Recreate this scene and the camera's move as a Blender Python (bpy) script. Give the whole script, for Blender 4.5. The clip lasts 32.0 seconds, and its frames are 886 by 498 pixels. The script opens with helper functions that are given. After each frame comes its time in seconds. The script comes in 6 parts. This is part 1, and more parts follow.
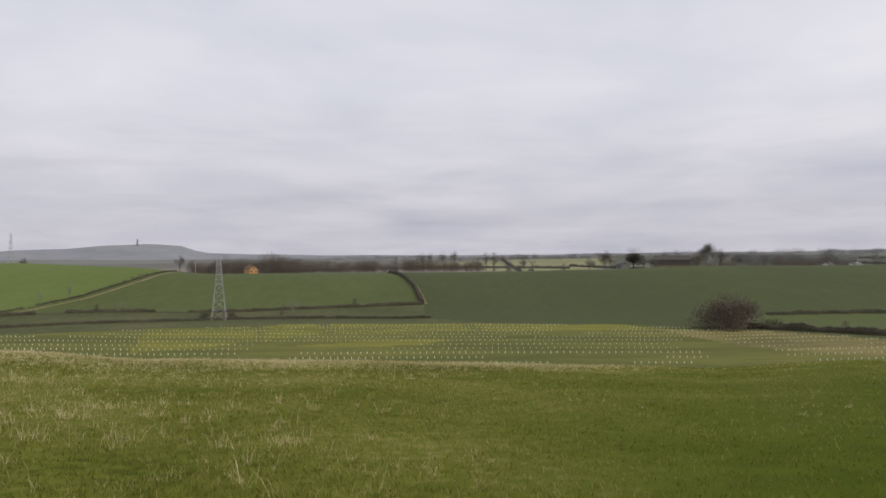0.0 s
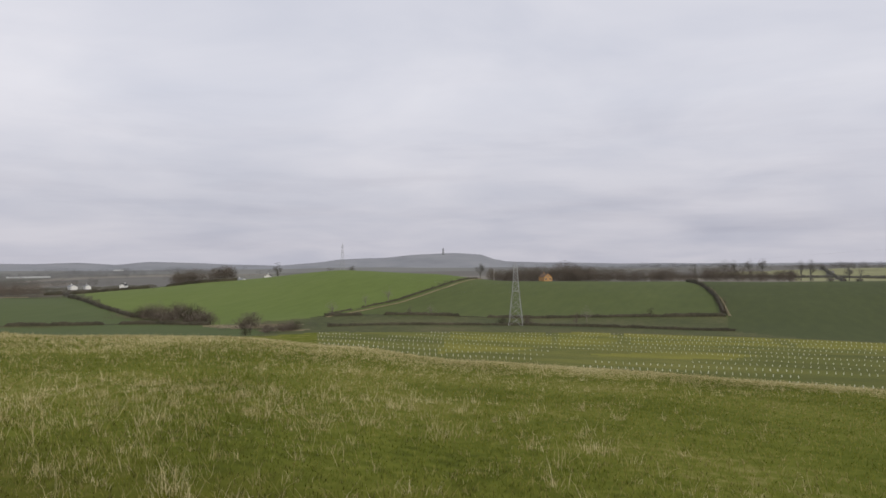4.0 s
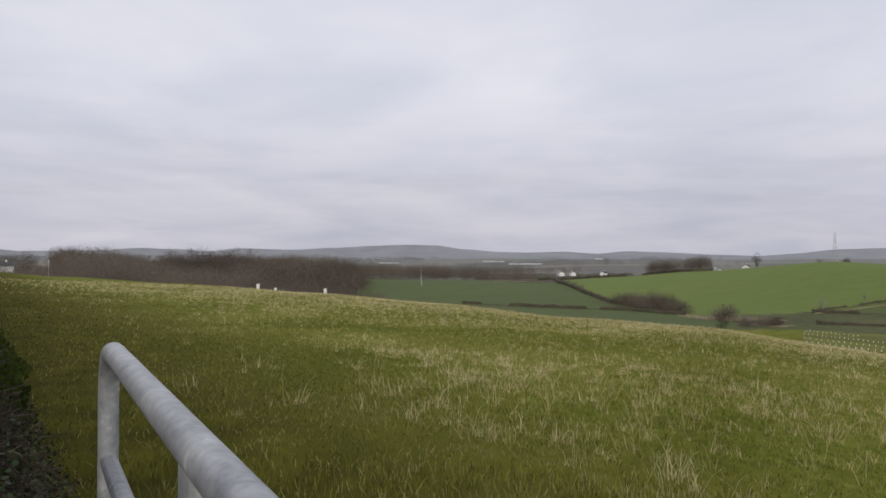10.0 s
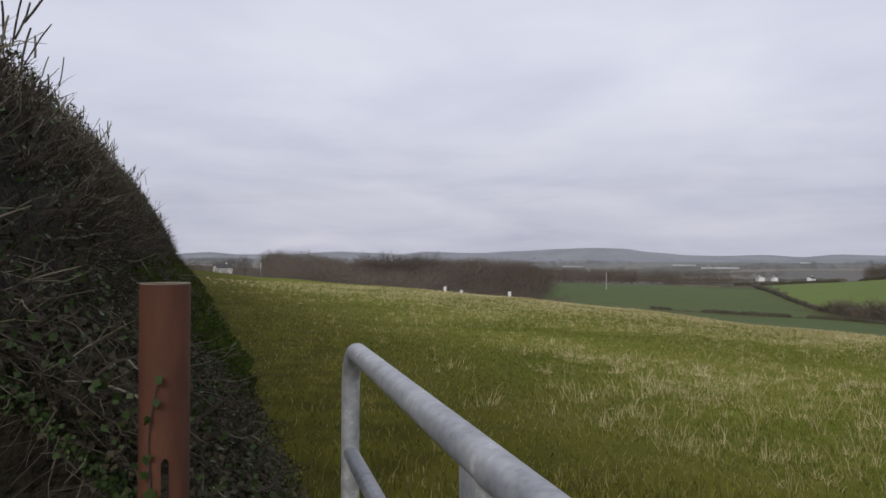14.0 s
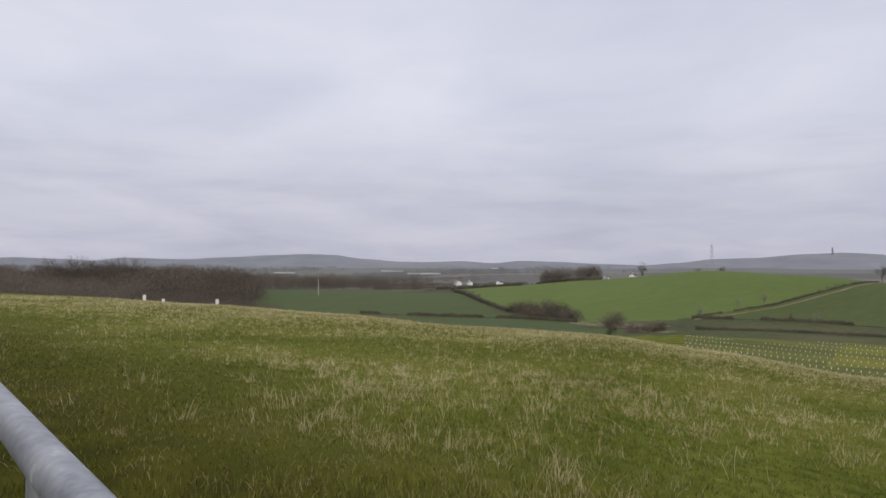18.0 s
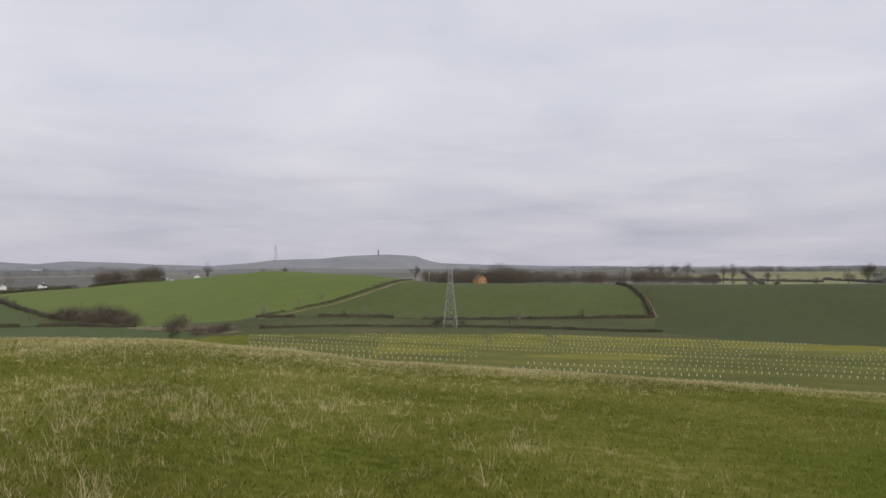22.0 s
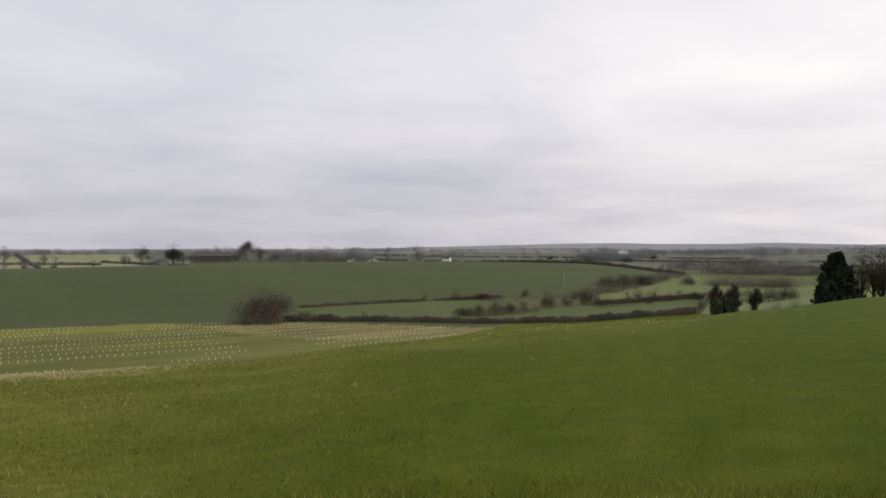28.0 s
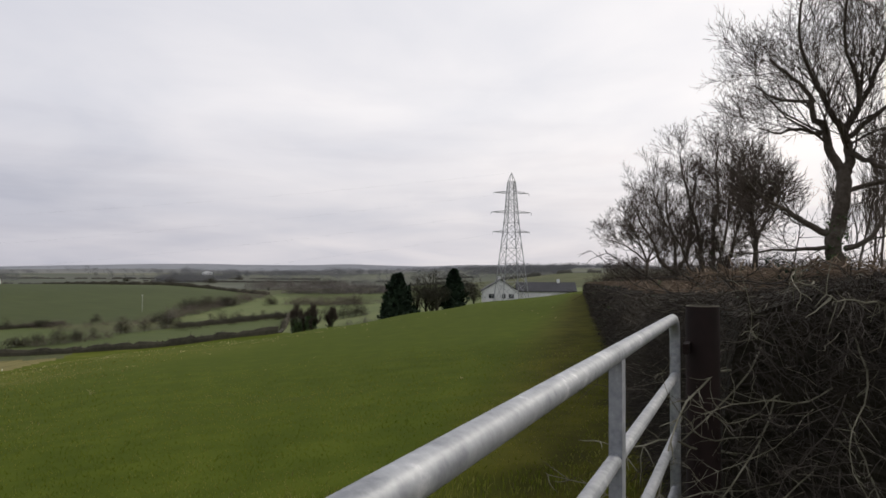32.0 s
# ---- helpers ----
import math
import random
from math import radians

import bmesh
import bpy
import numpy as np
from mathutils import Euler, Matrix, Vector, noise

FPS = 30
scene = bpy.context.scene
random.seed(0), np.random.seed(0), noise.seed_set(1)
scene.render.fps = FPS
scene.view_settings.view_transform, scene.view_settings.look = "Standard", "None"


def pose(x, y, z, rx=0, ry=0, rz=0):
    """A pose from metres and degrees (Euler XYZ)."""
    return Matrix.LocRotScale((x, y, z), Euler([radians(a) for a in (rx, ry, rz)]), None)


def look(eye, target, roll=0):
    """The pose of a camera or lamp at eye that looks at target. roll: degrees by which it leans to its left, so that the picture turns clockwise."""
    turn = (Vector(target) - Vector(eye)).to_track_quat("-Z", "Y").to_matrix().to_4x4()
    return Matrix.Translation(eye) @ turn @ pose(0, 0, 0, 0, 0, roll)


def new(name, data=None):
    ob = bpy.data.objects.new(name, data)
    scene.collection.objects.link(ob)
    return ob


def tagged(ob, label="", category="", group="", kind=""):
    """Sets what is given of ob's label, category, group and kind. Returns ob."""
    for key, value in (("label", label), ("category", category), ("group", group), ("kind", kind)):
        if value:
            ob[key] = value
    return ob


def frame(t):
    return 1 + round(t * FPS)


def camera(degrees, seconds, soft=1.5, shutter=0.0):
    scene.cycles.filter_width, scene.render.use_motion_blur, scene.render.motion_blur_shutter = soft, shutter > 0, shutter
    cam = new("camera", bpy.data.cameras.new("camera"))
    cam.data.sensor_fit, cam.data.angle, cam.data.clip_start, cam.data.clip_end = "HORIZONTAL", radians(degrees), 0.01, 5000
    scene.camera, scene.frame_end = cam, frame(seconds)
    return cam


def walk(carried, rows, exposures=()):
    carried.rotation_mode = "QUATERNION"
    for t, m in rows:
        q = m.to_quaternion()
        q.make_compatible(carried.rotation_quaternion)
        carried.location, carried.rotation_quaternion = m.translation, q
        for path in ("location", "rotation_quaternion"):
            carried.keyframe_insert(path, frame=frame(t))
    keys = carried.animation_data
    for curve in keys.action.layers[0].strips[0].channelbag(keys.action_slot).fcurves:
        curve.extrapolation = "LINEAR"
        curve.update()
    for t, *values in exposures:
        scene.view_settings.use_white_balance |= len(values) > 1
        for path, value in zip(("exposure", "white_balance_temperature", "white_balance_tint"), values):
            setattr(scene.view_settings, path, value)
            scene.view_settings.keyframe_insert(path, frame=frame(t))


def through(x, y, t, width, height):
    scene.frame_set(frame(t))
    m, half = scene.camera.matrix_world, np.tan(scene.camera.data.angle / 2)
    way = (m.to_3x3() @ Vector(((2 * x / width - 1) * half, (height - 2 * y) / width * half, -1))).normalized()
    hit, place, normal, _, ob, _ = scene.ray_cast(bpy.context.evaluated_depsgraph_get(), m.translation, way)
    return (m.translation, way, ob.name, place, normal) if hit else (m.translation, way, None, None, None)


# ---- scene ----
# The camera is held at arm's length over a gate and turned with the body: seconds; heading, tilt and lean in degrees; place.
TURNS = [
    (0, -0.00, 0.38, -0.30, 0.009, 0.369, 1.449), (0.5, -1.54, 0.73, -0.37, -0.000, 0.369, 1.448), (1, -6.41, 1.01, -0.25, -0.031, 0.367, 1.447),
    (1.5, -9.94, 1.15, -0.34, -0.052, 0.363, 1.444), (2, -12.23, 1.22, -0.30, -0.070, 0.358, 1.443), (2.5, -13.79, 1.22, -0.33, -0.082, 0.355, 1.445),
    (3, -16.47, 1.23, -0.25, -0.104, 0.348, 1.446), (3.5, -19.72, 1.19, -0.33, -0.123, 0.344, 1.448), (5.5, -33.12, 1.17, -0.03, -0.194, 0.327, 1.450),
    (6, -36.39, 1.25, -0.01, -0.216, 0.313, 1.451), (6.5, -39.31, 1.31, 0.06, -0.235, 0.300, 1.450), (7, -42.53, 1.29, 0.30, -0.255, 0.286, 1.451),
    (7.5, -45.55, 1.19, 0.34, -0.272, 0.274, 1.452), (8, -48.70, 1.12, 0.25, -0.287, 0.261, 1.453), (8.5, -51.57, 0.95, 0.25, -0.299, 0.250, 1.452),
    (9, -54.59, 0.63, 0.23, -0.311, 0.238, 1.447), (9.5, -57.15, 0.46, 0.16, -0.318, 0.227, 1.451), (10, -59.58, 0.39, 0.14, -0.328, 0.218, 1.453),
    (10.5, -61.90, 0.29, 0.13, -0.337, 0.203, 1.451), (11, -64.71, 0.19, 0.10, -0.345, 0.186, 1.452), (11.5, -67.23, 0.11, -0.00, -0.352, 0.185, 1.452),
    (12, -69.26, 0.13, -0.03, -0.354, 0.174, 1.453), (12.5, -70.96, 0.05, -0.05, -0.364, 0.166, 1.453), (13, -72.66, 0.15, 0.01, -0.365, 0.152, 1.454),
    (13.5, -74.11, 0.34, 0.03, -0.362, 0.142, 1.458), (15.5, -72.59, 2.06, 0.27, -0.326, 0.129, 1.465), (16, -71.18, 2.06, 0.16, -0.319, 0.135, 1.462),
    (16.5, -68.17, 1.59, 0.20, -0.307, 0.158, 1.462), (17, -62.67, 1.55, 0.07, -0.291, 0.187, 1.461), (17.5, -56.78, 1.27, -0.01, -0.290, 0.215, 1.452),
    (18, -51.49, 1.17, 0.12, -0.284, 0.233, 1.452), (18.5, -46.50, 1.02, 0.05, -0.272, 0.252, 1.453), (19, -42.33, 1.03, 0.07, -0.255, 0.268, 1.450),
    (19.5, -37.68, 0.90, 0.04, -0.232, 0.287, 1.448), (20, -33.44, 0.80, 0.02, -0.211, 0.302, 1.450), (20.5, -29.23, 0.93, 0.03, -0.188, 0.316, 1.449),
    (21, -25.72, 1.02, 0.01, -0.171, 0.325, 1.452), (21.5, -21.72, 1.11, 0.08, -0.150, 0.333, 1.451), (22, -17.89, 1.27, 0.03, -0.127, 0.340, 1.448),
    (22.5, -13.71, 1.31, -0.04, -0.099, 0.350, 1.449), (23, -9.12, 1.51, -0.14, -0.064, 0.361, 1.453), (23.5, -4.18, 1.68, -0.22, -0.031, 0.364, 1.452),
    (24, 0.21, 1.76, -0.12, -0.003, 0.365, 1.451), (24.5, 4.89, 1.66, 0.03, 0.028, 0.362, 1.450), (25, 8.97, 1.49, 0.06, 0.054, 0.358, 1.450),
    (25.5, 13.39, 1.23, -0.05, 0.082, 0.351, 1.449), (27.5, 30.80, 0.27, -0.14, 0.181, 0.278, 1.438), (28, 35.41, 0.11, 0.34, 0.202, 0.265, 1.437),
    (28.5, 40.48, 0.10, 0.21, 0.227, 0.247, 1.443), (29, 45.20, 0.13, 0.02, 0.250, 0.225, 1.445), (29.5, 50.84, 0.16, -0.05, 0.275, 0.193, 1.446),
    (30, 55.74, 0.32, -0.05, 0.294, 0.164, 1.448), (30.5, 57.90, 0.54, 0.57, 0.322, 0.160, 1.443), (31, 61.68, 1.04, 0.76, 0.346, 0.132, 1.442),
    (31.5, 64.43, 1.47, 0.67, 0.356, 0.111, 1.446), (32, 67.61, 1.97, 0.36, 0.365, 0.084, 1.449),
]
EYE = 1.45    # height of the lens over the ground at the gate


def held(heading, tilt, lean, x, y, z):
    a, e = radians(heading), radians(tilt)
    way = Vector((math.sin(a) * math.cos(e), math.cos(a) * math.cos(e), math.sin(e)))
    return look((x, y, z), Vector((x, y, z)) + 50 * way, lean)


cam = camera(63.3, 32.0, soft=1.6)
walk(cam, [(t, held(*row)) for t, *row in TURNS], [(0, -0.02, 6500, 10), (6, -0.08, 6400, 10), (12, -0.06, 6280, 11), (16, -0.14, 6080, 12), (20, -0.08, 6350, 11), (24, -0.08, 6500, 10), (28, -0.02, 6550, 10), (30, -0.06, 6500, 10), (32, -0.15, 6400, 10)])
# ---- light: a bright overcast sky and a veiled sun ----
SUN_HEADING, SUN_HEIGHT = 120, 34
world = bpy.data.worlds.new("overcast_sky")
scene.world = world
world.use_nodes = True
wn, wl = world.node_tree.nodes, world.node_tree.links
wn.clear()


def wnode(kind, **inputs):
    n = wn.new(kind)
    for k, v in inputs.items():
        n.inputs[k].default_value = v
    return n


sky = wnode("ShaderNodeTexSky")
sky.sky_type, sky.sun_disc = "NISHITA", False
sky.sun_elevation, sky.sun_rotation = radians(SUN_HEIGHT), radians(SUN_HEADING)
sky.dust_density, sky.air_density = 3.0, 1.4
coord = wnode("ShaderNodeTexCoord")
split = wnode("ShaderNodeSeparateXYZ")
wl.new(coord.outputs["Generated"], split.inputs[0])
lift = wnode("ShaderNodeMath")
lift.operation = "ADD"
lift.inputs[1].default_value = 0.16
wl.new(split.outputs["Z"], lift.inputs[0])
deck = []
for axis in "XY":
    d = wnode("ShaderNodeMath")
    d.operation = "DIVIDE"
    wl.new(split.outputs[axis], d.inputs[0])
    wl.new(lift.outputs[0], d.inputs[1])
    deck.append(d)
flat = wnode("ShaderNodeCombineXYZ")
wl.new(deck[0].outputs[0], flat.inputs[0])
wl.new(deck[1].outputs[0], flat.inputs[1])
clouds = wnode("ShaderNodeTexNoise", Scale=1.1, Detail=6.0, Roughness=0.5, Distortion=0.35)
wl.new(flat.outputs[0], clouds.inputs["Vector"])
banks = wnode("ShaderNodeTexNoise", Scale=0.42, Detail=4.0, Roughness=0.5)
wl.new(flat.outputs[0], banks.inputs["Vector"])
ramp = wnode("ShaderNodeValToRGB")
e = ramp.color_ramp.elements
e[0].position, e[0].color = 0.28, (0.795, 0.80, 0.845, 1)
e[1].position, e[1].color = 0.66, (0.99, 0.965, 0.965, 1)
wl.new(clouds.outputs["Fac"], ramp.inputs[0])
ramp2 = wnode("ShaderNodeValToRGB")
e = ramp2.color_ramp.elements
e[0].position, e[0].color = 0.32, (0.95, 0.955, 0.975, 1)
e[1].position, e[1].color = 0.66, (1.06, 1.05, 1.05, 1)
wl.new(banks.outputs["Fac"], ramp2.inputs[0])
deckcol = wnode("ShaderNodeMix")
deckcol.data_type, deckcol.blend_type = "RGBA", "MULTIPLY"
deckcol.inputs["Factor"].default_value = 1.0
wl.new(ramp.outputs[0], deckcol.inputs["A"])
wl.new(ramp2.outputs[0], deckcol.inputs["B"])
# the deck is greyer towards the horizon, brighter towards the veiled sun
rim = wnode("ShaderNodeValToRGB")
e = rim.color_ramp.elements
e[0].position, e[0].color = 0.0, (0.80, 0.785, 0.80, 1)
e[1].position, e[1].color = 0.22, (1, 1, 1, 1)
wl.new(split.outputs["Z"], rim.inputs[0])
toned = wnode("ShaderNodeMix")
toned.data_type, toned.blend_type = "RGBA", "MULTIPLY"
toned.inputs["Factor"].default_value = 1.0
# thin darker streaks of cloud low over the horizon
low = wnode("ShaderNodeMapping")
low.inputs["Scale"].default_value = (2.2, 2.2, 22.0)
wl.new(coord.outputs["Generated"], low.inputs["Vector"])
streak = wnode("ShaderNodeTexNoise", Scale=1.5, Detail=5.0, Roughness=0.55, Distortion=0.2)
wl.new(low.outputs[0], streak.inputs["Vector"])
shade = wnode("ShaderNodeValToRGB")
e = shade.color_ramp.elements
e[0].position, e[0].color = 0.50, (0, 0, 0, 1)
e[1].position, e[1].color = 0.75, (1, 1, 1, 1)
wl.new(streak.outputs["Fac"], shade.inputs[0])
belt = wnode("ShaderNodeValToRGB")
e = belt.color_ramp.elements
e[0].position, e[0].color = 0.015, (0.25, 0.25, 0.25, 1)
e[1].position, e[1].color = 0.30, (0, 0, 0, 1)
e.new(0.07).color = (0.42, 0.42, 0.42, 1)
wl.new(split.outputs["Z"], belt.inputs[0])
both = wnode("ShaderNodeMath")
both.operation = "MULTIPLY"
wl.new(shade.outputs[0], both.inputs[0])
wl.new(belt.outputs[0], both.inputs[1])
streaked = wnode("ShaderNodeMix")
streaked.data_type, streaked.blend_type = "RGBA", "MULTIPLY"
wl.new(both.outputs[0], streaked.inputs["Factor"])
wl.new(deckcol.outputs["Result"], streaked.inputs["A"])
streaked.inputs["B"].default_value = (0.74, 0.735, 0.77, 1)
wl.new(streaked.outputs["Result"], toned.inputs["A"])
wl.new(rim.outputs[0], toned.inputs["B"])
side = wnode("ShaderNodeVectorMath")
side.operation = "DOT_PRODUCT"
side.inputs[1].default_value = (math.sin(radians(SUN_HEADING)), math.cos(radians(SUN_HEADING)), 0.35)
wl.new(coord.outputs["Generated"], side.inputs[0])
sunny = wnode("ShaderNodeValToRGB")
e = sunny.color_ramp.elements
e[0].position, e[0].color = 0.0, (0.755, 0.77, 0.82, 1)
e[1].position, e[1].color = 1.0, (1.20, 1.17, 1.12, 1)
wl.new(side.outputs["Value"], sunny.inputs[0])
bright = wnode("ShaderNodeMix")
bright.data_type, bright.blend_type = "RGBA", "MULTIPLY"
bright.inputs["Factor"].default_value = 1.0
wl.new(toned.outputs["Result"], bright.inputs["A"])
wl.new(sunny.outputs[0], bright.inputs["B"])
bg_deck = wnode("ShaderNodeBackground", Strength=1.07)
wl.new(bright.outputs["Result"], bg_deck.inputs["Color"])
bg_sky = wnode("ShaderNodeBackground", Strength=0.07)
wl.new(sky.outputs[0], bg_sky.inputs["Color"])
mixed = wnode("ShaderNodeMixShader", Fac=0.06)
wl.new(bg_deck.outputs[0], mixed.inputs[1])
wl.new(bg_sky.outputs[0], mixed.inputs[2])
wout = wnode("ShaderNodeOutputWorld")
wl.new(mixed.outputs[0], wout.inputs["Surface"])

sun = new("sun", bpy.data.lights.new("sun", "SUN"))
sun.data.energy, sun.data.angle, sun.data.color = 1.2, radians(14), (1.0, 0.93, 0.80)
a, h = radians(SUN_HEADING), radians(SUN_HEIGHT)
sun.matrix_basis = look((0, 0, 0), (-math.sin(a) * math.cos(h), -math.cos(a) * math.cos(h), -math.sin(h)))
scene.view_settings.exposure = 0.0
# ---- materials ----
def material(name, colours, scale=1.0, rough=0.85, metal=0.0, bump=0.0, bump_scale=None, detail=6.0, broad=None, spread=0.25, stretch=None, random_tint=0.0):
    """Noise between the given colours (dark to light), with a broad second noise that shifts the mixture, and fine relief."""
    m = bpy.data.materials.new(name)
    m.use_nodes = True
    nt = m.node_tree
    n, l = nt.nodes, nt.links
    bsdf = n["Principled BSDF"]
    bsdf.inputs["Roughness"].default_value, bsdf.inputs["Metallic"].default_value = rough, metal
    bsdf.inputs["Specular IOR Level"].default_value = 0.5 if metal or rough < 0.5 else 0.2
    tc = n.new("ShaderNodeTexCoord")
    src = tc.outputs["Object"]
    if stretch:
        mp = n.new("ShaderNodeMapping")
        mp.inputs["Scale"].default_value = stretch
        l.new(src, mp.inputs["Vector"])
        src = mp.outputs[0]
    fine = n.new("ShaderNodeTexNoise")
    fine.inputs["Scale"].default_value, fine.inputs["Detail"].default_value, fine.inputs["Roughness"].default_value = scale, detail, 0.6
    l.new(src, fine.inputs["Vector"])
    big = n.new("ShaderNodeTexNoise")
    big.inputs["Scale"].default_value, big.inputs["Detail"].default_value = broad or scale * 0.13, 3.0
    l.new(src, big.inputs["Vector"])
    add = n.new("ShaderNodeMath")
    add.operation = "MULTIPLY_ADD"
    l.new(big.outputs["Fac"], add.inputs[0])
    add.inputs[1].default_value = 0.9
    sub = n.new("ShaderNodeMath")
    sub.operation = "ADD"
    l.new(fine.outputs["Fac"], sub.inputs[0])
    sub.inputs[1].default_value = -0.45
    l.new(sub.outputs[0], add.inputs[2])
    fac = add.outputs[0]
    if random_tint:
        oi = n.new("ShaderNodeObjectInfo")
        ra = n.new("ShaderNodeMath")
        ra.operation = "MULTIPLY_ADD"
        l.new(oi.outputs["Random"], ra.inputs[0])
        ra.inputs[1].default_value = random_tint
        l.new(fac, ra.inputs[2])
        fac = ra.outputs[0]
    ramp = n.new("ShaderNodeValToRGB")
    els = ramp.color_ramp.elements
    while len(els) < len(colours):
        els.new(0.5)
    for i, c in enumerate(colours):
        els[i].position = 0.5 - spread + 2 * spread * i / max(1, len(colours) - 1)
        els[i].color = (*c, 1)
    l.new(fac, ramp.inputs[0])
    l.new(ramp.outputs[0], bsdf.inputs["Base Color"])
    if bump:
        bt = n.new("ShaderNodeTexNoise")
        bt.inputs["Scale"].default_value, bt.inputs["Detail"].default_value = bump_scale or scale * 3, 4.0
        l.new(src, bt.inputs["Vector"])
        b = n.new("ShaderNodeBump")
        b.inputs["Strength"].default_value, b.inputs["Distance"].default_value = min(1.0, bump * 10), bump
        l.new(bt.outputs["Fac"], b.inputs["Height"])
        l.new(b.outputs[0], bsdf.inputs["Normal"])
    return m


def plain(name, colour, rough=0.7, metal=0.0):
    return material(name, [tuple(c * 0.82 for c in colour), tuple(min(1, c * 1.12) for c in colour)], 3.0, rough, metal)


PASTURE = material("pasture_grass", [(0.060, 0.072, 0.010), (0.096, 0.112, 0.016), (0.132, 0.144, 0.024), (0.225, 0.205, 0.075)], 5.0, 0.95, bump=0.02, bump_scale=22, broad=0.22, spread=0.27, detail=10.0)
PLANTED = material("planted_ground", [(0.068, 0.078, 0.014), (0.104, 0.112, 0.021), (0.150, 0.148, 0.031)], 0.5, 0.95, bump=0.1, broad=0.05, spread=0.24, stretch=(0.25, 1.8, 1))
MOWN_PLANTED = material("planted_mossy_ground", [(0.085, 0.094, 0.016), (0.150, 0.150, 0.022), (0.205, 0.190, 0.032)], 0.5, 0.95, bump=0.1, broad=0.06, spread=0.24, stretch=(0.25, 1.8, 1))
TAN_VERGE = material("tan_rough_verge", [(0.12, 0.105, 0.055), (0.18, 0.152, 0.085), (0.24, 0.205, 0.13)], 0.5, 0.95, broad=0.05)
DARK_CROP = material("winter_crop_dark", [(0.041, 0.054, 0.0135), (0.050, 0.064, 0.016), (0.061, 0.076, 0.020)], 0.25, 0.9, broad=0.012, spread=0.3, stretch=(1, 0.2, 1))
MID_CROP = material("winter_crop_mid", [(0.058, 0.076, 0.019), (0.070, 0.090, 0.022), (0.084, 0.104, 0.028)], 0.25, 0.9, broad=0.012, spread=0.3, stretch=(1, 0.2, 1))
BRIGHT_CROP = material("winter_crop_bright", [(0.086, 0.120, 0.022), (0.100, 0.138, 0.027), (0.116, 0.152, 0.035)], 0.25, 0.9, broad=0.012, spread=0.3, stretch=(1, 0.2, 1))
BLUE_CROP = material("winter_crop_bluish", [(0.056, 0.076, 0.024), (0.066, 0.089, 0.027), (0.078, 0.100, 0.033)], 0.25, 0.9, broad=0.012, spread=0.3, stretch=(1, 0.2, 1))
LIGHT_GRASS = material("light_grass", [(0.085, 0.105, 0.035), (0.11, 0.135, 0.045), (0.14, 0.155, 0.06)], 0.2, 0.95, broad=0.02, spread=0.3)
# pale winter grass, with some distance haze added to its colour
PALE_GRASS = material("pale_hazed_pasture", [(0.165, 0.17, 0.085), (0.205, 0.208, 0.105), (0.245, 0.24, 0.13)], 0.05, 0.95, broad=0.01, spread=0.3)
ROUGH_GRASS = material("rough_grass", [(0.045, 0.056, 0.020), (0.068, 0.076, 0.026), (0.10, 0.096, 0.042)], 0.3, 0.95, broad=0.03, spread=0.28)


PASTURE.node_tree.nodes["Principled BSDF"].inputs["Specular IOR Level"].default_value = 0.03


def worn(m, colours, field="wear", grain=0.9, gain=1.9, offset=-0.95):
    """Mixes trodden ground or lush grass into a grass material where the ground's field of that name is high."""
    n, l = m.node_tree.nodes, m.node_tree.links
    base = n["Principled BSDF"].inputs["Base Color"]
    old = [k for k in l if k.to_socket == base][0].from_socket
    att = n.new("ShaderNodeAttribute")
    att.attribute_name = field
    tex = n.new("ShaderNodeTexNoise")
    tex.inputs["Scale"].default_value, tex.inputs["Detail"].default_value = 1.7, 9.0
    tc = n.new("ShaderNodeTexCoord")
    l.new(tc.outputs["Object"], tex.inputs["Vector"])
    ramp = n.new("ShaderNodeValToRGB")
    els = ramp.color_ramp.elements
    els[0].position, els[0].color = 0.35, (*colours[0], 1)
    els[1].position, els[1].color = 0.65, (*colours[1], 1)
    l.new(tex.outputs["Fac"], ramp.inputs[0])
    mix = n.new("ShaderNodeMix")
    mix.data_type = "RGBA"
    add = n.new("ShaderNodeMath")
    add.operation, add.use_clamp = "MULTIPLY_ADD", True
    l.new(tex.outputs["Fac"], add.inputs[0])
    add.inputs[1].default_value = grain
    sub = n.new("ShaderNodeMath")
    sub.operation = "MULTIPLY_ADD"
    l.new(att.outputs["Fac"], sub.inputs[0])
    sub.inputs[1].default_value, sub.inputs[2].default_value = gain, offset
    l.new(sub.outputs[0], add.inputs[2])
    l.new(add.outputs[0], mix.inputs["Factor"])
    l.new(old, mix.inputs["A"])
    l.new(ramp.outputs[0], mix.inputs["B"])
    l.new(mix.outputs["Result"], base)


worn(PASTURE, [(0.050, 0.070, 0.0065), (0.077, 0.099, 0.011)], "lush", 0.7, 1.2, -0.55)
worn(PASTURE, [(0.040, 0.040, 0.007), (0.080, 0.078, 0.011)])
TAN_PLANTED = material("planted_dry_ground", [(0.10, 0.092, 0.028), (0.175, 0.152, 0.050), (0.24, 0.205, 0.082)], 0.35, 0.95, bump=0.1, broad=0.04, spread=0.24, stretch=(0.35, 1.6, 1))


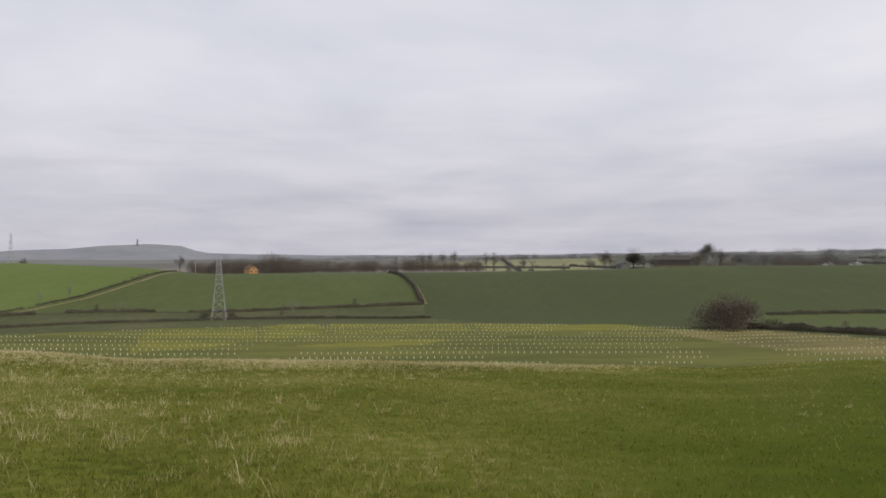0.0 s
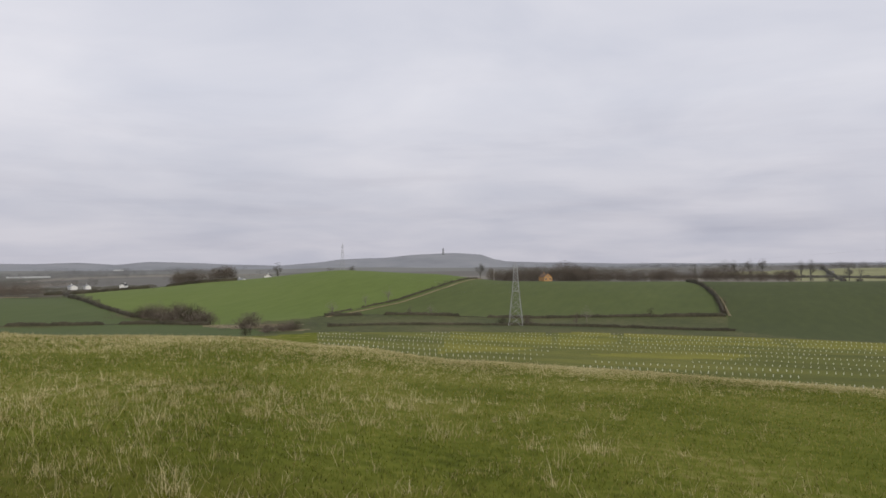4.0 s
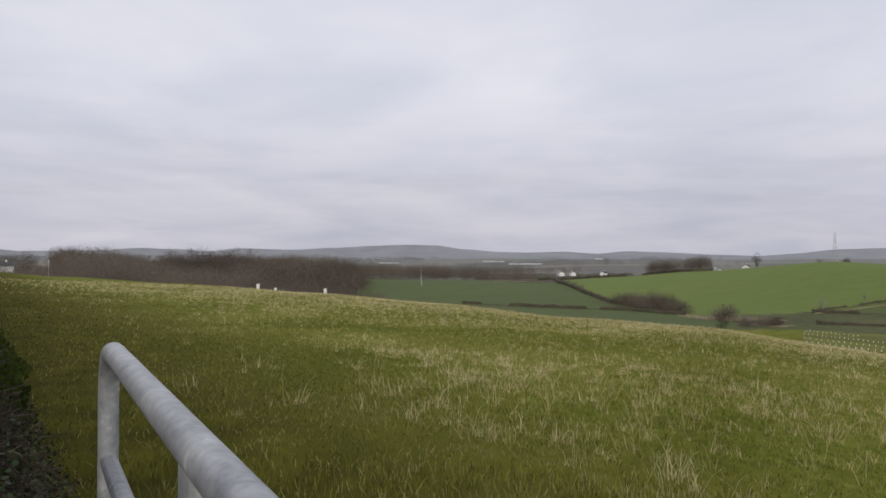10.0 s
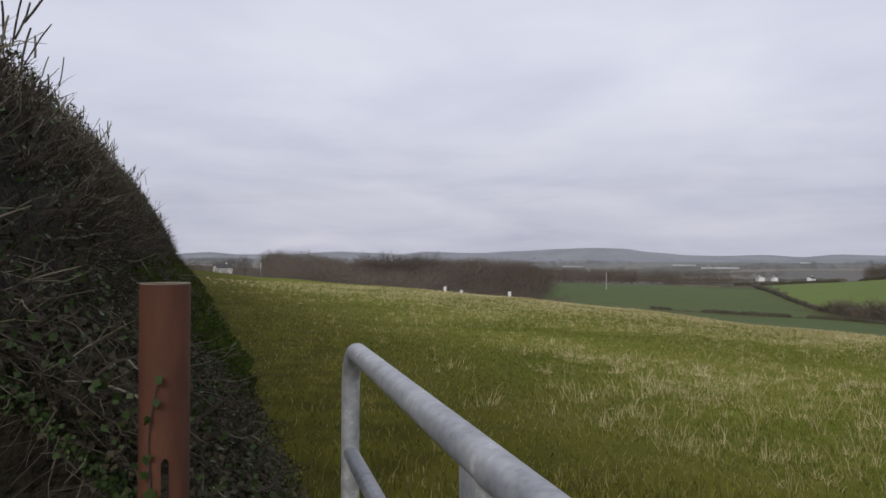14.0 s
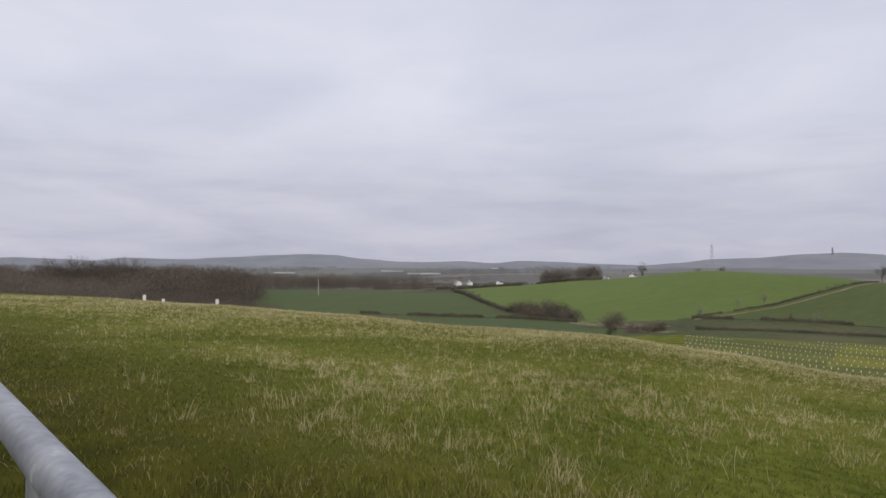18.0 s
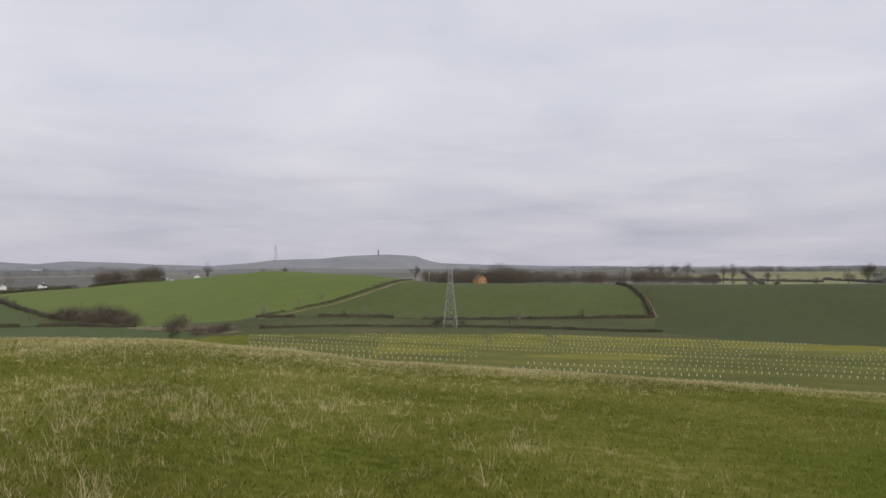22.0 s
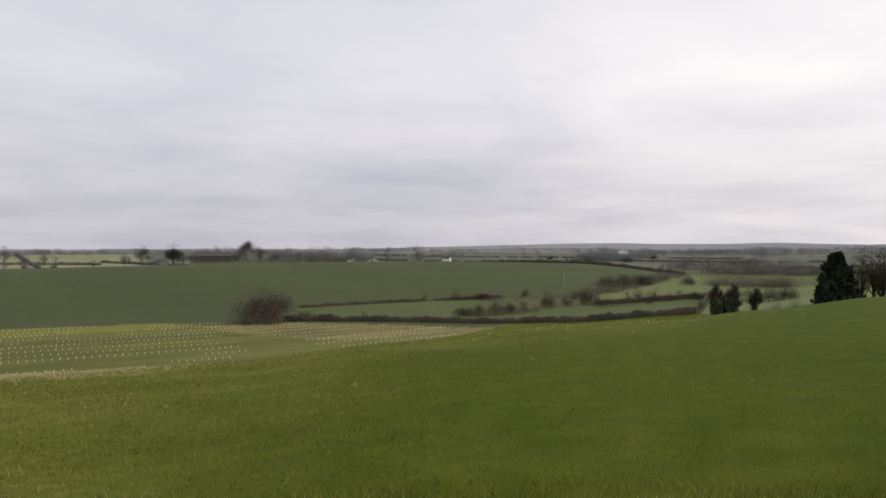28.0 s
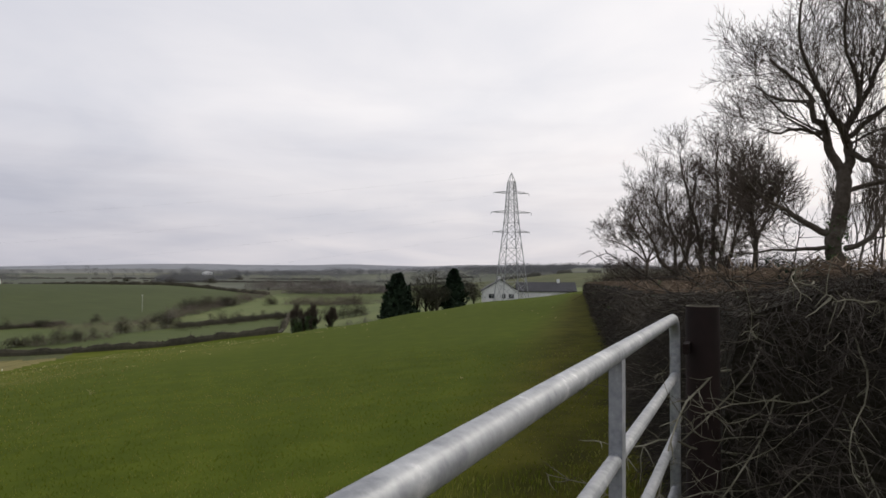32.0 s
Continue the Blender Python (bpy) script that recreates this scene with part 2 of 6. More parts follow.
def countryside(name, cols):
    """Far farmland: a patchwork of dull green and tan fields, haze painted into the colours."""
    m = material(name, [(0.075, 0.085, 0.055), (0.10, 0.105, 0.07)], 0.02, 0.95)
    n, l = m.node_tree.nodes, m.node_tree.links
    tc = n.new("ShaderNodeTexCoord")
    warp = n.new("ShaderNodeMapping")
    warp.inputs["Rotation"].default_value = (0, 0, 0.5)
    warp.inputs["Scale"].default_value = (0.0042, 0.0028, 0.0)
    l.new(tc.outputs["Object"], warp.inputs["Vector"])
    vor = n.new("ShaderNodeTexVoronoi")
    vor.inputs["Scale"].default_value = 1.0
    l.new(warp.outputs[0], vor.inputs["Vector"])
    sep = n.new("ShaderNodeSeparateColor")
    l.new(vor.outputs["Color"], sep.inputs[0])
    ramp = n.new("ShaderNodeValToRGB")
    ramp.color_ramp.interpolation = "CONSTANT"
    els = ramp.color_ramp.elements
    while len(els) < len(cols):
        els.new(0.5)
    for i, c in enumerate(cols):
        els[i].position, els[i].color = i / len(cols), (*c, 1)
    l.new(sep.outputs[0], ramp.inputs[0])
    mix = n.new("ShaderNodeMix")
    mix.data_type = "RGBA"
    mix.inputs["Factor"].default_value = 0.85
    old = [k for k in l if k.to_socket == n["Principled BSDF"].inputs["Base Color"]][0]
    l.new(old.from_socket, mix.inputs["A"])
    l.new(ramp.outputs[0], mix.inputs["B"])
    l.new(mix.outputs["Result"], n["Principled BSDF"].inputs["Base Color"])
    return m


# the farther the land, the greyer: aerial haze is mixed into these base colours
FARMLAND = countryside("hazed_farmland", [(0.128, 0.122, 0.116), (0.122, 0.126, 0.108), (0.132, 0.125, 0.117), (0.160, 0.158, 0.136), (0.136, 0.132, 0.122), (0.196, 0.178, 0.155)])
GREEN_FARMLAND = countryside("hazed_green_farmland", [(0.092, 0.098, 0.072), (0.086, 0.094, 0.068), (0.108, 0.114, 0.080), (0.140, 0.144, 0.100), (0.092, 0.094, 0.074), (0.120, 0.126, 0.088)])
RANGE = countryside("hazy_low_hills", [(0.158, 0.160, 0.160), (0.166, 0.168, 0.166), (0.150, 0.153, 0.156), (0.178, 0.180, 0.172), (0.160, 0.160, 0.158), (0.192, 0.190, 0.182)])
HAZE_HILLS = material("haze_blue_hills", [(0.185, 0.194, 0.213), (0.215, 0.224, 0.244), (0.240, 0.248, 0.264)], 0.008, 0.95, broad=0.0022, spread=0.24)
WOOD_FLOOR = material("leaf_litter", [(0.06, 0.05, 0.035), (0.09, 0.075, 0.055)], 0.1, 0.95)
GORSE_TWIG = material("brown_thorn_twigs", [(0.100, 0.082, 0.064), (0.160, 0.132, 0.106)], 0.1, 0.95)
GALV = material("galvanised_steel", [(0.20, 0.212, 0.23), (0.30, 0.312, 0.332), (0.38, 0.392, 0.41), (0.62, 0.63, 0.64)], 48.0, 0.5, 0.35, bump=0.0004, bump_scale=150, broad=9.0, spread=0.30, detail=7.0)
PYLON_STEEL = material("pylon_steel", [(0.26, 0.265, 0.27), (0.36, 0.365, 0.37)], 0.8, 0.6, 0.2)
RUST = material("rusty_red_steel", [(0.024, 0.011, 0.008), (0.052, 0.020, 0.012), (0.082, 0.033, 0.018), (0.12, 0.058, 0.034)], 9.0, 0.75, 0.0, bump=0.003, bump_scale=45, broad=2.0, spread=0.3, stretch=(1, 1, 0.3))
DARK_RUST = material("dark_rusted_steel", [(0.010, 0.006, 0.005), (0.022, 0.012, 0.010)], 8.0, 0.85, bump=0.002)
BARK = material("grey_brown_bark", [(0.045, 0.036, 0.028), (0.085, 0.070, 0.055), (0.13, 0.11, 0.09)], 6.0, 0.95, bump=0.01, bump_scale=25)
TWIG = material("dark_twigs", [(0.055, 0.042, 0.034), (0.095, 0.075, 0.06)], 2.0, 0.9)
HEDGE_TWIG = material("hedge_twigs", [(0.030, 0.024, 0.018), (0.062, 0.051, 0.040), (0.125, 0.106, 0.086)], 3.0, 0.9, spread=0.3)
TRIMMED_TWIG = material("trimmed_hedge_twigs", [(0.022, 0.019, 0.015), (0.048, 0.040, 0.032), (0.105, 0.090, 0.072)], 3.0, 0.9, spread=0.3)
GARDEN_TWIG = material("garden_winter_twigs", [(0.030, 0.032, 0.018), (0.055, 0.052, 0.034), (0.080, 0.072, 0.052)], 0.6, 0.95)
PALE_HILL_TWIG = material("pale_far_twigs", [(0.17, 0.16, 0.13), (0.23, 0.215, 0.18)], 0.1, 0.95)
PALE_TWIG = material("pale_twigs", [(0.13, 0.115, 0.085), (0.24, 0.22, 0.17)], 5.0, 0.9)
LICHEN_TWIG = material("lichened_branches", [(0.06, 0.056, 0.038), (0.135, 0.127, 0.088), (0.28, 0.265, 0.20)], 9.0, 0.9, spread=0.28)
CANE = material("reddish_cane", [(0.13, 0.07, 0.05), (0.22, 0.13, 0.095), (0.30, 0.20, 0.15)], 14.0, 0.7)
CUT_WOOD = material("flailed_wood", [(0.075, 0.055, 0.038), (0.15, 0.11, 0.075), (0.27, 0.20, 0.135)], 12.0, 0.9, spread=0.3)
# near-black that stands for shade inside the hedges and the post's slot
SHADED_INSIDE = material("inner_shade", [(0.010, 0.009, 0.007), (0.022, 0.019, 0.013), (0.034, 0.030, 0.02)], 5.0, 1.0, bump=0.1)
IVY = material("ivy_leaves", [(0.018, 0.033, 0.010), (0.036, 0.060, 0.016), (0.064, 0.094, 0.028)], 8.0, 0.5, spread=0.3)
LITTER = material("dead_leaf_litter", [(0.026, 0.024, 0.014), (0.052, 0.046, 0.028), (0.10, 0.086, 0.056)], 9.0, 0.9, spread=0.3)
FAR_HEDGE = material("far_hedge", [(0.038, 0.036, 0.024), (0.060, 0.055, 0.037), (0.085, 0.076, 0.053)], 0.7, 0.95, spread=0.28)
# hedge colour lifted towards grey to carry the haze of its distance
HAZY_HEDGE = material("hazed_hedgerow", [(0.070, 0.069, 0.056), (0.092, 0.089, 0.074), (0.115, 0.110, 0.094)], 0.2, 0.95, spread=0.28)
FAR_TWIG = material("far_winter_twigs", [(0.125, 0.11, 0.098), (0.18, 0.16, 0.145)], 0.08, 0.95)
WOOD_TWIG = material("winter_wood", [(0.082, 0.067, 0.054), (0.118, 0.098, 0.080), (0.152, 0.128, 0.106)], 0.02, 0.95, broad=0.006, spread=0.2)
# far trees have haze in their colour, most of all those on the horizon
DISTANT_TREES = material("hazed_bare_trees", [(0.105, 0.100, 0.090), (0.140, 0.132, 0.120), (0.175, 0.165, 0.15)], 0.02, 0.95, broad=0.004)
HORIZON_TREES = material("hazed_horizon_woods", [(0.140, 0.143, 0.145), (0.162, 0.165, 0.168), (0.185, 0.187, 0.189)], 0.01, 0.95, broad=0.003)
EVERGREEN = material("evergreen_foliage", [(0.012, 0.022, 0.012), (0.022, 0.038, 0.018)], 1.0, 0.9)


def per_piece(name, colours, rough=0.85, through=0.0):
    """A material whose colour varies from blade to blade; through: how much light passes the leaf."""
    m = bpy.data.materials.new(name)
    m.use_nodes = True
    n, l = m.node_tree.nodes, m.node_tree.links
    b = n["Principled BSDF"]
    b.inputs["Roughness"].default_value = rough
    b.inputs["Specular IOR Level"].default_value = 0.06
    geo = n.new("ShaderNodeNewGeometry")
    ramp = n.new("ShaderNodeValToRGB")
    els = ramp.color_ramp.elements
    while len(els) < len(colours):
        els.new(0.5)
    for i, c in enumerate(colours):
        els[i].position, els[i].color = i / (len(colours) - 1), (*c, 1)
    tc = n.new("ShaderNodeTexCoord")
    fac = geo.outputs["Random Per Island"]
    for scale, part_of in ((0.22, 0.75), (1.6, 0.65)):
        tex = n.new("ShaderNodeTexNoise")
        tex.inputs["Scale"].default_value, tex.inputs["Detail"].default_value = scale, 3.0
        l.new(tc.outputs["Object"], tex.inputs["Vector"])
        sub = n.new("ShaderNodeMath")
        sub.operation = "SUBTRACT"
        l.new(tex.outputs["Fac"], sub.inputs[0])
        sub.inputs[1].default_value = 0.5
        add = n.new("ShaderNodeMath")
        add.operation = "MULTIPLY_ADD"
        l.new(sub.outputs[0], add.inputs[0])
        add.inputs[1].default_value = part_of * 2
        l.new(fac, add.inputs[2])
        fac = add.outputs[0]
    l.new(fac, ramp.inputs[0])
    l.new(ramp.outputs[0], b.inputs["Base Color"])
    if through:
        tl = n.new("ShaderNodeBsdfTranslucent")
        l.new(ramp.outputs[0], tl.inputs["Color"])
        mx = n.new("ShaderNodeMixShader")
        mx.inputs[0].default_value = through
        l.new(b.outputs[0], mx.inputs[1])
        l.new(tl.outputs[0], mx.inputs[2])
        l.new(mx.outputs[0], n["Material Output"].inputs["Surface"])
    return m


BLADES = per_piece("grass_blades", [(0.085, 0.106, 0.014), (0.140, 0.160, 0.025), (0.185, 0.197, 0.035), (0.25, 0.237, 0.065), (0.34, 0.29, 0.13)], through=0.35)
LUSH_BLADES = per_piece("lush_grass_blades", [(0.080, 0.106, 0.010), (0.120, 0.150, 0.016), (0.168, 0.190, 0.028), (0.27, 0.26, 0.075)], through=0.5)
MOSS_BLADES = per_piece("trodden_grass_blades", [(0.040, 0.041, 0.010), (0.066, 0.067, 0.015), (0.098, 0.092, 0.026), (0.15, 0.128, 0.055)], through=0.3)
STRAW = per_piece("dry_grass_stalks", [(0.28, 0.24, 0.10), (0.42, 0.36, 0.18), (0.54, 0.47, 0.26), (0.66, 0.58, 0.37)], through=0.3)
BANK_GRASS = per_piece("bank_grass", [(0.026, 0.040, 0.008), (0.044, 0.066, 0.011), (0.068, 0.094, 0.018)], through=0.3)
TUBE = material("tree_shelter_plastic", [(0.66, 0.66, 0.56), (0.82, 0.82, 0.74)], 0.5, 0.6)
WHITE = plain("white_render", (0.72, 0.72, 0.70), 0.8)
SLATE = plain("dark_roof", (0.06, 0.06, 0.065), 0.7)
GREY_ROOF = plain("grey_sheet_roof", (0.22, 0.23, 0.24), 0.6)
GLASS_DARK = plain("dark_window_glass", (0.03, 0.035, 0.04), 0.15)
ORANGE = plain("orange_render", (0.46, 0.27, 0.12), 0.8)
TAN_ROOF = plain("brown_roof", (0.14, 0.09, 0.06), 0.8)
GREY_STONE = plain("grey_stone", (0.17, 0.165, 0.155), 0.9)
PALE_GLASS = plain("pale_glasshouse_glazing", (0.42, 0.43, 0.43), 0.5)
DARK_BARN = plain("weathered_dark_boards", (0.085, 0.078, 0.074), 0.9)
POLE_GREY = plain("pale_pole", (0.55, 0.54, 0.5), 0.7)
WIRE = plain("wire", (0.12, 0.12, 0.12), 0.5, 0.3)
# ---- the lie of the land: for each heading the brow of the near field, the valley, the far slope, its crest and the distance ----
# rows of heading, distance, height over the ground at the gate
BROW = [(-180, 60, 0.6), (-120, 80, 0.9), (-97, 80, 0.5), (-88, 66, -0.45), (-80, 56, -0.75), (-70, 48, -1.15), (-60, 44, -1.6), (-50, 42, -2.2), (-40, 40, -2.35),
        (-31, 39, -2.95), (-22, 38, -3.65), (-10, 37, -3.9), (0, 36, -4.0), (10, 36, -4.05), (20, 38, -4.25), (30, 42, -4.0), (36, 45, -4.0),
        (45, 50, -3.65), (53, 58, -3.75), (60, 68, -3.45), (67, 80, -2.65), (72, 92, -1.95), (78, 100, -1.2), (90, 100, 0.2), (120, 80, 0.8), (180, 60, 0.6)]
FOOT = [(-180, 200, -2), (-120, 220, -4), (-97, 190, -4), (-80, 190, -11.5), (-70, 190, -18), (-60, 190, -22), (-50, 190, -24.5), (-40, 185, -25.5), (-22, 180, -26.5), (0, 172, -26.4),
        (20, 178, -26.8), (36, 200, -26), (45, 205, -24), (53, 205, -20), (60, 200, -16), (67, 190, -11), (72, 170, -5.2), (80, 170, -2.0), (95, 180, 1), (120, 160, 0), (180, 200, -2)]
RISE = [(-180, 400, -4), (-120, 420, -8), (-97, 420, -6), (-80, 400, -17), (-66, 370, -24), (-50, 330, -25.5), (-40, 330, -25.5), (-28, 335, -25), (-15, 345, -26.5), (0, 300, -27.0),
        (20, 300, -27.5), (36, 330, -26), (48, 340, -22), (58, 340, -17), (67, 330, -12), (74, 300, -6), (95, 330, -1), (120, 330, -2), (180, 400, -4)]
CREST = [(-180, 800, -4), (-120, 800, -8), (-97, 800, -5), (-80, 760, -14), (-68, 560, -20), (-60, 480, -17.2), (-52, 500, -19.5), (-46, 540, -15.5), (-40, 560, -11), (-31, 560, -3.2),
         (-24, 550, -6.5), (-18, 530, -12), (-12, 520, -12.2), (-5, 540, -13), (2, 560, -13.4), (12, 580, -12.0), (20, 600, -9.5), (36, 640, -8.3), (46, 620, -9),
         (54, 640, -14), (62, 640, -12), (70, 640, -6), (78, 620, 3), (95, 700, 4), (120, 800, 0), (180, 800, -4)]
DIP = [(-180, 1000, -8), (-97, 1000, -12), (-80, 950, -20), (-60, 700, -24), (-45, 720, -22), (-31, 760, -16), (-18, 700, -20), (-5, 720, -17.5), (6, 740, -17),
       (20, 780, -18), (40, 840, -18), (54, 840, -20), (62, 840, -18), (70, 840, -10), (78, 840, -2), (120, 1000, -4), (180, 1000, -8)]
PLAIN = [(-180, 1500, -6), (-97, 1500, -14), (-80, 1500, -26), (-60, 1500, -34), (-45, 1500, -26), (-31, 1500, -30), (-18, 1400, -24), (-8, 1300, -16), (6, 1200, -9),
         (20, 1200, -8), (40, 1500, -10), (60, 1500, -8), (78, 1500, 14), (120, 1500, -2), (180, 1500, -6)]
# ranges of hills beyond the plain: heading and elevation in degrees over the eye
RANGE_NEAR = [(-180, -0.3), (-97, -0.34), (-80, -0.36), (-62, -0.42), (-50, -0.36), (-40, -0.40), (-31, -0.30), (-18, -0.35), (-8, -0.34), (6, -0.30), (15, -0.14), (23, 0.0), (30, -0.05), (38, 0.14), (46, 0.22), (54, 0.12),
              (62, 0.22), (70, 0.40), (80, 0.55), (120, 0.1), (180, -0.3)]
RANGE_FAR = [(-180, 0.2), (-105, 0.2), (-94.7, 0.15), (-92, 0.28), (-90, 0.14), (-85.5, 0.2), (-82.3, 0.40), (-80, 0.33), (-77.3, 0.18), (-75.6, 0.38), (-71, 0.31), (-68.3, 0.42), (-65, 0.62), (-62, 0.72), (-60, 0.67), (-58, 0.38),
             (-55, 0.18), (-52.9, 0.13), (-50, 0.2), (-47.4, 0.05), (-45.3, 0.23), (-42.5, 0.17), (-38.9, -0.02), (-36, -0.08), (-33.4, 0.10), (-31, 0.36), (-28, 0.46), (-24.8, 0.74), (-22.4, 0.81), (-20, 0.68), (-19, 0.34), (-17.9, 0.16),
             (-14.5, 0.05), (-8, -0.08), (0, -0.10), (8, -0.10), (14, -0.02), (20, 0.04), (26, 0.02), (32, 0.18), (38, 0.36), (46, 0.62), (54, 0.58), (61, 0.68), (66, 0.60), (72, 0.74), (80, 0.74), (110, 0.4), (180, 0.2)]


def hills(table, d):
    return [(h, d, EYE + d * math.tan(radians(el))) for h, el in table]


MID = hills(RANGE_NEAR, 2500)
FAR = hills(RANGE_FAR, 3700)

def ring(table, heading):
    """Distance and height of one of the lines above at a heading, eased from row to row."""
    for (a0, d0, z0), (a1, d1, z1) in zip(table, table[1:]):
        if a0 <= heading <= a1:
            k = (heading - a0) / (a1 - a0)
            k = k * k * (3 - 2 * k) * 0.5 + k * 0.5
            return d0 + k * (d1 - d0), z0 + k * (z1 - z0)
    return table[-1][1:]


def profile(heading):
    heading = (heading + 180) % 360 - 180
    db, zb = ring(BROW, heading)
    near = [(0.0, 0.0), (db * 0.3, zb * 0.23), (db * 0.65, zb * 0.57), (db, zb)]
    df, zf = ring(FOOT, heading)
    # past the brow the ground falls away faster than the line of sight over it
    mid = (db + (df - db) * 0.45, zb + (zf - zb) * 0.52 - 0.3)
    return near + [mid, (df, zf), ring(RISE, heading), ring(CREST, heading), ring(DIP, heading), ring(PLAIN, heading), (2050.0, (ring(PLAIN, heading)[1] + ring(MID, heading)[1]) / 2), ring(MID, heading), (3000.0, ring(MID, heading)[1] - 14.0), ring(FAR, heading), (4700.0, -40.0)]


def slopes(pts):
    n = len(pts)
    h = [pts[i + 1][0] - pts[i][0] for i in range(n - 1)]
    s = [(pts[i + 1][1] - pts[i][1]) / h[i] for i in range(n - 1)]
    m = [s[0]] + [0.0] * (n - 2) + [s[-1]]
    for i in range(1, n - 1):
        if s[i - 1] * s[i] > 0:
            w1, w2 = 2 * h[i] + h[i - 1], h[i] + 2 * h[i - 1]
            m[i] = (w1 + w2) / (w1 / s[i - 1] + w2 / s[i])
    return m


PROFILES = {}


def along(heading):
    key = round(((heading + 180) % 360 - 180) * 10)
    if key not in PROFILES:
        pts = profile(key / 10)
        PROFILES[key] = (pts, slopes(pts))
    return PROFILES[key]


def cubic(d, pts, m):
    i = 0
    while i < len(pts) - 2 and d > pts[i + 1][0]:
        i += 1
    (x0, y0), (x1, y1) = pts[i], pts[i + 1]
    h = x1 - x0
    k = min(1.0, max(0.0, (d - x0) / h))
    return ((1 + 2 * k) * (1 - k) ** 2 * y0 + k * (1 - k) ** 2 * h * m[i] + k * k * (3 - 2 * k) * y1 + k * k * (k - 1) * h * m[i + 1])


def land(x, y):
    """Height of the ground at a place of the plan."""
    d = math.hypot(x, y)
    if d < 1e-6:
        return 0.0
    a = math.degrees(math.atan2(x, y))
    low = math.floor(a * 10) / 10
    k = (a - low) * 10
    z = cubic(d, *along(low)) * (1 - k) + cubic(d, *along(low + 0.1)) * k
    return z


def at(heading, d):
    a = radians(heading)
    x, y = d * math.sin(a), d * math.cos(a)
    return x, y, land(x, y)
# ---- helpers for things ----
def mesh_of(name, verts, faces, mat, smooth=False):
    me = bpy.data.meshes.new(name)
    me.from_pydata([tuple(v) for v in verts], [], faces)
    me.materials.append(mat)
    if smooth:
        me.polygons.foreach_set("use_smooth", [True] * len(me.polygons))
    me.update()
    return me


class Build:
    """Collects the vertices and faces of one mesh."""

    def __init__(self):
        self.v, self.f = [], []

    def add(self, verts, faces):
        o = len(self.v)
        self.v.extend(verts)
        self.f.extend([tuple(i + o for i in f) for f in faces])

    def box(self, lo, hi, m=None):
        pts = [Vector((x, y, z)) for z in (lo[2], hi[2]) for y in (lo[1], hi[1]) for x in (lo[0], hi[0])]
        if m:
            pts = [m @ p for p in pts]
        self.add(pts, [(0, 2, 3, 1), (4, 5, 7, 6), (0, 1, 5, 4), (2, 6, 7, 3), (0, 4, 6, 2), (1, 3, 7, 5)])

    def tube(self, path, radii, sides=6, cap=True):
        """A tapered tube along a path of points."""
        path = [Vector(p) for p in path]
        if not hasattr(radii, "__len__"):
            radii = [radii] * len(path)
        rings, prev = [], None
        for i, p in enumerate(path):
            t = (path[min(i + 1, len(path) - 1)] - path[max(i - 1, 0)])
            t = t.normalized() if t.length > 1e-9 else Vector((0, 0, 1))
            if prev is None:
                u = t.orthogonal().normalized()
            else:
                u = prev - t * prev.dot(t)
                u = u.normalized() if u.length > 1e-6 else t.orthogonal().normalized()
            prev = u
            w = t.cross(u)
            rings.append([p + (u * math.cos(2 * math.pi * k / sides) + w * math.sin(2 * math.pi * k / sides)) * radii[i] for k in range(sides)])
        verts = [q for r in rings for q in r]
        faces = [(i * sides + k, i * sides + (k + 1) % sides, (i + 1) * sides + (k + 1) % sides, (i + 1) * sides + k) for i in range(len(rings) - 1) for k in range(sides)]
        if cap:
            faces += [tuple(reversed(range(sides))), tuple(range((len(rings) - 1) * sides, len(rings) * sides))]
        self.add(verts, faces)

    def sliver(self, p, q, w):
        """A thin two-sided blade from p to q."""
        p, q = Vector(p), Vector(q)
        side = Vector((random.uniform(-1, 1), random.uniform(-1, 1), random.uniform(-0.4, 0.4)))
        side = (side - (q - p) * side.dot(q - p) / max(1e-9, (q - p).length_squared)).normalized() * w
        self.add([p - side, p + side, q], [(0, 1, 2)])

    def leaf(self, p, n, up, size):
        n, up = n.normalized(), up.normalized()
        s = n.cross(up).normalized() * size * 0.45
        self.add([p, p + up * size * 0.45 + s, p + up * size, p + up * size * 0.45 - s], [(0, 1, 2, 3)])

    def mesh(self, name, mat, smooth=False):
        return mesh_of(name, self.v, self.f, mat, smooth)


def part(name, b, mat, parent, label="", smooth=False):
    ob = new(name, b.mesh(name, mat, smooth) if isinstance(b, Build) else b)
    ob.parent = parent
    if label:
        tagged(ob, label)
    return ob


def thing(name, x, y, z, turn=0.0, label="", category="", group="", kind=""):
    ob = new(name)
    ob.empty_display_size = 0.2
    ob.matrix_basis = pose(x, y, z, 0, 0, turn)
    return tagged(ob, label, category, group, kind)


def solo(name, b, mat, label, category, group="", kind="", smooth=False):
    return tagged(new(name, b.mesh(name, mat, smooth)), label, category, group, kind)


def polar(rows):
    return [at(h, d)[:2] for h, d in rows]


def inside(x, y, poly):
    r, j = False, len(poly) - 1
    for i in range(len(poly)):
        (xi, yi), (xj, yj) = poly[i], poly[j]
        if (yi > y) != (yj > y) and x < (xj - xi) * (y - yi) / (yj - yi) + xi:
            r = not r
        j = i
    return r


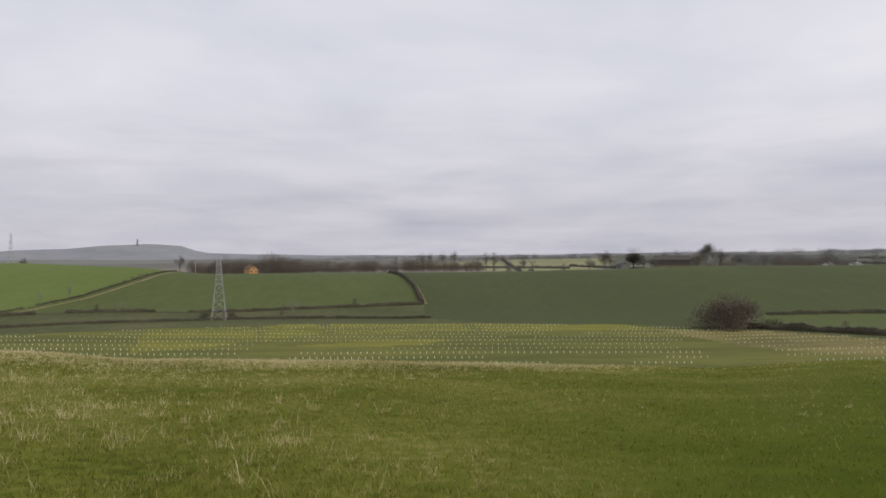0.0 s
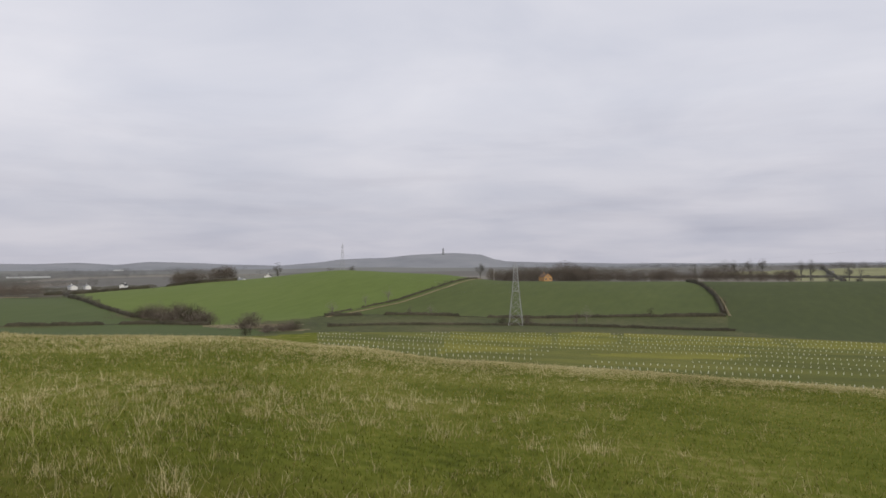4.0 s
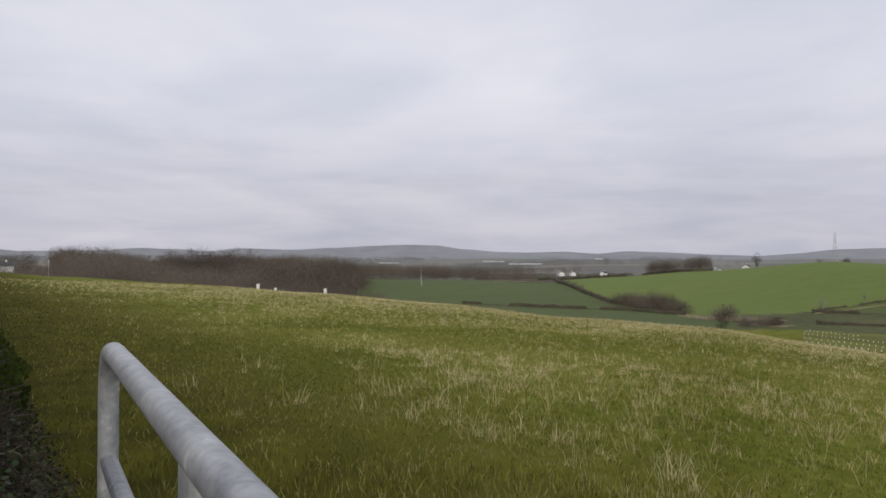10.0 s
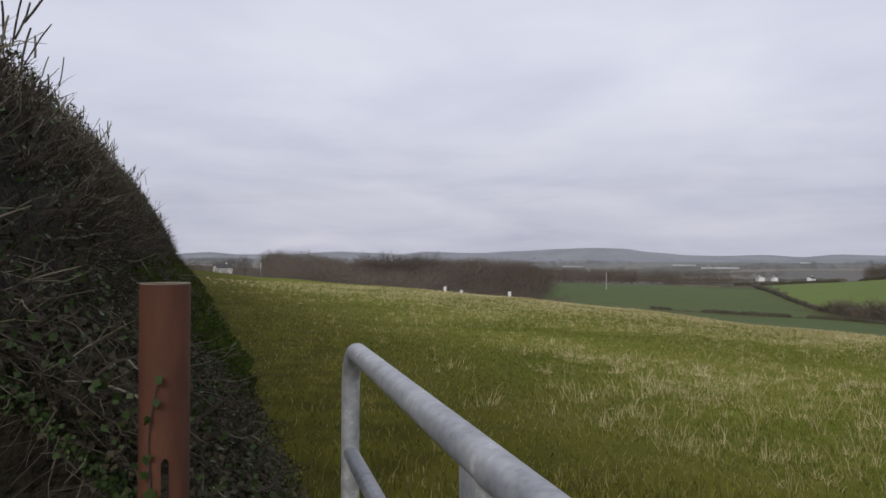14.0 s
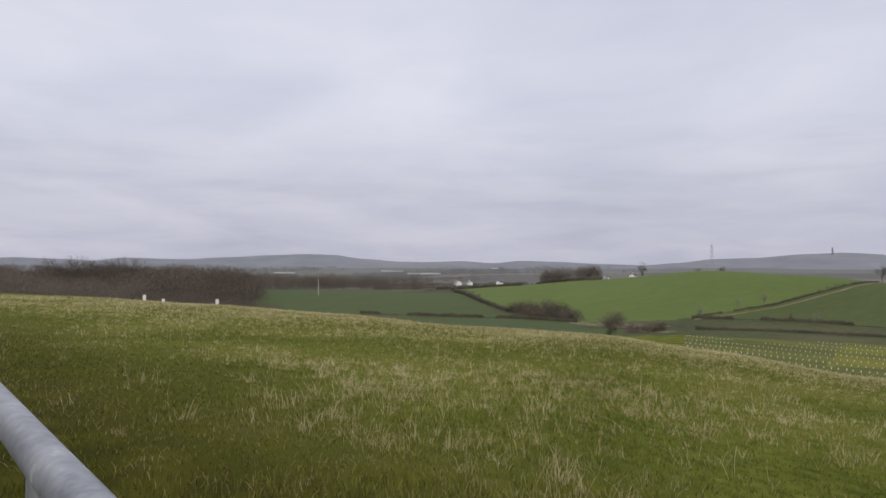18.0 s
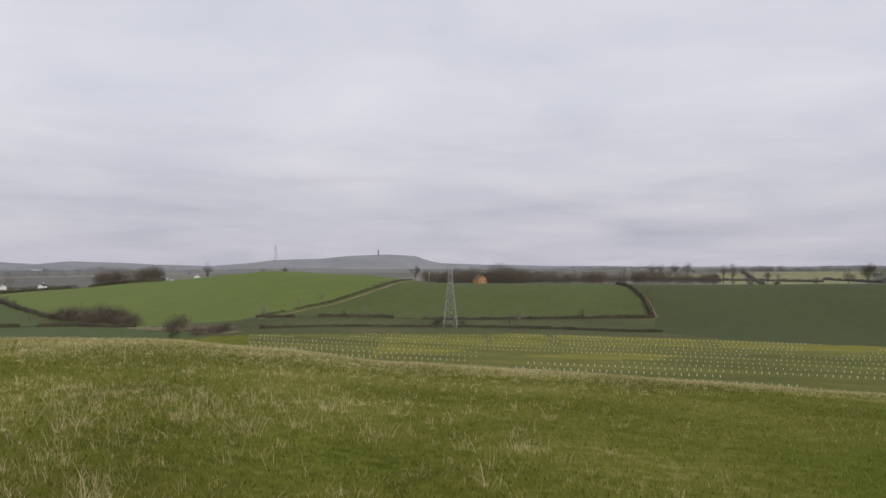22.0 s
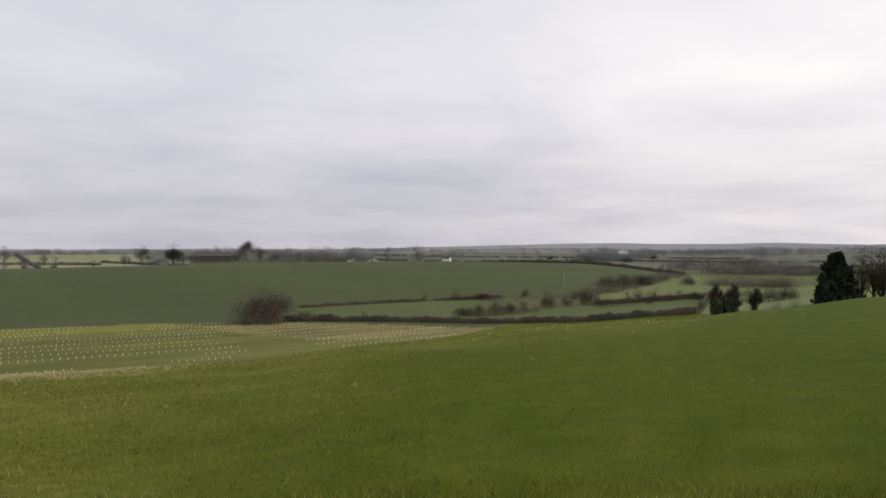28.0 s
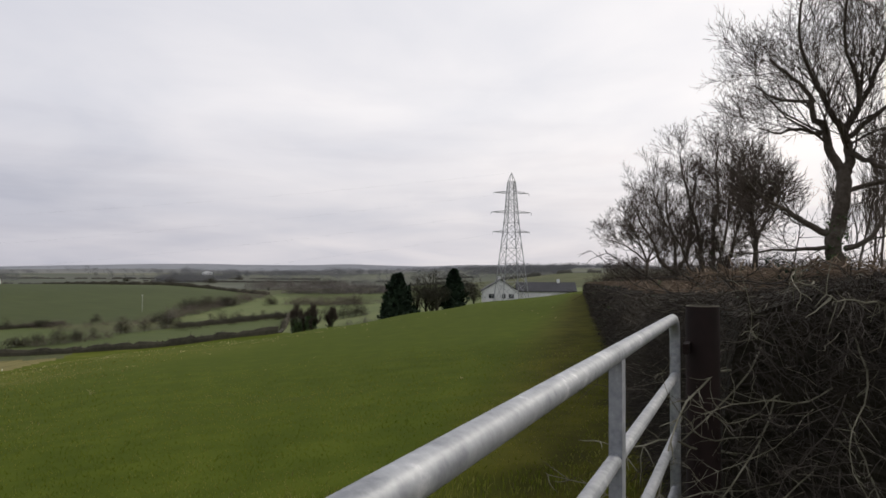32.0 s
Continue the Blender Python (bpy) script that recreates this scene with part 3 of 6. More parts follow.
# ---- ground: one sheet to the horizon, with the fields as patches of it ----
FIELDS = [
    (PLANTED, [(-33, 290), (-24, 286), (-10, 292), (3, 296), (14, 298), (22, 292), (30, 272), (39.8, 250), (34, 222), (20, 190), (5, 183), (-10, 186), (-24, 200), (-33, 222)]),
    (MID_CROP, [(-32.4, 362), (-20.5, 362), (-10, 365), (-1.65, 368), (-2.5, 450), (-4.3, 560), (-12, 560), (-20.5, 550), (-26.8, 409)]),
    (BRIGHT_CROP, [(-32.6, 360), (-26.8, 409), (-20.3, 550), (-20, 650), (-31, 700), (-45, 640), (-50, 570), (-48, 430), (-41, 336), (-35, 350)]),
    (BLUE_CROP, [(-46, 358), (-57.6, 373), (-67, 380), (-67, 600), (-58, 540), (-50.7, 515), (-48.5, 431)]),
    (BLUE_CROP, [(-36, 300), (-38.6, 282), (-60, 200), (-66, 260), (-62, 370), (-45, 350), (-40.5, 334)]),
    (DARK_CROP, [(-1.2, 316), (3, 300), (14, 300), (22, 296), (24.2, 347), (34.8, 377), (40, 380), (47, 372), (51.5, 440), (54, 550), (50, 640), (42, 700), (20, 660), (2, 610), (-4.2, 580), (-2.4, 450)]),
    (MID_CROP, [(22.9, 297), (40.6, 262), (54.8, 251), (55, 325), (48.5, 328), (43.6, 320), (37.5, 380), (34.8, 377), (24.2, 347)]),
    (LIGHT_GRASS, [(48.5, 328), (55, 327), (64, 330), (62, 420), (54, 540), (51.5, 440), (47, 372)]),
    (ROUGH_GRASS, [(-33, 290), (-24, 286), (-10, 292), (3, 296), (-1.2, 316), (-1.6, 368), (-10, 365), (-20.5, 362), (-32.4, 362), (-36, 300)]),
    (PASTURE, [(-100, 320), (-80, 210), (-60, 200), (-38.6, 280), (-33, 290), (-33, 222), (-24, 200), (-10, 186), (5, 183), (20, 190), (34, 222), (39.8, 250), (40.6, 262), (54.8, 251), (64, 200),
               (78, 190), (92, 170), (140, 120), (-179, 100), (-130, 120), (-110, 330)]),
]
FIELDS.insert(0, (TAN_PLANTED, [(22, 292), (30, 272), (39.8, 250), (36, 230), (30, 222), (22, 240), (17, 280)]))
# mossy blocks of the planted ground, and the bare tan verges along hedges and thickets
FIELDS[0:0] = [(MOWN_PLANTED, [(-22.4, 292), (-14.9, 292), (-14.5, 252), (-16.5, 232), (-23.6, 224)]), (MOWN_PLANTED, [(-14.0, 292), (-9.9, 294), (-9.2, 262), (-13.8, 240)]), (MOWN_PLANTED, [(-8.9, 293), (1, 296), (2.4, 268), (-8.2, 256)]),
               (MOWN_PLANTED, [(2.0, 295), (14, 298), (17, 284), (9, 272), (3.4, 266)]), (MOWN_PLANTED, [(-13, 222), (-6, 236), (1, 240), (-2, 222)]),
               (TAN_VERGE, [(-41.8, 330), (-39, 316), (-36.4, 318), (-33.8, 326), (-36.4, 334), (-39, 332), (-41.4, 340)]),
               (TAN_VERGE, [(-34.2, 298), (-37.6, 303), (-37.4, 309), (-33.6, 306)]),
               (TAN_VERGE, [(-55.4, 590), (-53.2, 590), (-53.2, 560), (-55.4, 550)])]
FIELDS.append((WOOD_FLOOR, [(-95, 400), (-80, 300), (-70, 310), (-66, 385), (-67, 600), (-60, 600), (-51, 560), (-50, 660), (-68, 800), (-95, 700)]))
FIELDS.append((LIGHT_GRASS, [(55, 250), (64, 200), (78, 190), (84, 180), (84, 320), (70, 420), (62, 330), (55, 327)]))
FIELDS.append((MID_CROP, [(54, 540), (62, 420), (66, 430), (70, 640), (58, 640)]))
FIELDS.append((ROUGH_GRASS, [(38, 230), (85, 150), (85, 600), (54, 700), (50, 620), (54, 540), (44, 330), (38, 380)]))
# light strips and fields on the far side of the crests
FIELDS += [(PALE_GRASS, [(-2.6, 980), (3, 960), (3, 740), (6, 740), (4.6, 1180), (-2.6, 1120)]), (PALE_GRASS, [(6.3, 740), (11.5, 740), (13.5, 1180), (5, 1180)]),
           (LIGHT_GRASS, [(50, 640), (58, 600), (60, 760), (52, 800)]), (LIGHT_GRASS, [(74, 320), (82, 330), (82, 640), (74, 640)])]
FIELDS.append((ROUGH_GRASS, [(-180 + 20 * k, 700) for k in range(18)]))


def ground():
    heads = []
    h = -180.0
    while h < 180 - 1e-6:
        heads.append(h)
        h += 0.5 if -118 <= h < 102 else 2.0
    dist = [0.35]
    while dist[-1] < 4650:
        d = dist[-1]
        dist.append(d * (1.04 if d < 20 else 1.028 if d < 150 else 1.014 if d < 720 else 1.03))
    n = len(heads)
    verts = [(0, 0, 0)]
    for d in dist:
        for h in heads:
            x, y, z = at(h, d)
            rough = 0.0 if d < 56 else min(1.0, (d - 56) / 40) * (0.10 if d < 160 else 0.25 if d < 900 else 3.5)
            size = 0.25 if d < 160 else 0.02 if d < 900 else 0.004
            verts.append((x, y, z + rough * noise.noise((x * size, y * size, 3.1)) - (0.04 if d < 6 else 0)))
    faces = [(0, 1 + (i + 1) % n, 1 + i) for i in range(n)]
    mats = [PASTURE, FARMLAND, HAZE_HILLS, GREEN_FARMLAND, RANGE] + [f[0] for f in FIELDS]
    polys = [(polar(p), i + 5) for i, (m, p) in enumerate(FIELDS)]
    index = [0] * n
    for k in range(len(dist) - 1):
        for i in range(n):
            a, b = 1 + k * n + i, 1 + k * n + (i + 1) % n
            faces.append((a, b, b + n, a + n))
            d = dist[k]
            # land past 1950 and 2850 m takes the ever hazier painted materials
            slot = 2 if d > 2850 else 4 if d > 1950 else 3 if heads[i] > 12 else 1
            if slot in (2, 4):
                pass
            elif d < 1300:
                x, y = (verts[a][0] + verts[b + n][0]) / 2, (verts[a][1] + verts[b + n][1]) / 2
                for poly, s in polys:
                    if inside(x, y, poly):
                        slot = s
                        break
            index.append(slot)
    me = mesh_of("ground", verts, faces, PASTURE, True)
    for m in mats[1:]:
        me.materials.append(m)
    me.polygons.foreach_set("material_index", index)
    wear = me.attributes.new("wear", "FLOAT", "POINT")
    vals = []
    for x, y, z in verts:
        d = math.hypot(x, y)
        if d > 130:
            vals.append(0.0)
            continue
        # along the tall hedge, in the gateway, and along the trimmed hedge
        off = y - 0.068 * x          # distance from the tall hedge's line
        a = max(0.0, 1 - max(0.0, off - 0.8) / 8.0) if x < 0.5 else 0.0
        tread = 0.45 * math.exp(-((off - 5.2) / 1.6) ** 2) * min(1.0, max(0.0, (-x - 4) / 8))
        b = max(0.0, 1 - d / 8.0)
        off2 = y - 0.205 * x
        c = 0.9 * max(0.0, 1 - max(0.0, off2 - 0.2) / 2.2) if x > 1 else 0.0
        vals.append(min(1.0, max(a, b, c, tread)))
    wear.data.foreach_set("value", vals)
    lush = me.attributes.new("lush", "FLOAT", "POINT")
    lush.data.foreach_set("value", [min(1.0, max(0.0, (math.degrees(math.atan2(x, y)) + 16 - 36 * min(1.0, math.hypot(x, y) / 36) + 10 * noise.noise((x * 0.06, y * 0.06, 4))) / 40)) if y > -20 else 0.5 for x, y, z in verts])
    return tagged(new("ground", me), "rolling winter farmland with pasture, crop fields and planted ground", "ground", kind="structure")


ground()
# ---- the gateway: gate, posts, hedges ----
GL, GR = Vector((-1.90, 0.370, 1.2665)), Vector((3.31, 0.317, 1.283))   # ends of the gate's top rail
RAILS = [0.0, 0.225, 0.455, 0.66, 0.85, 1.02]


def gate():
    g = thing("field_gate", GL.x, GL.y, 0, label="galvanised tubular steel field gate, six bars, closed before pasture", category="gate")
    o = Vector((GL.x, GL.y, 0))
    a, b = GL - o, GR - o
    run = (b - a).normalized()
    r = 0.0198
    rb = 0.10   # bend at the upper corner
    # top rail with both end uprights in one bent tube
    def bend(corner, sgn):
        return [corner + run * sgn * rb * (1 - math.sin(t)) - Vector((0, 0, rb * (1 - math.cos(t)))) for t in [k * math.pi / 2 / 7 for k in range(8)]]
    left, right = bend(a, 1), bend(b, -1)
    fr = Build()
    fr.tube([Vector((a.x, a.y, a.z - 1.10))] + list(reversed(left)) + right + [Vector((b.x, b.y, b.z - 1.10))], r, 14)
    part("frame", fr, GALV, g, "bent galvanised tube with scratches", True)
    for k in RAILS[1:]:
        t = Build()
        t.tube([a - Vector((0, 0, k)), b - Vector((0, 0, k))], 0.0165, 12)
        part("rail", t, GALV, g, smooth=True)
    for s in (0.172, 0.451, 0.739):
        p = a.lerp(b, s)
        t = Build()
        w = 0.025
        for z0, z1, q in ((p.z - 1.02, p.z - 0.012, w),):
            t.box((p.x - q, p.y - 0.016, z0), (p.x + q, p.y + 0.012, z1))
        part("upright_strap", t, GALV, g)
    # latch on the free end
    l = Build()
    z = a.z - 0.27
    l.tube([(a.x - 0.02, a.y, z - 0.09), (a.x - 0.055, a.y, z - 0.07), (a.x - 0.06, a.y, z), (a.x - 0.03, a.y, z + 0.012)], 0.007, 8)
    l.box((a.x - 0.045, a.y - 0.01, z - 0.10), (a.x + 0.02, a.y + 0.01, z - 0.085))
    part("latch", l, GALV, g, "galvanised spring latch")
    for z in (b.z - 0.12, b.z - 0.9):
        h = Build()
        h.box((b.x - 0.01, b.y - 0.05, z - 0.02), (b.x + 0.13, b.y - 0.03, z + 0.02))
        part("hinge_strap", h, DARK_RUST, g)


gate()


def gate_post(x, y, top, radius, mat, label, slot):
    p = thing("gate_post", x, y, 0, label=label, category="gate post")
    n = 28
    b = Build()
    prof = [(radius, -0.3), (radius, top - 0.004), (radius - 0.003, top), (radius - 0.007, top), (radius - 0.009, top - 0.004), (radius - 0.009, top - 0.12), (0.0, top - 0.12)]
    verts = [Vector((rr * math.cos(2 * math.pi * k / n), rr * math.sin(2 * math.pi * k / n), z)) for rr, z in prof for k in range(n)]
    faces = [(i * n + k, i * n + (k + 1) % n, (i + 1) * n + (k + 1) % n, (i + 1) * n + k) for i in range(len(prof) - 1) for k in range(n)]
    b.add(verts, faces)
    part("tube", b, mat, p, smooth=True)
    rim = Build()
    rim.tube([(radius * 0.96 * math.cos(2 * math.pi * k / n), radius * 0.96 * math.sin(2 * math.pi * k / n), top) for k in range(n + 1)], 0.0022, 6)
    part("cut_rim", rim, PALE_TWIG, p, "worn pale rim")
    if slot:
        # the slot's shaded hollow is a near-black face laid on the tube
        s = Build()
        c = Vector((math.cos(slot), math.sin(slot), 0))
        w = Vector((-c.y, c.x, 0)) * 0.008
        pts = []
        for k in range(9):
            t = math.pi * k / 8
            pts.append(c * (radius + 0.001) + w * math.cos(t) + Vector((0, 0, 1.000 + 0.012 * math.sin(t))))
        low = [c * (radius + 0.001) - w + Vector((0, 0, 0.90)), c * (radius + 0.001) + w + Vector((0, 0, 0.90))]
        s.add(pts + low, [tuple(range(11))])
        part("slot", s, SHADED_INSIDE, p, "near-black face on the steel for the shaded latch slot")
    return p


gate_post(-2.115, -0.025, 1.398, 0.0555, RUST, "round rust-red steel gate post, open topped, ivy climbing it", 0.12)
gate_post(3.47, 0.222, 1.325, 0.066, DARK_RUST, "dark rusted steel hanging post half hidden by twigs", 0)


def ivy_on_post():
    b, lv = Build(), Build()
    rng = random.Random(4)
    path = []
    for k in range(16):
        a = -0.62 + 0.35 * (k / 15) ** 2 + 0.10 * math.sin(k * 0.9)
        path.append(Vector((-2.115 + 0.061 * math.cos(a), -0.025 + 0.061 * math.sin(a), 0.56 + 0.041 * k)))
    b.tube(path, [0.0045 - 0.0002 * k for k in range(16)], 5)
    for k in range(22):
        p = path[rng.randrange(16)]
        out = Vector((1, rng.uniform(-0.6, 0.3), rng.uniform(0, 0.7))).normalized()
        lv.leaf(p + out * 0.006, out, Vector((0.25, rng.uniform(-1, 1), rng.uniform(-0.2, 1))), rng.uniform(0.016, 0.030))
    t = thing("ivy", 0, 0, 0, label="thin ivy stem with small green leaves on the post", category="climbing plant")
    part("stem", b, TWIG, t)
    part("foliage", lv, IVY, t)


ivy_on_post()


def bramble_cane():
    b = Build()
    b.tube([(-2.06, -0.50, 0.55), (-2.075, -0.47, 0.90), (-2.10, -0.445, 1.16), (-2.12, -0.42, 1.28)], [0.0055, 0.005, 0.0045, 0.003], 6)
    solo("bramble_cane", b, CANE, "reddish upright bramble cane before the hedge bank", "bramble")


bramble_cane()


def twig_path(p, d, length, bend, rng, n=4, lift=0.0):
    pts, q, v = [Vector(p)], Vector(p), Vector(d).normalized()
    for _ in range(n):
        v = (v + Vector((rng.uniform(-1, 1), rng.uniform(-1, 1), rng.uniform(-1, 1) + lift)) * bend).normalized()
        q = q + v * (length / n)
        pts.append(q.copy())
    return pts


def hedge_bank(name, label, start, heading, length, section, near, twig_rate, leaf_rate, top_from, seed, stub=False, leafy_to=1.0, grassy=False, tops=((0, 1), (99, 1))):
    """A hedge swept along a line. section: rows of offset to the left of the line and height, from the field side over the top to the road side; tops: how its height changes along it."""
    rng = random.Random(seed)
    t = thing(name, start[0], start[1], 0, label=label, category="hedge")
    u = Vector((math.sin(radians(heading)), math.cos(radians(heading)), 0))
    side = Vector((-u.y, u.x, 0))
    base = Vector((start[0], start[1], 0))
    steps = [0.0]
    while steps[-1] < length:
        steps.append(steps[-1] + (0.22 if steps[-1] < near else 0.9))
    # finer section
    sec = []
    for (o0, z0), (o1, z1) in zip(section, section[1:]):
        for k in range(4):
            sec.append((o0 + (o1 - o0) * k / 4, z0 + (z1 - z0) * k / 4))
    sec.append(section[-1])
    mid = (sum(o for o, z in sec) / len(sec), sum(z for o, z in sec) / len(sec))

    def spot(s, o, z, grow=0.0):
        p = base + u * s + side * o
        w = noise.noise((p.x * 1.3, p.y * 1.3, z * 1.5 + seed)) * 0.22 + noise.noise((p.x * 0.35, p.y * 0.35, z * 0.5 + seed + 9)) * 0.25
        k = 1.0 - 0.07 + w * (0.5 if z > 0.1 else 0.1) + grow
        oo, zz = mid[0] + (o - mid[0]) * k, (mid[1] + (z - mid[1]) * k if z > 0.02 else z - 0.15)
        if zz > 1.15:
            zz = 1.15 + (zz - 1.15) * float(np.interp(s, [a for a, _ in tops], [b for _, b in tops]))
        q = base + u * s + side * oo
        return Vector((q.x - base.x, q.y - base.y, zz + land(q.x, q.y)))

    def proud(p, z):
        """Lifts the cover of a bank off its slope."""
        if grassy and z < 1.3:
            return p + (side * -0.45 + Vector((0, 0, 0.8))) * rng.uniform(0.03, 0.20)
        return p

    # a solid filler behind the twigs; its near-black colour plays the inner shade
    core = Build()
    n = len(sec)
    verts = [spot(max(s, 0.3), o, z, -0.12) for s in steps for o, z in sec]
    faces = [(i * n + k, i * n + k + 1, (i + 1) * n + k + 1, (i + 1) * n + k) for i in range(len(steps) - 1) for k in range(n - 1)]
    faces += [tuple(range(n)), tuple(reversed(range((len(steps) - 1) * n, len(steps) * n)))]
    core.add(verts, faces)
    part("thicket", core, SHADED_INSIDE, t, "near-black filler solid for the shade inside the hedge")
    lens = [math.hypot(b[0] - a[0], b[1] - a[1]) for a, b in zip(sec, sec[1:])]
    total = sum(lens)

    def surface(s):
        r = rng.uniform(0, total)
        for (a, b), ln in zip(zip(sec, sec[1:]), lens):
            if r < ln:
                k = r / ln
                nrm = Vector((-(b[1] - a[1]), 0, b[0] - a[0]))
                o, z = a[0] + (b[0] - a[0]) * k, a[1] + (b[1] - a[1]) * k
                out = side * (o - mid[0]) * 0.9 + Vector((0, 0, (z - mid[1]) * 0.8)) + side * 0.001
                return o, z, out.normalized()
            r -= ln
        return section[-1][0], section[-1][1], Vector((0, 0, 1))

    twigs, pale, leaves, stubs = Build(), Build(), Build(), Build()
    for band, (s0, s1), rate in (("near", (0, near), twig_rate), ("far", (near, length), twig_rate * 0.16)):
        for _ in range(int(rate * (s1 - s0))):
            s = rng.uniform(s0, s1)
            o, z, out = surface(s)
            if grassy and z < 1.05 and rng.random() < 0.55:
                continue
            if s < 0.9 and rng.random() < 0.5:
                kk = math.sqrt(rng.random())
                o, z = mid[0] + (o - mid[0]) * kk, max(0.05, mid[1] + (z - mid[1]) * kk)
                s, out = rng.uniform(-0.1, 0.05), -u
            p = proud(spot(s, o, z, -0.06), z)
            d = out + Vector((rng.uniform(-1, 1), rng.uniform(-1, 1), rng.uniform(-0.5, 0.9))) * 0.75
            ln = rng.uniform(0.12, 0.42) if stub else rng.uniform(0.08, 0.30) * (0.6 if z > top_from else 1.0)
            if stub and z > 1.0:
                # cut level: the twigs near the top lie flat
                d.z, ln = -abs(d.z) * 0.5 - 0.05, ln * 0.7
            w = (rng.uniform(0.0009, 0.0036) if stub else rng.uniform(0.0014, 0.0052)) * (1 if band == "near" else 2.0)
            tgt = pale if rng.random() < (0.05 if stub else 0.13) else twigs
            pts = twig_path(p, d, ln * (1 if band == "near" else 1.5 if not stub else 0.9), 0.52, rng, 4, 0.10 if not stub or z < 1.0 else -0.02)
            tgt.tube(pts, [w, w * 0.85, w * 0.7, w * 0.5, w * 0.25], 3, False)
            if band == "near" and rng.random() < 0.6:
                q = pts[rng.randint(1, 3)]
                dd = (pts[2] - pts[1]).normalized() + Vector((rng.uniform(-1, 1), rng.uniform(-1, 1), rng.uniform(-0.6, 0.6 if not stub else 0.0)))
                tgt.tube(twig_path(q, dd, ln * 0.45, 0.4, rng, 2), [w * 0.6, w * 0.45, w * 0.2], 3, False)
        for _ in range(int(leaf_rate * (s1 - s0) * (1 if band == "near" else 0.25))):
            s = rng.uniform(s0, s1)
            o, z, out = surface(s)
            if z > leafy_to and rng.random() < 0.55:
                continue
            if s < 1.2 and rng.random() < 0.15:
                kk = math.sqrt(rng.random())
                o, z, s, out = mid[0] + (o - mid[0]) * kk, max(0.05, mid[1] + (z - mid[1]) * kk), -0.08, -u
            p = proud(spot(s, o, z, rng.uniform(-0.02, 0.09)), z)
            nr = (out + Vector((rng.uniform(-1, 1), rng.uniform(-1, 1), rng.uniform(-0.3, 1))) * 0.7)
            leaves.leaf(p + out * 0.02, nr, Vector((rng.uniform(-1, 1), rng.uniform(-1, 1), rng.uniform(-1, 0.6))), rng.uniform(0.014, 0.032) * (1 if band == "near" else 2.4))
        if stub:
            for _ in range(int(420 * (s1 - s0) * (1 if band == "near" else 0.12))):
                s = rng.uniform(s0, s1)
                o = rng.uniform(section[2][0], section[-3][0])
                z = max(zz for _, zz in section)
                p = spot(s, o, z, -0.03)
                d = Vector((rng.uniform(-1, 1), rng.uniform(-1, 1), rng.uniform(-0.1, 0.45)))
                w = rng.uniform(0.002, 0.006) * (1 if band == "near" else 2)
                stubs.tube(twig_path(p, d, rng.uniform(0.03, 0.11), 0.2, rng, 2), [w, w * 0.9, w * 0.6], 4)
    if grassy:
        # thick shoots cut off short along the top
        for _ in range(420):
            s = 0.3 + 24 * rng.random() ** 1.3
            o = rng.uniform(0.5, 1.3)
            p = spot(s, o, 2.45 + 0.35 * rng.random(), -0.02)
            w = rng.uniform(0.003, 0.0065)
            (pale if rng.random() < 0.25 else twigs).tube(twig_path(p, Vector((rng.uniform(-0.5, 0.5), rng.uniform(-0.3, 0.6), 1)), rng.uniform(0.08, 0.24), 0.12, rng, 3), [w, w * 0.95, w * 0.9, w * 0.8], 5)
        bank = Build()
        for _ in range(26000):
            s = 0.2 + 34 * rng.random() ** 1.7
            k = rng.random()
            o, z = (-0.78 + 1.1 * k, 0.10 + 1.15 * k)
            if noise.noise((s * 0.35, k * 2.0, 7.0)) < -0.05 + 0.35 * max(0.0, 1 - s / 7):
                continue
            p = proud(spot(s, o, z, 0.03), 0.0)
            bank.leaf(p, Vector((rng.uniform(-1, 1), rng.uniform(-1, 1), 0.3)), side * -0.4 + Vector((rng.uniform(-0.6, 0.6), rng.uniform(-0.6, 0.6), 1)), rng.uniform(0.02, 0.07))
        dead = Build()
        for _ in range(26000):
            s = -0.1 + 9 * rng.random() ** 1.5
            k = rng.random()
            p = proud(spot(s, -0.74 + 1.1 * k, 0.02 + 1.15 * k, rng.uniform(-0.04, 0.05)), 0.0)
            dead.leaf(p, Vector((rng.uniform(-1, 1), rng.uniform(-1, 1), rng.uniform(0.1, 1))), Vector((rng.uniform(-1, 1), rng.uniform(-1, 1), rng.uniform(-0.4, 0.7))), rng.uniform(0.012, 0.032))
        for _ in range(24000):
            kk = math.sqrt(rng.random())
            o, z, _n = surface(0)
            p = spot(rng.uniform(-0.14, 0.02), mid[0] + (o - mid[0]) * kk, max(0.02, mid[1] + (z - mid[1]) * kk), 0.0)
            (dead if rng.random() < 0.25 else leaves).leaf(p, -u + Vector((rng.uniform(-1, 1), rng.uniform(-1, 1), rng.uniform(-0.3, 1))) * 0.8, Vector((rng.uniform(-1, 1), rng.uniform(-1, 1), rng.uniform(-1, 0.6))), rng.uniform(0.008, 0.022))
        for _ in range(2600):
            kk = math.sqrt(rng.random())
            o, z, _n = surface(0)
            p = spot(rng.uniform(-0.05, 0.1), mid[0] + (o - mid[0]) * kk, max(0.02, mid[1] + (z - mid[1]) * kk), 0.0)
            w = rng.uniform(0.001, 0.0035)
            (pale if rng.random() < 0.1 else twigs).tube(twig_path(p, -u + Vector((rng.uniform(-1, 1), rng.uniform(-1, 1), rng.uniform(-1, 1))) * 1.3, rng.uniform(0.08, 0.3), 0.4, rng, 4), [w, w * 0.85, w * 0.7, w * 0.5, w * 0.25], 3, False)
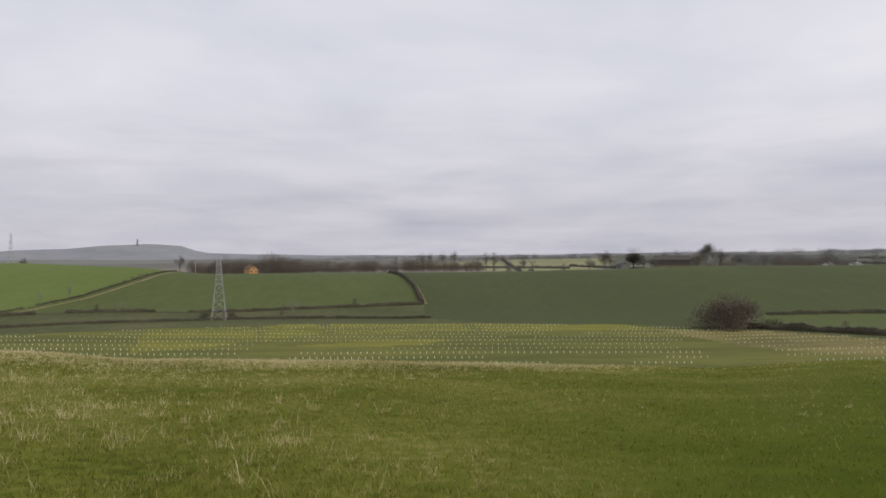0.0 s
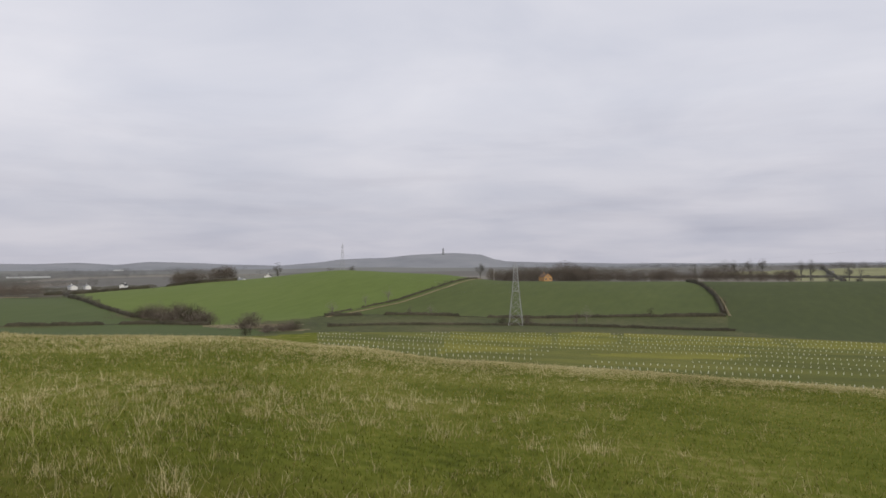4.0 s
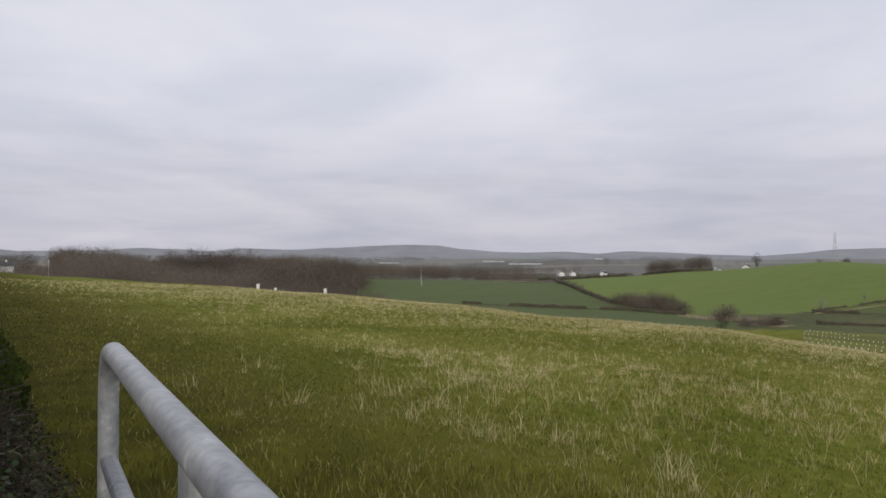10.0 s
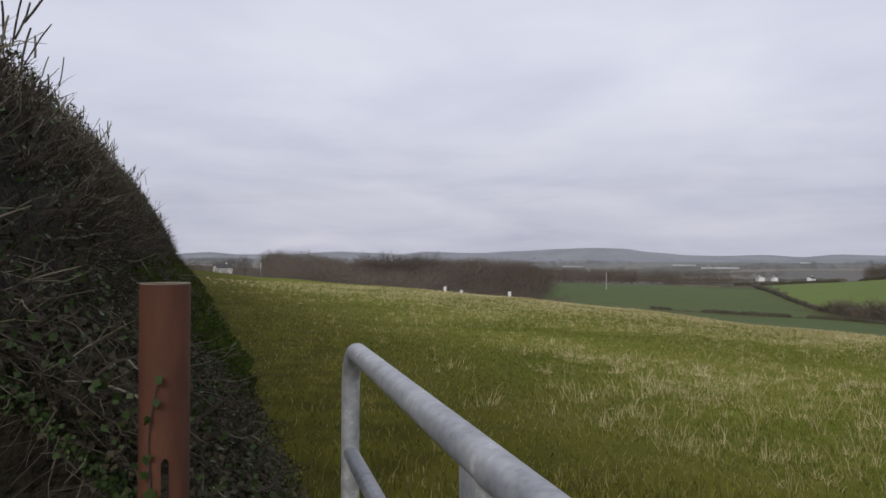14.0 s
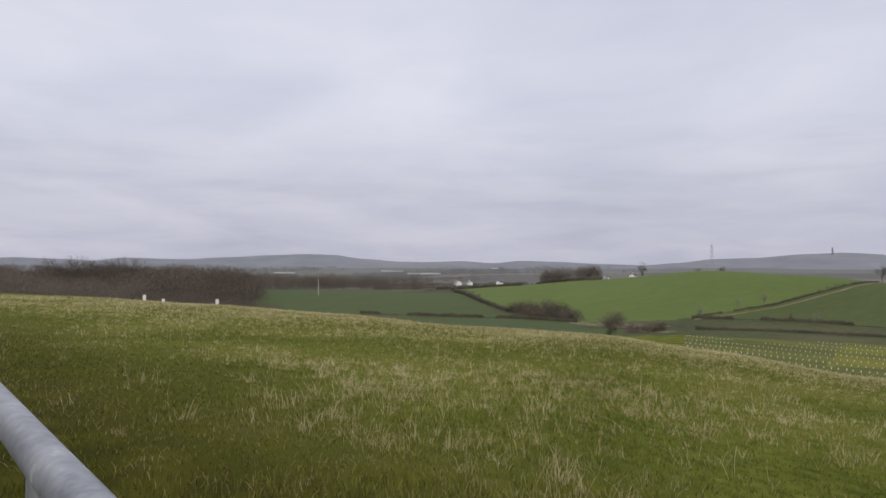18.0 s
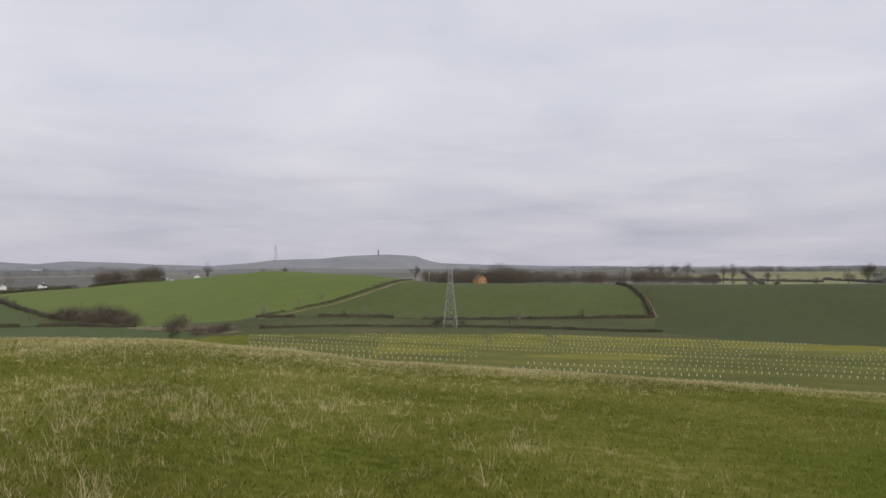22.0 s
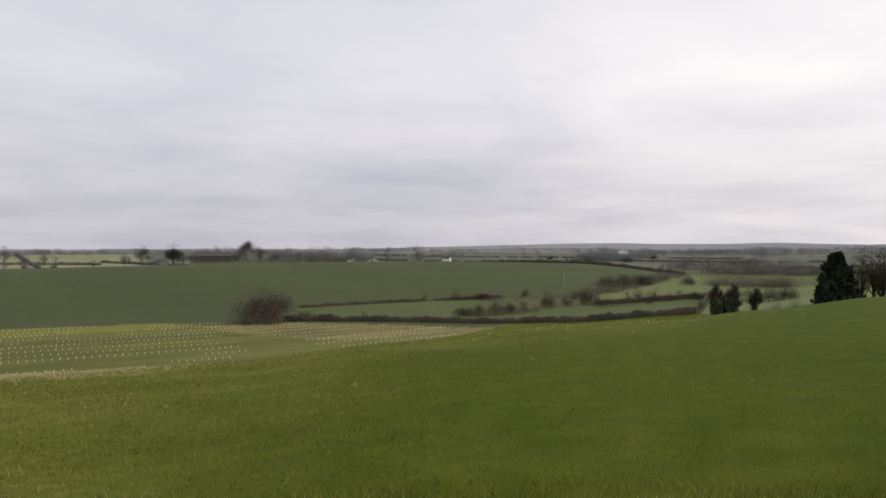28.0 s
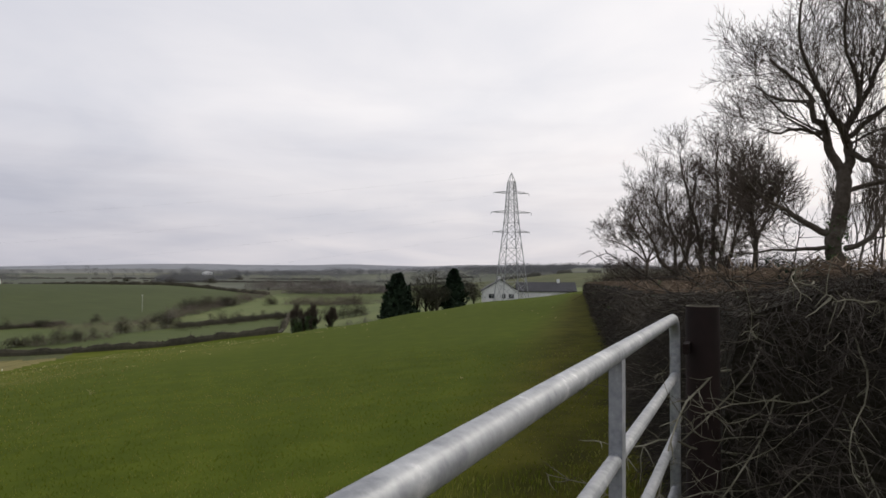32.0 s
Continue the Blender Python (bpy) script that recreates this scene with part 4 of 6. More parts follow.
        part("leaf_litter", dead, LITTER, t, "dead leaves and stems on the bank")
        part("bank_grass", bank, BANK_GRASS, t, "mossy green grass on the hedge bank")
    part("twig_mass", twigs, TRIMMED_TWIG if stub else HEDGE_TWIG, t, "tangled brown twigs")
    part("pale_twig_mass", pale, PALE_TWIG, t, "bleached pale twigs")
    if leaves.v:
        part("foliage", leaves, IVY, t, "dark green ivy leaves")
    if stubs.v:
        part("flailed_top", stubs, CUT_WOOD, t, "pale splintered ends cut by a flail")
    return t


LEFT_SECTION = [(-0.72, 0.0), (-0.45, 0.35), (-0.05, 0.85), (0.30, 1.15), (0.38, 1.70), (0.52, 2.40), (0.84, 2.84), (1.45, 2.96), (2.1, 2.6), (2.4, 0.0)]
hedge_bank("tall_hedge", "tall unkempt hawthorn hedge on an ivy-covered bank", (-2.32, -0.12), -93.9, 36, LEFT_SECTION, 11, 2100, 3600, 2.2, 3, leafy_to=1.5, grassy=True, tops=((0, 0.88), (3, 0.88), (5, 0.95), (8, 0.98), (16, 0.96), (22, 0.92), (27, 0.82), (32, 0.68), (36, 0.5)))
RIGHT_SECTION = [(0.10, 0.0), (0.12, 0.5), (0.10, 1.1), (0.04, 1.33), (-0.4, 1.44), (-0.9, 1.53), (-1.45, 1.52), (-1.6, 0.8), (-1.6, 0.0)]
hedge_bank("trimmed_hedge", "flail-trimmed hawthorn hedge with splintered top beside the gate", (3.62, 0.12), 78.4, 92, RIGHT_SECTION, 7, 2600, 60, 1.2, 5, stub=True, leafy_to=0.6, tops=((0, 1), (1.0, 1), (2.4, 0.6), (99, 0.6)))


def loose_branches():
    """Long thin branches that reach out of the trimmed hedge past the gate's hanging end."""
    rng = random.Random(12)
    rows = [((3.64, 0.12, 1.05), (-0.9, 0.5, -0.1), 0.80), ((3.66, -0.05, 0.95), (-0.8, 0.15, -0.45), 0.9), ((3.70, -0.2, 1.42), (-0.9, 0.1, -0.1), 0.8),
            ((3.64, 0.1, 0.70), (-0.9, 0.55, 0.12), 0.75), ((3.66, -0.1, 0.55), (-0.95, 0.3, 0.1), 0.7), ((3.70, -0.35, 1.2), (-0.8, 0.0, -0.5), 0.8), ((3.68, -0.3, 0.9), (-0.8, -0.1, -0.3), 0.6),
            ((3.66, 0.0, 1.15), (-0.6, 0.3, -0.7), 0.9), ((3.74, -0.5, 1.35), (-0.9, 0.2, -0.25), 0.8), ((3.64, 0.15, 0.4), (-0.9, 0.6, 0.25), 0.7)]
    for _ in range(46):
        rows.append(((3.60 + rng.uniform(0, 0.15), rng.uniform(-0.9, 0.15), rng.uniform(0.35, 1.25)), (rng.uniform(-1, -0.3), rng.uniform(-0.6, 0.5), rng.uniform(-0.8, 0.15)), rng.uniform(0.4, 0.8)))
    lichened = len(rows)
    for _ in range(9):
        rows.append(((3.60 + rng.uniform(0, 0.1), rng.uniform(-0.35, 0.12), rng.uniform(0.5, 1.3)), (-0.9, rng.uniform(0.2, 0.75), rng.uniform(-0.4, 0.3)), rng.uniform(0.55, 0.85)))
    pale_to = len(rows)
    # sticks laid flat on the top by the flail
    for _ in range(22):
        rows.append(((3.75 + rng.uniform(-0.1, 0.9), rng.uniform(-1.2, 0.2), rng.uniform(1.28, 1.42)), (rng.uniform(-1, 0.6), rng.uniform(-0.8, 0.8), rng.uniform(-0.06, 0.05)), rng.uniform(0.3, 0.7)))
    # and over the head of the hanging post
    for _ in range(34):
        rows.append(((3.95 + rng.uniform(-0.35, 0.3), rng.uniform(-0.55, 0.32), rng.uniform(1.26, 1.44)), (-1, rng.uniform(-0.35, 0.45), rng.uniform(-0.12, 0.10)), rng.uniform(0.35, 0.62)))
    for which, (p, d, ln) in enumerate(rows):
        b = Build()
        pts = twig_path(p, d, ln * 1.3, 0.22, rng, 9, 0.03)
        w = rng.uniform(0.0035, 0.0060) if which < 10 else rng.uniform(0.0020, 0.0045)
        b.tube(pts, [w * (1 - 0.08 * k) for k in range(10)], 5)
        for k in range(2, 10):
            for _ in range(2):
                q = pts[k]
                dd = (pts[k] - pts[k - 1]).normalized() + Vector((rng.uniform(-1, 1), rng.uniform(-1, 1), rng.uniform(-1, 1)))
                b.tube(twig_path(q, dd, rng.uniform(0.03, 0.14), 0.3, rng, 3), [w * 0.42, w * 0.36, w * 0.28, w * 0.15], 4, False)
        solo("branch", b, LICHEN_TWIG if which < 10 or lichened <= which < pale_to else TRIMMED_TWIG, "bare hawthorn branch reaching past the gate end", "branch", "loose hedge branches")


loose_branches()
# ---- bare trees ----
LENGTHS = (1.0, 0.52, 0.30, 0.21, 0.125, 0.062)   # of limbs, level by level, over the tree's height


def grow(out, p, d, length, r, level, last, rng, lift, wide, height, thin, reach, first):
    """out: the meshes by level: trunk, then a new one for each main limb, then the fine twigs."""
    n = 6 if level < 2 else 4 if level < 3 else 3
    pts, q, v = [Vector(p)], Vector(p), Vector(d).normalized()
    for _ in range(n):
        v = (v + Vector((rng.uniform(-1, 1), rng.uniform(-1, 1), rng.uniform(-1, 1))) * (0.11 if level == 0 else 0.25 if level < 3 else 0.20) + Vector((0, 0, lift if level else 0.08))).normalized()
        q = q + v * (length / n)
        pts.append(q.copy())
    radii = [max(thin, r * (1 - (0.62 if level == 0 else 0.5) * k / n)) for k in range(n + 1)]
    if level >= last:
        out["twigs"].tube([pts[0], pts[n // 2], pts[-1]], [max(thin, r), max(thin, r * 0.8), thin * 0.6], 3, False)
        return
    if level == 1:
        out["limbs"].append(Build())
    where = out["trunk"] if level == 0 else out["limbs"][-1] if level < 3 else out["twigs"]
    where.tube(pts, radii, 9 if level == 0 else 7 if level == 1 else 5 if level == 2 else 3, False)
    kids = (rng.randint(9, 11) if first < 0.5 else rng.randint(6, 8), rng.randint(6, 8), rng.randint(6, 8), rng.randint(4, 5), 3)[level]
    for k in range(kids):
        s = (first + (1 - first) * (k + rng.random()) / kids) if level == 0 else (0.2 + 0.8 * (k + rng.random()) / kids)
        s = min(s, 0.999)
        i = min(n - 1, int(s * n))
        a = pts[i].lerp(pts[i + 1], s * n - i)
        axis = (pts[i + 1] - pts[i]).normalized()
        o = Matrix.Rotation(rng.uniform(0, 2 * math.pi) if level else k * 2.4 + rng.uniform(-0.4, 0.4), 3, axis) @ axis.orthogonal().normalized()
        tilt = rng.uniform(0.45, 0.95) * wide * (1.25 - 0.5 * s if level == 0 else 1 if level < 2 else 0.95)
        dd = axis * math.cos(tilt) + o * math.sin(tilt)
        ln = height * LENGTHS[level + 1] * reach * rng.uniform(0.7, 1.15) * (1.1 - 0.35 * s)
        grow(out, a, dd, ln, max(thin, radii[i] * rng.uniform(0.36, 0.54)), level + 1, last, rng, lift, wide, height, thin, reach, first)


def bare_tree(x, y, height, trunk_r, seed, label, last=5, lean=(0, 0), wide=1.0, lift=0.10, ivy=0, name="bare_tree", group="", sink=0.15, clear=0.36, thin=0.008, reach=1.0, first=0.55, ivy_girth=1, ivy_leaf=1, wood=None):
    rng = random.Random(seed)
    t = thing(name, x, y, land(x, y) - sink, label=label, category="tree", group=group)
    out = {"trunk": Build(), "limbs": [], "twigs": Build()}
    grow(out, (0, 0, 0), (lean[0], lean[1], 1), height * clear, trunk_r, 0, last, rng, lift, wide, height, thin, reach, first)
    # root flare
    out["trunk"].tube([(0, 0, -0.1), (0, 0, 0.25), (lean[0] * 0.6, lean[1] * 0.6, 0.8)], [trunk_r * 1.45, trunk_r * 1.2, trunk_r], 9, False)
    part("trunk", out["trunk"], wood or BARK, t, smooth=True)
    for limb in out["limbs"]:
        part("limb", limb, wood or BARK, t, smooth=True)
    part("twig_mass", out["twigs"], wood or TWIG, t, "fine bare winter twigs")
    if ivy:
        lv = Build()
        for _ in range(ivy):
            z = rng.random() ** (1.3 if ivy_girth == 1 else 0.9) * height * (0.34 if ivy_girth == 1 else 0.75)
            a = rng.uniform(0, 2 * math.pi)
            o = Vector((math.cos(a), math.sin(a), 0))
            rr = trunk_r * rng.uniform(1.0, 1.35) * ivy_girth
            lv.leaf(o * rr + Vector((lean[0] * z, lean[1] * z, z)), o + Vector((0, 0, 0.4)), Vector((rng.uniform(-1, 1), rng.uniform(-1, 1), -0.3)), rng.uniform(0.08, 0.15) * ivy_leaf)
        part("ivy", lv, IVY, t, "dark ivy round the trunk")
    return t


def place(heading, d):
    return at(heading, d)[:2]


def limbed_tree(heading, d, height, trunk, limbs, seed, label, group="", ivy=0, thin=0.005, spacing=0.34, first=1.7, gust=0.35, dense=1.0, tall=1.0):
    """A tree of given trunk and main limbs (rows of reach across the view line, height; then the radius at foot and tip) with branches and twigs grown on them."""
    rng = random.Random(seed)
    x, y = place(heading, d)
    t = thing("bare_tree", x, y, land(x, y) - 0.15, -heading, label, "tree", group)
    tw = Build()

    def way(rows, r0, r1, sides, bend):
        out, drift = [], rng.uniform(-1, 1)
        (u0, z0) = rows[0]
        for k, (u, z) in enumerate(rows):
            out.append(Vector((u * tall, drift * bend * math.hypot(u - u0, z - z0), z * tall)))
        fine = []
        for k in range(len(out) - 1):
            a, b, c, e = out[max(0, k - 1)], out[k], out[k + 1], out[min(len(out) - 1, k + 2)]
            for m in range(4):
                f = m / 4
                fine.append(0.5 * ((2 * b) + (c - a) * f + (2 * a - 5 * b + 4 * c - e) * f * f + (3 * b - a - 3 * c + e) * f ** 3) + Vector((rng.gauss(0, 1), rng.gauss(0, 1), rng.gauss(0, 1))) * r0 * 0.16)
        fine.append(out[-1])
        radii = [r0 + (r1 - r0) * (k / (len(fine) - 1)) ** 0.8 for k in range(len(fine))]
        bld = Build()
        bld.tube(fine, radii, sides, False)
        return bld, fine, radii
    rows, r0, r1 = trunk
    bld, fine, radii = way(rows, r0, r1, 12, 0.0)
    bld.tube([fine[0] - Vector((0, 0, 0.2)), fine[0] + Vector((0, 0, 0.5)), fine[0] + Vector((0, 0, 1.1))], [r0 * 1.4, r0 * 1.15, r0 * 0.95], 12, False)
    part("trunk", bld, BARK, t, smooth=True)
    for rows, r0, r1 in limbs:
        bld, fine, radii = way(rows, r0, r1, 8, gust)
        fork = {"trunk": bld, "limbs": [bld], "twigs": tw}
        length = sum((b - a).length for a, b in zip(fine, fine[1:]))
        kids = int(length / spacing)
        for k in range(kids):
            s = 0.16 + 0.84 * (k + rng.random()) / kids
            s = min(0.999, s)
            i = int(s * (len(fine) - 1))
            axis = (fine[min(i + 1, len(fine) - 1)] - fine[i]).normalized()
            o = Matrix.Rotation(rng.uniform(0, 2 * math.pi), 3, axis) @ axis.orthogonal().normalized()
            tilt = rng.uniform(0.5, 1.05)
            grow(fork, fine[i], axis * math.cos(tilt) + o * math.sin(tilt) + Vector((0, 0, 0.15)), first * rng.uniform(0.6, 1.2), max(thin * 2, radii[i] * rng.uniform(0.25, 0.42)), 2, 5, rng, 0.09, 1.05, height, thin, first / (height * 0.30) * dense, 0.5)
        part("limb", bld, BARK, t, smooth=True)
    part("twig_mass", tw, TWIG, t, "fine bare winter twigs")
    if ivy:
        lv = Build()
        r0 = trunk[1]
        for _ in range(ivy):
            z = rng.random() ** 1.3 * height * 0.3
            a = rng.uniform(0, 2 * math.pi)
            o = Vector((math.cos(a), math.sin(a), 0))
            lv.leaf(o * r0 * rng.uniform(0.98, 1.2) + Vector((0, 0, z)), o + Vector((0, 0, 0.4)), Vector((rng.uniform(-1, 1), rng.uniform(-1, 1), -0.3)), rng.uniform(0.06, 0.11))
        part("ivy", lv, IVY, t, "dark ivy round the trunk")
    return t


limbed_tree(96.1, 27, 12, ([(0, -0.1), (0, 1.4), (-0.05, 2.7), (0.16, 3.9), (0.27, 5.0)], 0.30, 0.22), [
    ([(-0.1, 2.8), (-0.9, 3.3), (-1.6, 3.8), (-2.2, 4.2), (-2.7, 4.8)], 0.13, 0.03),
    ([(-0.1, 2.5), (-1.2, 2.4), (-1.9, 2.4), (-3.0, 2.2)], 0.08, 0.02),
    ([(0.2, 2.4), (0.85, 2.7), (1.15, 3.1), (1.4, 3.7)], 0.10, 0.05),
    ([(0.3, 4.3), (1.3, 4.6), (2.0, 4.7), (3.2, 4.6)], 0.09, 0.03),
    ([(0.2, 4.9), (-0.2, 5.7), (-0.3, 6.3), (-0.65, 6.8), (-0.7, 7.4), (-1.2, 8.0), (-1.9, 8.7)], 0.17, 0.04),
    ([(-0.3, 6.2), (-1.2, 6.4), (-1.7, 6.3), (-2.3, 6.5)], 0.07, 0.02),
    ([(-0.7, 7.3), (-1.6, 7.5), (-2.0, 7.7), (-2.5, 8.1)], 0.07, 0.02),
    ([(0.3, 4.9), (0.4, 5.7), (0.25, 6.3), (0.6, 6.9), (1.0, 7.8), (1.5, 9.2), (1.9, 10.4)], 0.18, 0.04),
    ([(0.4, 5.6), (0.65, 5.4), (1.3, 5.0), (2.1, 4.8), (3.4, 4.7)], 0.12, 0.04),
    ([(0.25, 6.2), (-0.1, 6.8), (-0.4, 7.5), (-0.8, 8.4), (-1.0, 9.6), (-0.8, 10.8)], 0.12, 0.03),
    ([(0.4, 6.1), (1.1, 6.7), (2.0, 7.4), (3.2, 8.2)], 0.10, 0.03),
    ([(0.7, 7.0), (0.6, 8.0), (0.3, 9.0), (0.4, 10.6)], 0.09, 0.03)], 33, "large bare ash tree with heavy spreading limbs and ivied trunk", ivy=700, thin=0.0055, spacing=0.38, first=1.95)
limbed_tree(87.9, 50, 11, ([(0, -0.1), (0.05, 0.6), (0.1, 1.3)], 0.42, 0.36), [
    ([(-0.1, 0.8), (-0.4, 2.0), (-0.6, 3.6), (-1.0, 5.5), (-1.5, 7.6), (-1.7, 8.8)], 0.19, 0.04),
    ([(0.1, 0.9), (0.2, 2.2), (0.2, 4.0), (0.5, 6.0), (0.4, 8.2), (0.6, 9.4)], 0.20, 0.04),
    ([(0.3, 0.8), (0.9, 1.9), (1.5, 4.0), (2.2, 6.0), (2.6, 8.0)], 0.16, 0.04),
    ([(-0.2, 0.7), (-1.1, 1.9), (-1.6, 3.2), (-2.6, 4.8), (-3.2, 6.6)], 0.13, 0.03),
    ([(0.3, 0.9), (0.6, 2.6), (1.0, 4.6), (1.2, 6.6), (1.6, 8.8)], 0.13, 0.03)], 22, "bare ash tree of several upright stems in the roadside row", "roadside row of trees", 300, 0.008, 0.46, 1.85, tall=1.10)
limbed_tree(85.5, 55, 10, ([(0, -0.1), (0.02, 1.0), (0.0, 2.2)], 0.36, 0.30), [
    ([(0, 1.9), (-1.0, 2.6), (-1.4, 3.8), (-2.3, 5.3), (-2.9, 6.8)], 0.18, 0.04),
    ([(0.1, 1.9), (0.7, 3.0), (0.9, 4.5), (1.1, 6.3), (1.3, 8.0)], 0.18, 0.04),
    ([(0, 2.0), (-0.1, 3.8), (-0.5, 5.8), (-0.6, 7.8)], 0.14, 0.04),
    ([(-1.2, 3.2), (-2.2, 4.0), (-3.2, 5.2)], 0.08, 0.03)], 23, "bare forked ash tree in the roadside row", "roadside row of trees", 120, 0.008, 0.46, 1.85, tall=1.06)
limbed_tree(83.35, 62, 7, ([(0, -0.1), (0.05, 1.5), (0.1, 3.0)], 0.17, 0.13), [
    ([(0.1, 2.8), (-0.8, 3.6), (-1.9, 4.3), (-3.0, 4.6)], 0.09, 0.03),
    ([(0.1, 2.8), (-0.3, 4.0), (-0.9, 5.2), (-1.4, 6.2)], 0.10, 0.03),
    ([(0.1, 2.9), (0.6, 4.0), (1.2, 5.2), (1.5, 6.4)], 0.10, 0.03),
    ([(0.1, 2.8), (1.0, 3.5), (2.0, 4.4)], 0.08, 0.03)], 24, "slender bare tree with a spreading crown in the roadside row", "roadside row of trees", 0, 0.009, 0.40, 1.9, tall=1.05)
bare_tree(*place(91.0, 48), 10.5, 0.22, 27, "bare tree with a dense crown behind the hedge", 4, (0.02, 0.02), 0.95, 0.12, group="roadside row of trees", clear=0.55, thin=0.011, reach=0.62, first=0.42)
bare_tree(*place(82.2, 72), 4.6, 0.13, 25, "small wind-bent bare thorn tree", 4, (0.12, 0.1), 1.1, 0.02, group="roadside row of trees", thin=0.010)
for i, (hd, d, h) in enumerate([(97.2, 40, 9), (98.2, 44, 10), (98.9, 38, 9), (100.2, 42, 10), (96.6, 46, 8)]):
    bare_tree(*place(hd, d), h, 0.07, 140 + i, "thin upright bare sapling behind the trimmed hedge", 3, (0.02, 0.0), 0.7, 0.25, group="saplings", clear=0.8, thin=0.008, reach=0.45, first=0.25)


def shrub(x, y, w, h, seed, label, mat, stems=40, name="shrub", group="", sink=0.1, depth=None, crown=0.0, thick=1.0):
    """A bush of upward fanning stems with a cloud of short twigs round them; crown: how far up its foliage starts, for a small tree."""
    rng = random.Random(seed)
    t = thing(name, x, y, land(x, y) - sink, label=label, category="tree" if crown else "bush", group=group)
    st, tw = Build(), Build()
    dd = depth or w
    lump = rng.uniform(0, 50)
    if crown:
        st.tube([(0, 0, -0.3), (0, 0, h * 0.35), (rng.uniform(-0.05, 0.05) * h, 0, h * 0.75)], [h * 0.035, h * 0.028, h * 0.01], 6, False)
    for _ in range(stems):
        a = rng.uniform(0, 2 * math.pi)
        k = math.sqrt(rng.random())
        k *= 0.85 + 0.4 * noise.noise((math.cos(a) * 1.6 + lump, math.sin(a) * 1.6, k))
        dome = math.sqrt(max(0.0, 1 - min(1, k) ** 2))
        if crown:
            z = h * (crown + (1 - crown) * (0.42 + 0.58 * dome * rng.uniform(-0.6, 1.0)))
            foot = Vector((0, 0, h * rng.uniform(0.15, 0.5)))
        else:
            z = h * (0.22 + 0.80 * dome) * rng.uniform(0.6, 1.0)
            foot = None
        top = Vector((math.cos(a) * k * w * 0.5, math.sin(a) * k * dd * 0.5, z))
        foot = foot or Vector((top.x * rng.uniform(0.5, 0.95), top.y * rng.uniform(0.5, 0.95), -0.1))
        m = foot.lerp(top, 0.5) + Vector((rng.uniform(-1, 1), rng.uniform(-1, 1), rng.uniform(0, 0.6))) * w * 0.06
        st.tube([foot, m, top], [h * 0.006, h * 0.004, h * 0.002], 3, False)
        for _ in range(34):
            s = rng.uniform(0.35 if crown else 0.05, 1.08)
            p = foot.lerp(m, s * 2) if s < 0.5 else m.lerp(top, s * 2 - 1)
            p = p + Vector((rng.gauss(0, 1), rng.gauss(0, 1), rng.gauss(0, 0.6))) * (h + w) * 0.028
            q = p + Vector((rng.uniform(-1, 1), rng.uniform(-1, 1), rng.uniform(-0.5, 0.9))) * (h + w) * 0.05
            tw.sliver(p, q, (0.022 + h * 0.0022) * thick)
    part("stem_clump", st, mat, t)
    part("twig_mass", tw, mat, t)
    return t


def crown_tree(x, y, w, h, seed, label, mat, low=0.25, lobes=7, fine=150, thick=1.0, name="bare_tree", group="", sink=0.2):
    """A far tree: trunk, a few limbs, and a crown of several rounded clouds of short twigs."""
    rng = random.Random(seed)
    t = thing(name, x, y, land(x, y) - sink, label=label, category="tree", group=group)
    tr, tw = Build(), Build()
    tr.tube([(0, 0, -0.3), (rng.uniform(-0.02, 0.02) * h, 0, h * 0.3), (rng.uniform(-0.04, 0.04) * h, 0, h * 0.6)], [h * 0.026, h * 0.02, h * 0.01], 6, False)
    for k in range(lobes):
        a, r = rng.uniform(0, 2 * math.pi), math.sqrt((k + 0.3) / lobes)
        size = rng.uniform(0.24, 0.36) * w * (1.15 - 0.4 * r)
        up = low + (1 - low) * (0.5 + 0.42 * math.sqrt(max(0.0, 1 - r * r)) * rng.uniform(0.1, 1.0) - 0.22 * r * rng.random())
        if k == 0:
            up = 1.0
        if low < 0.01 and k:
            up = (0.12 + 0.72 * math.sqrt(max(0.0, 1 - r * r)) * rng.random()) + size * 0.7 / h
        c = Vector((math.cos(a) * r * (w * 0.5 - size * 0.6), math.sin(a) * r * (w * 0.5 - size * 0.6), up * h - size * 0.75))
        tr.tube([(0, 0, h * rng.uniform(0.15, 0.4)), c * 0.6 + Vector((0, 0, h * 0.1)), c], [h * 0.011, h * 0.008, h * 0.003], 4, False)
        for _ in range(fine):
            v = Vector((rng.gauss(0, 1), rng.gauss(0, 1), rng.gauss(0, 1))).normalized() * rng.random() ** 0.45
            p = c + Vector((v.x * size, v.y * size, v.z * min(size * 0.85, h * 0.42)))
            p.z = max(0.0, p.z)
            tw.sliver(p, p + (v * 0.6 + Vector((rng.uniform(-1, 1), rng.uniform(-1, 1), rng.uniform(-0.4, 1)))) * min(size * 0.26, 0.9), (0.03 + w * 0.0055) * thick)
    part("trunk", tr, mat, t)
    part("twig_mass", tw, mat, t)
    return t


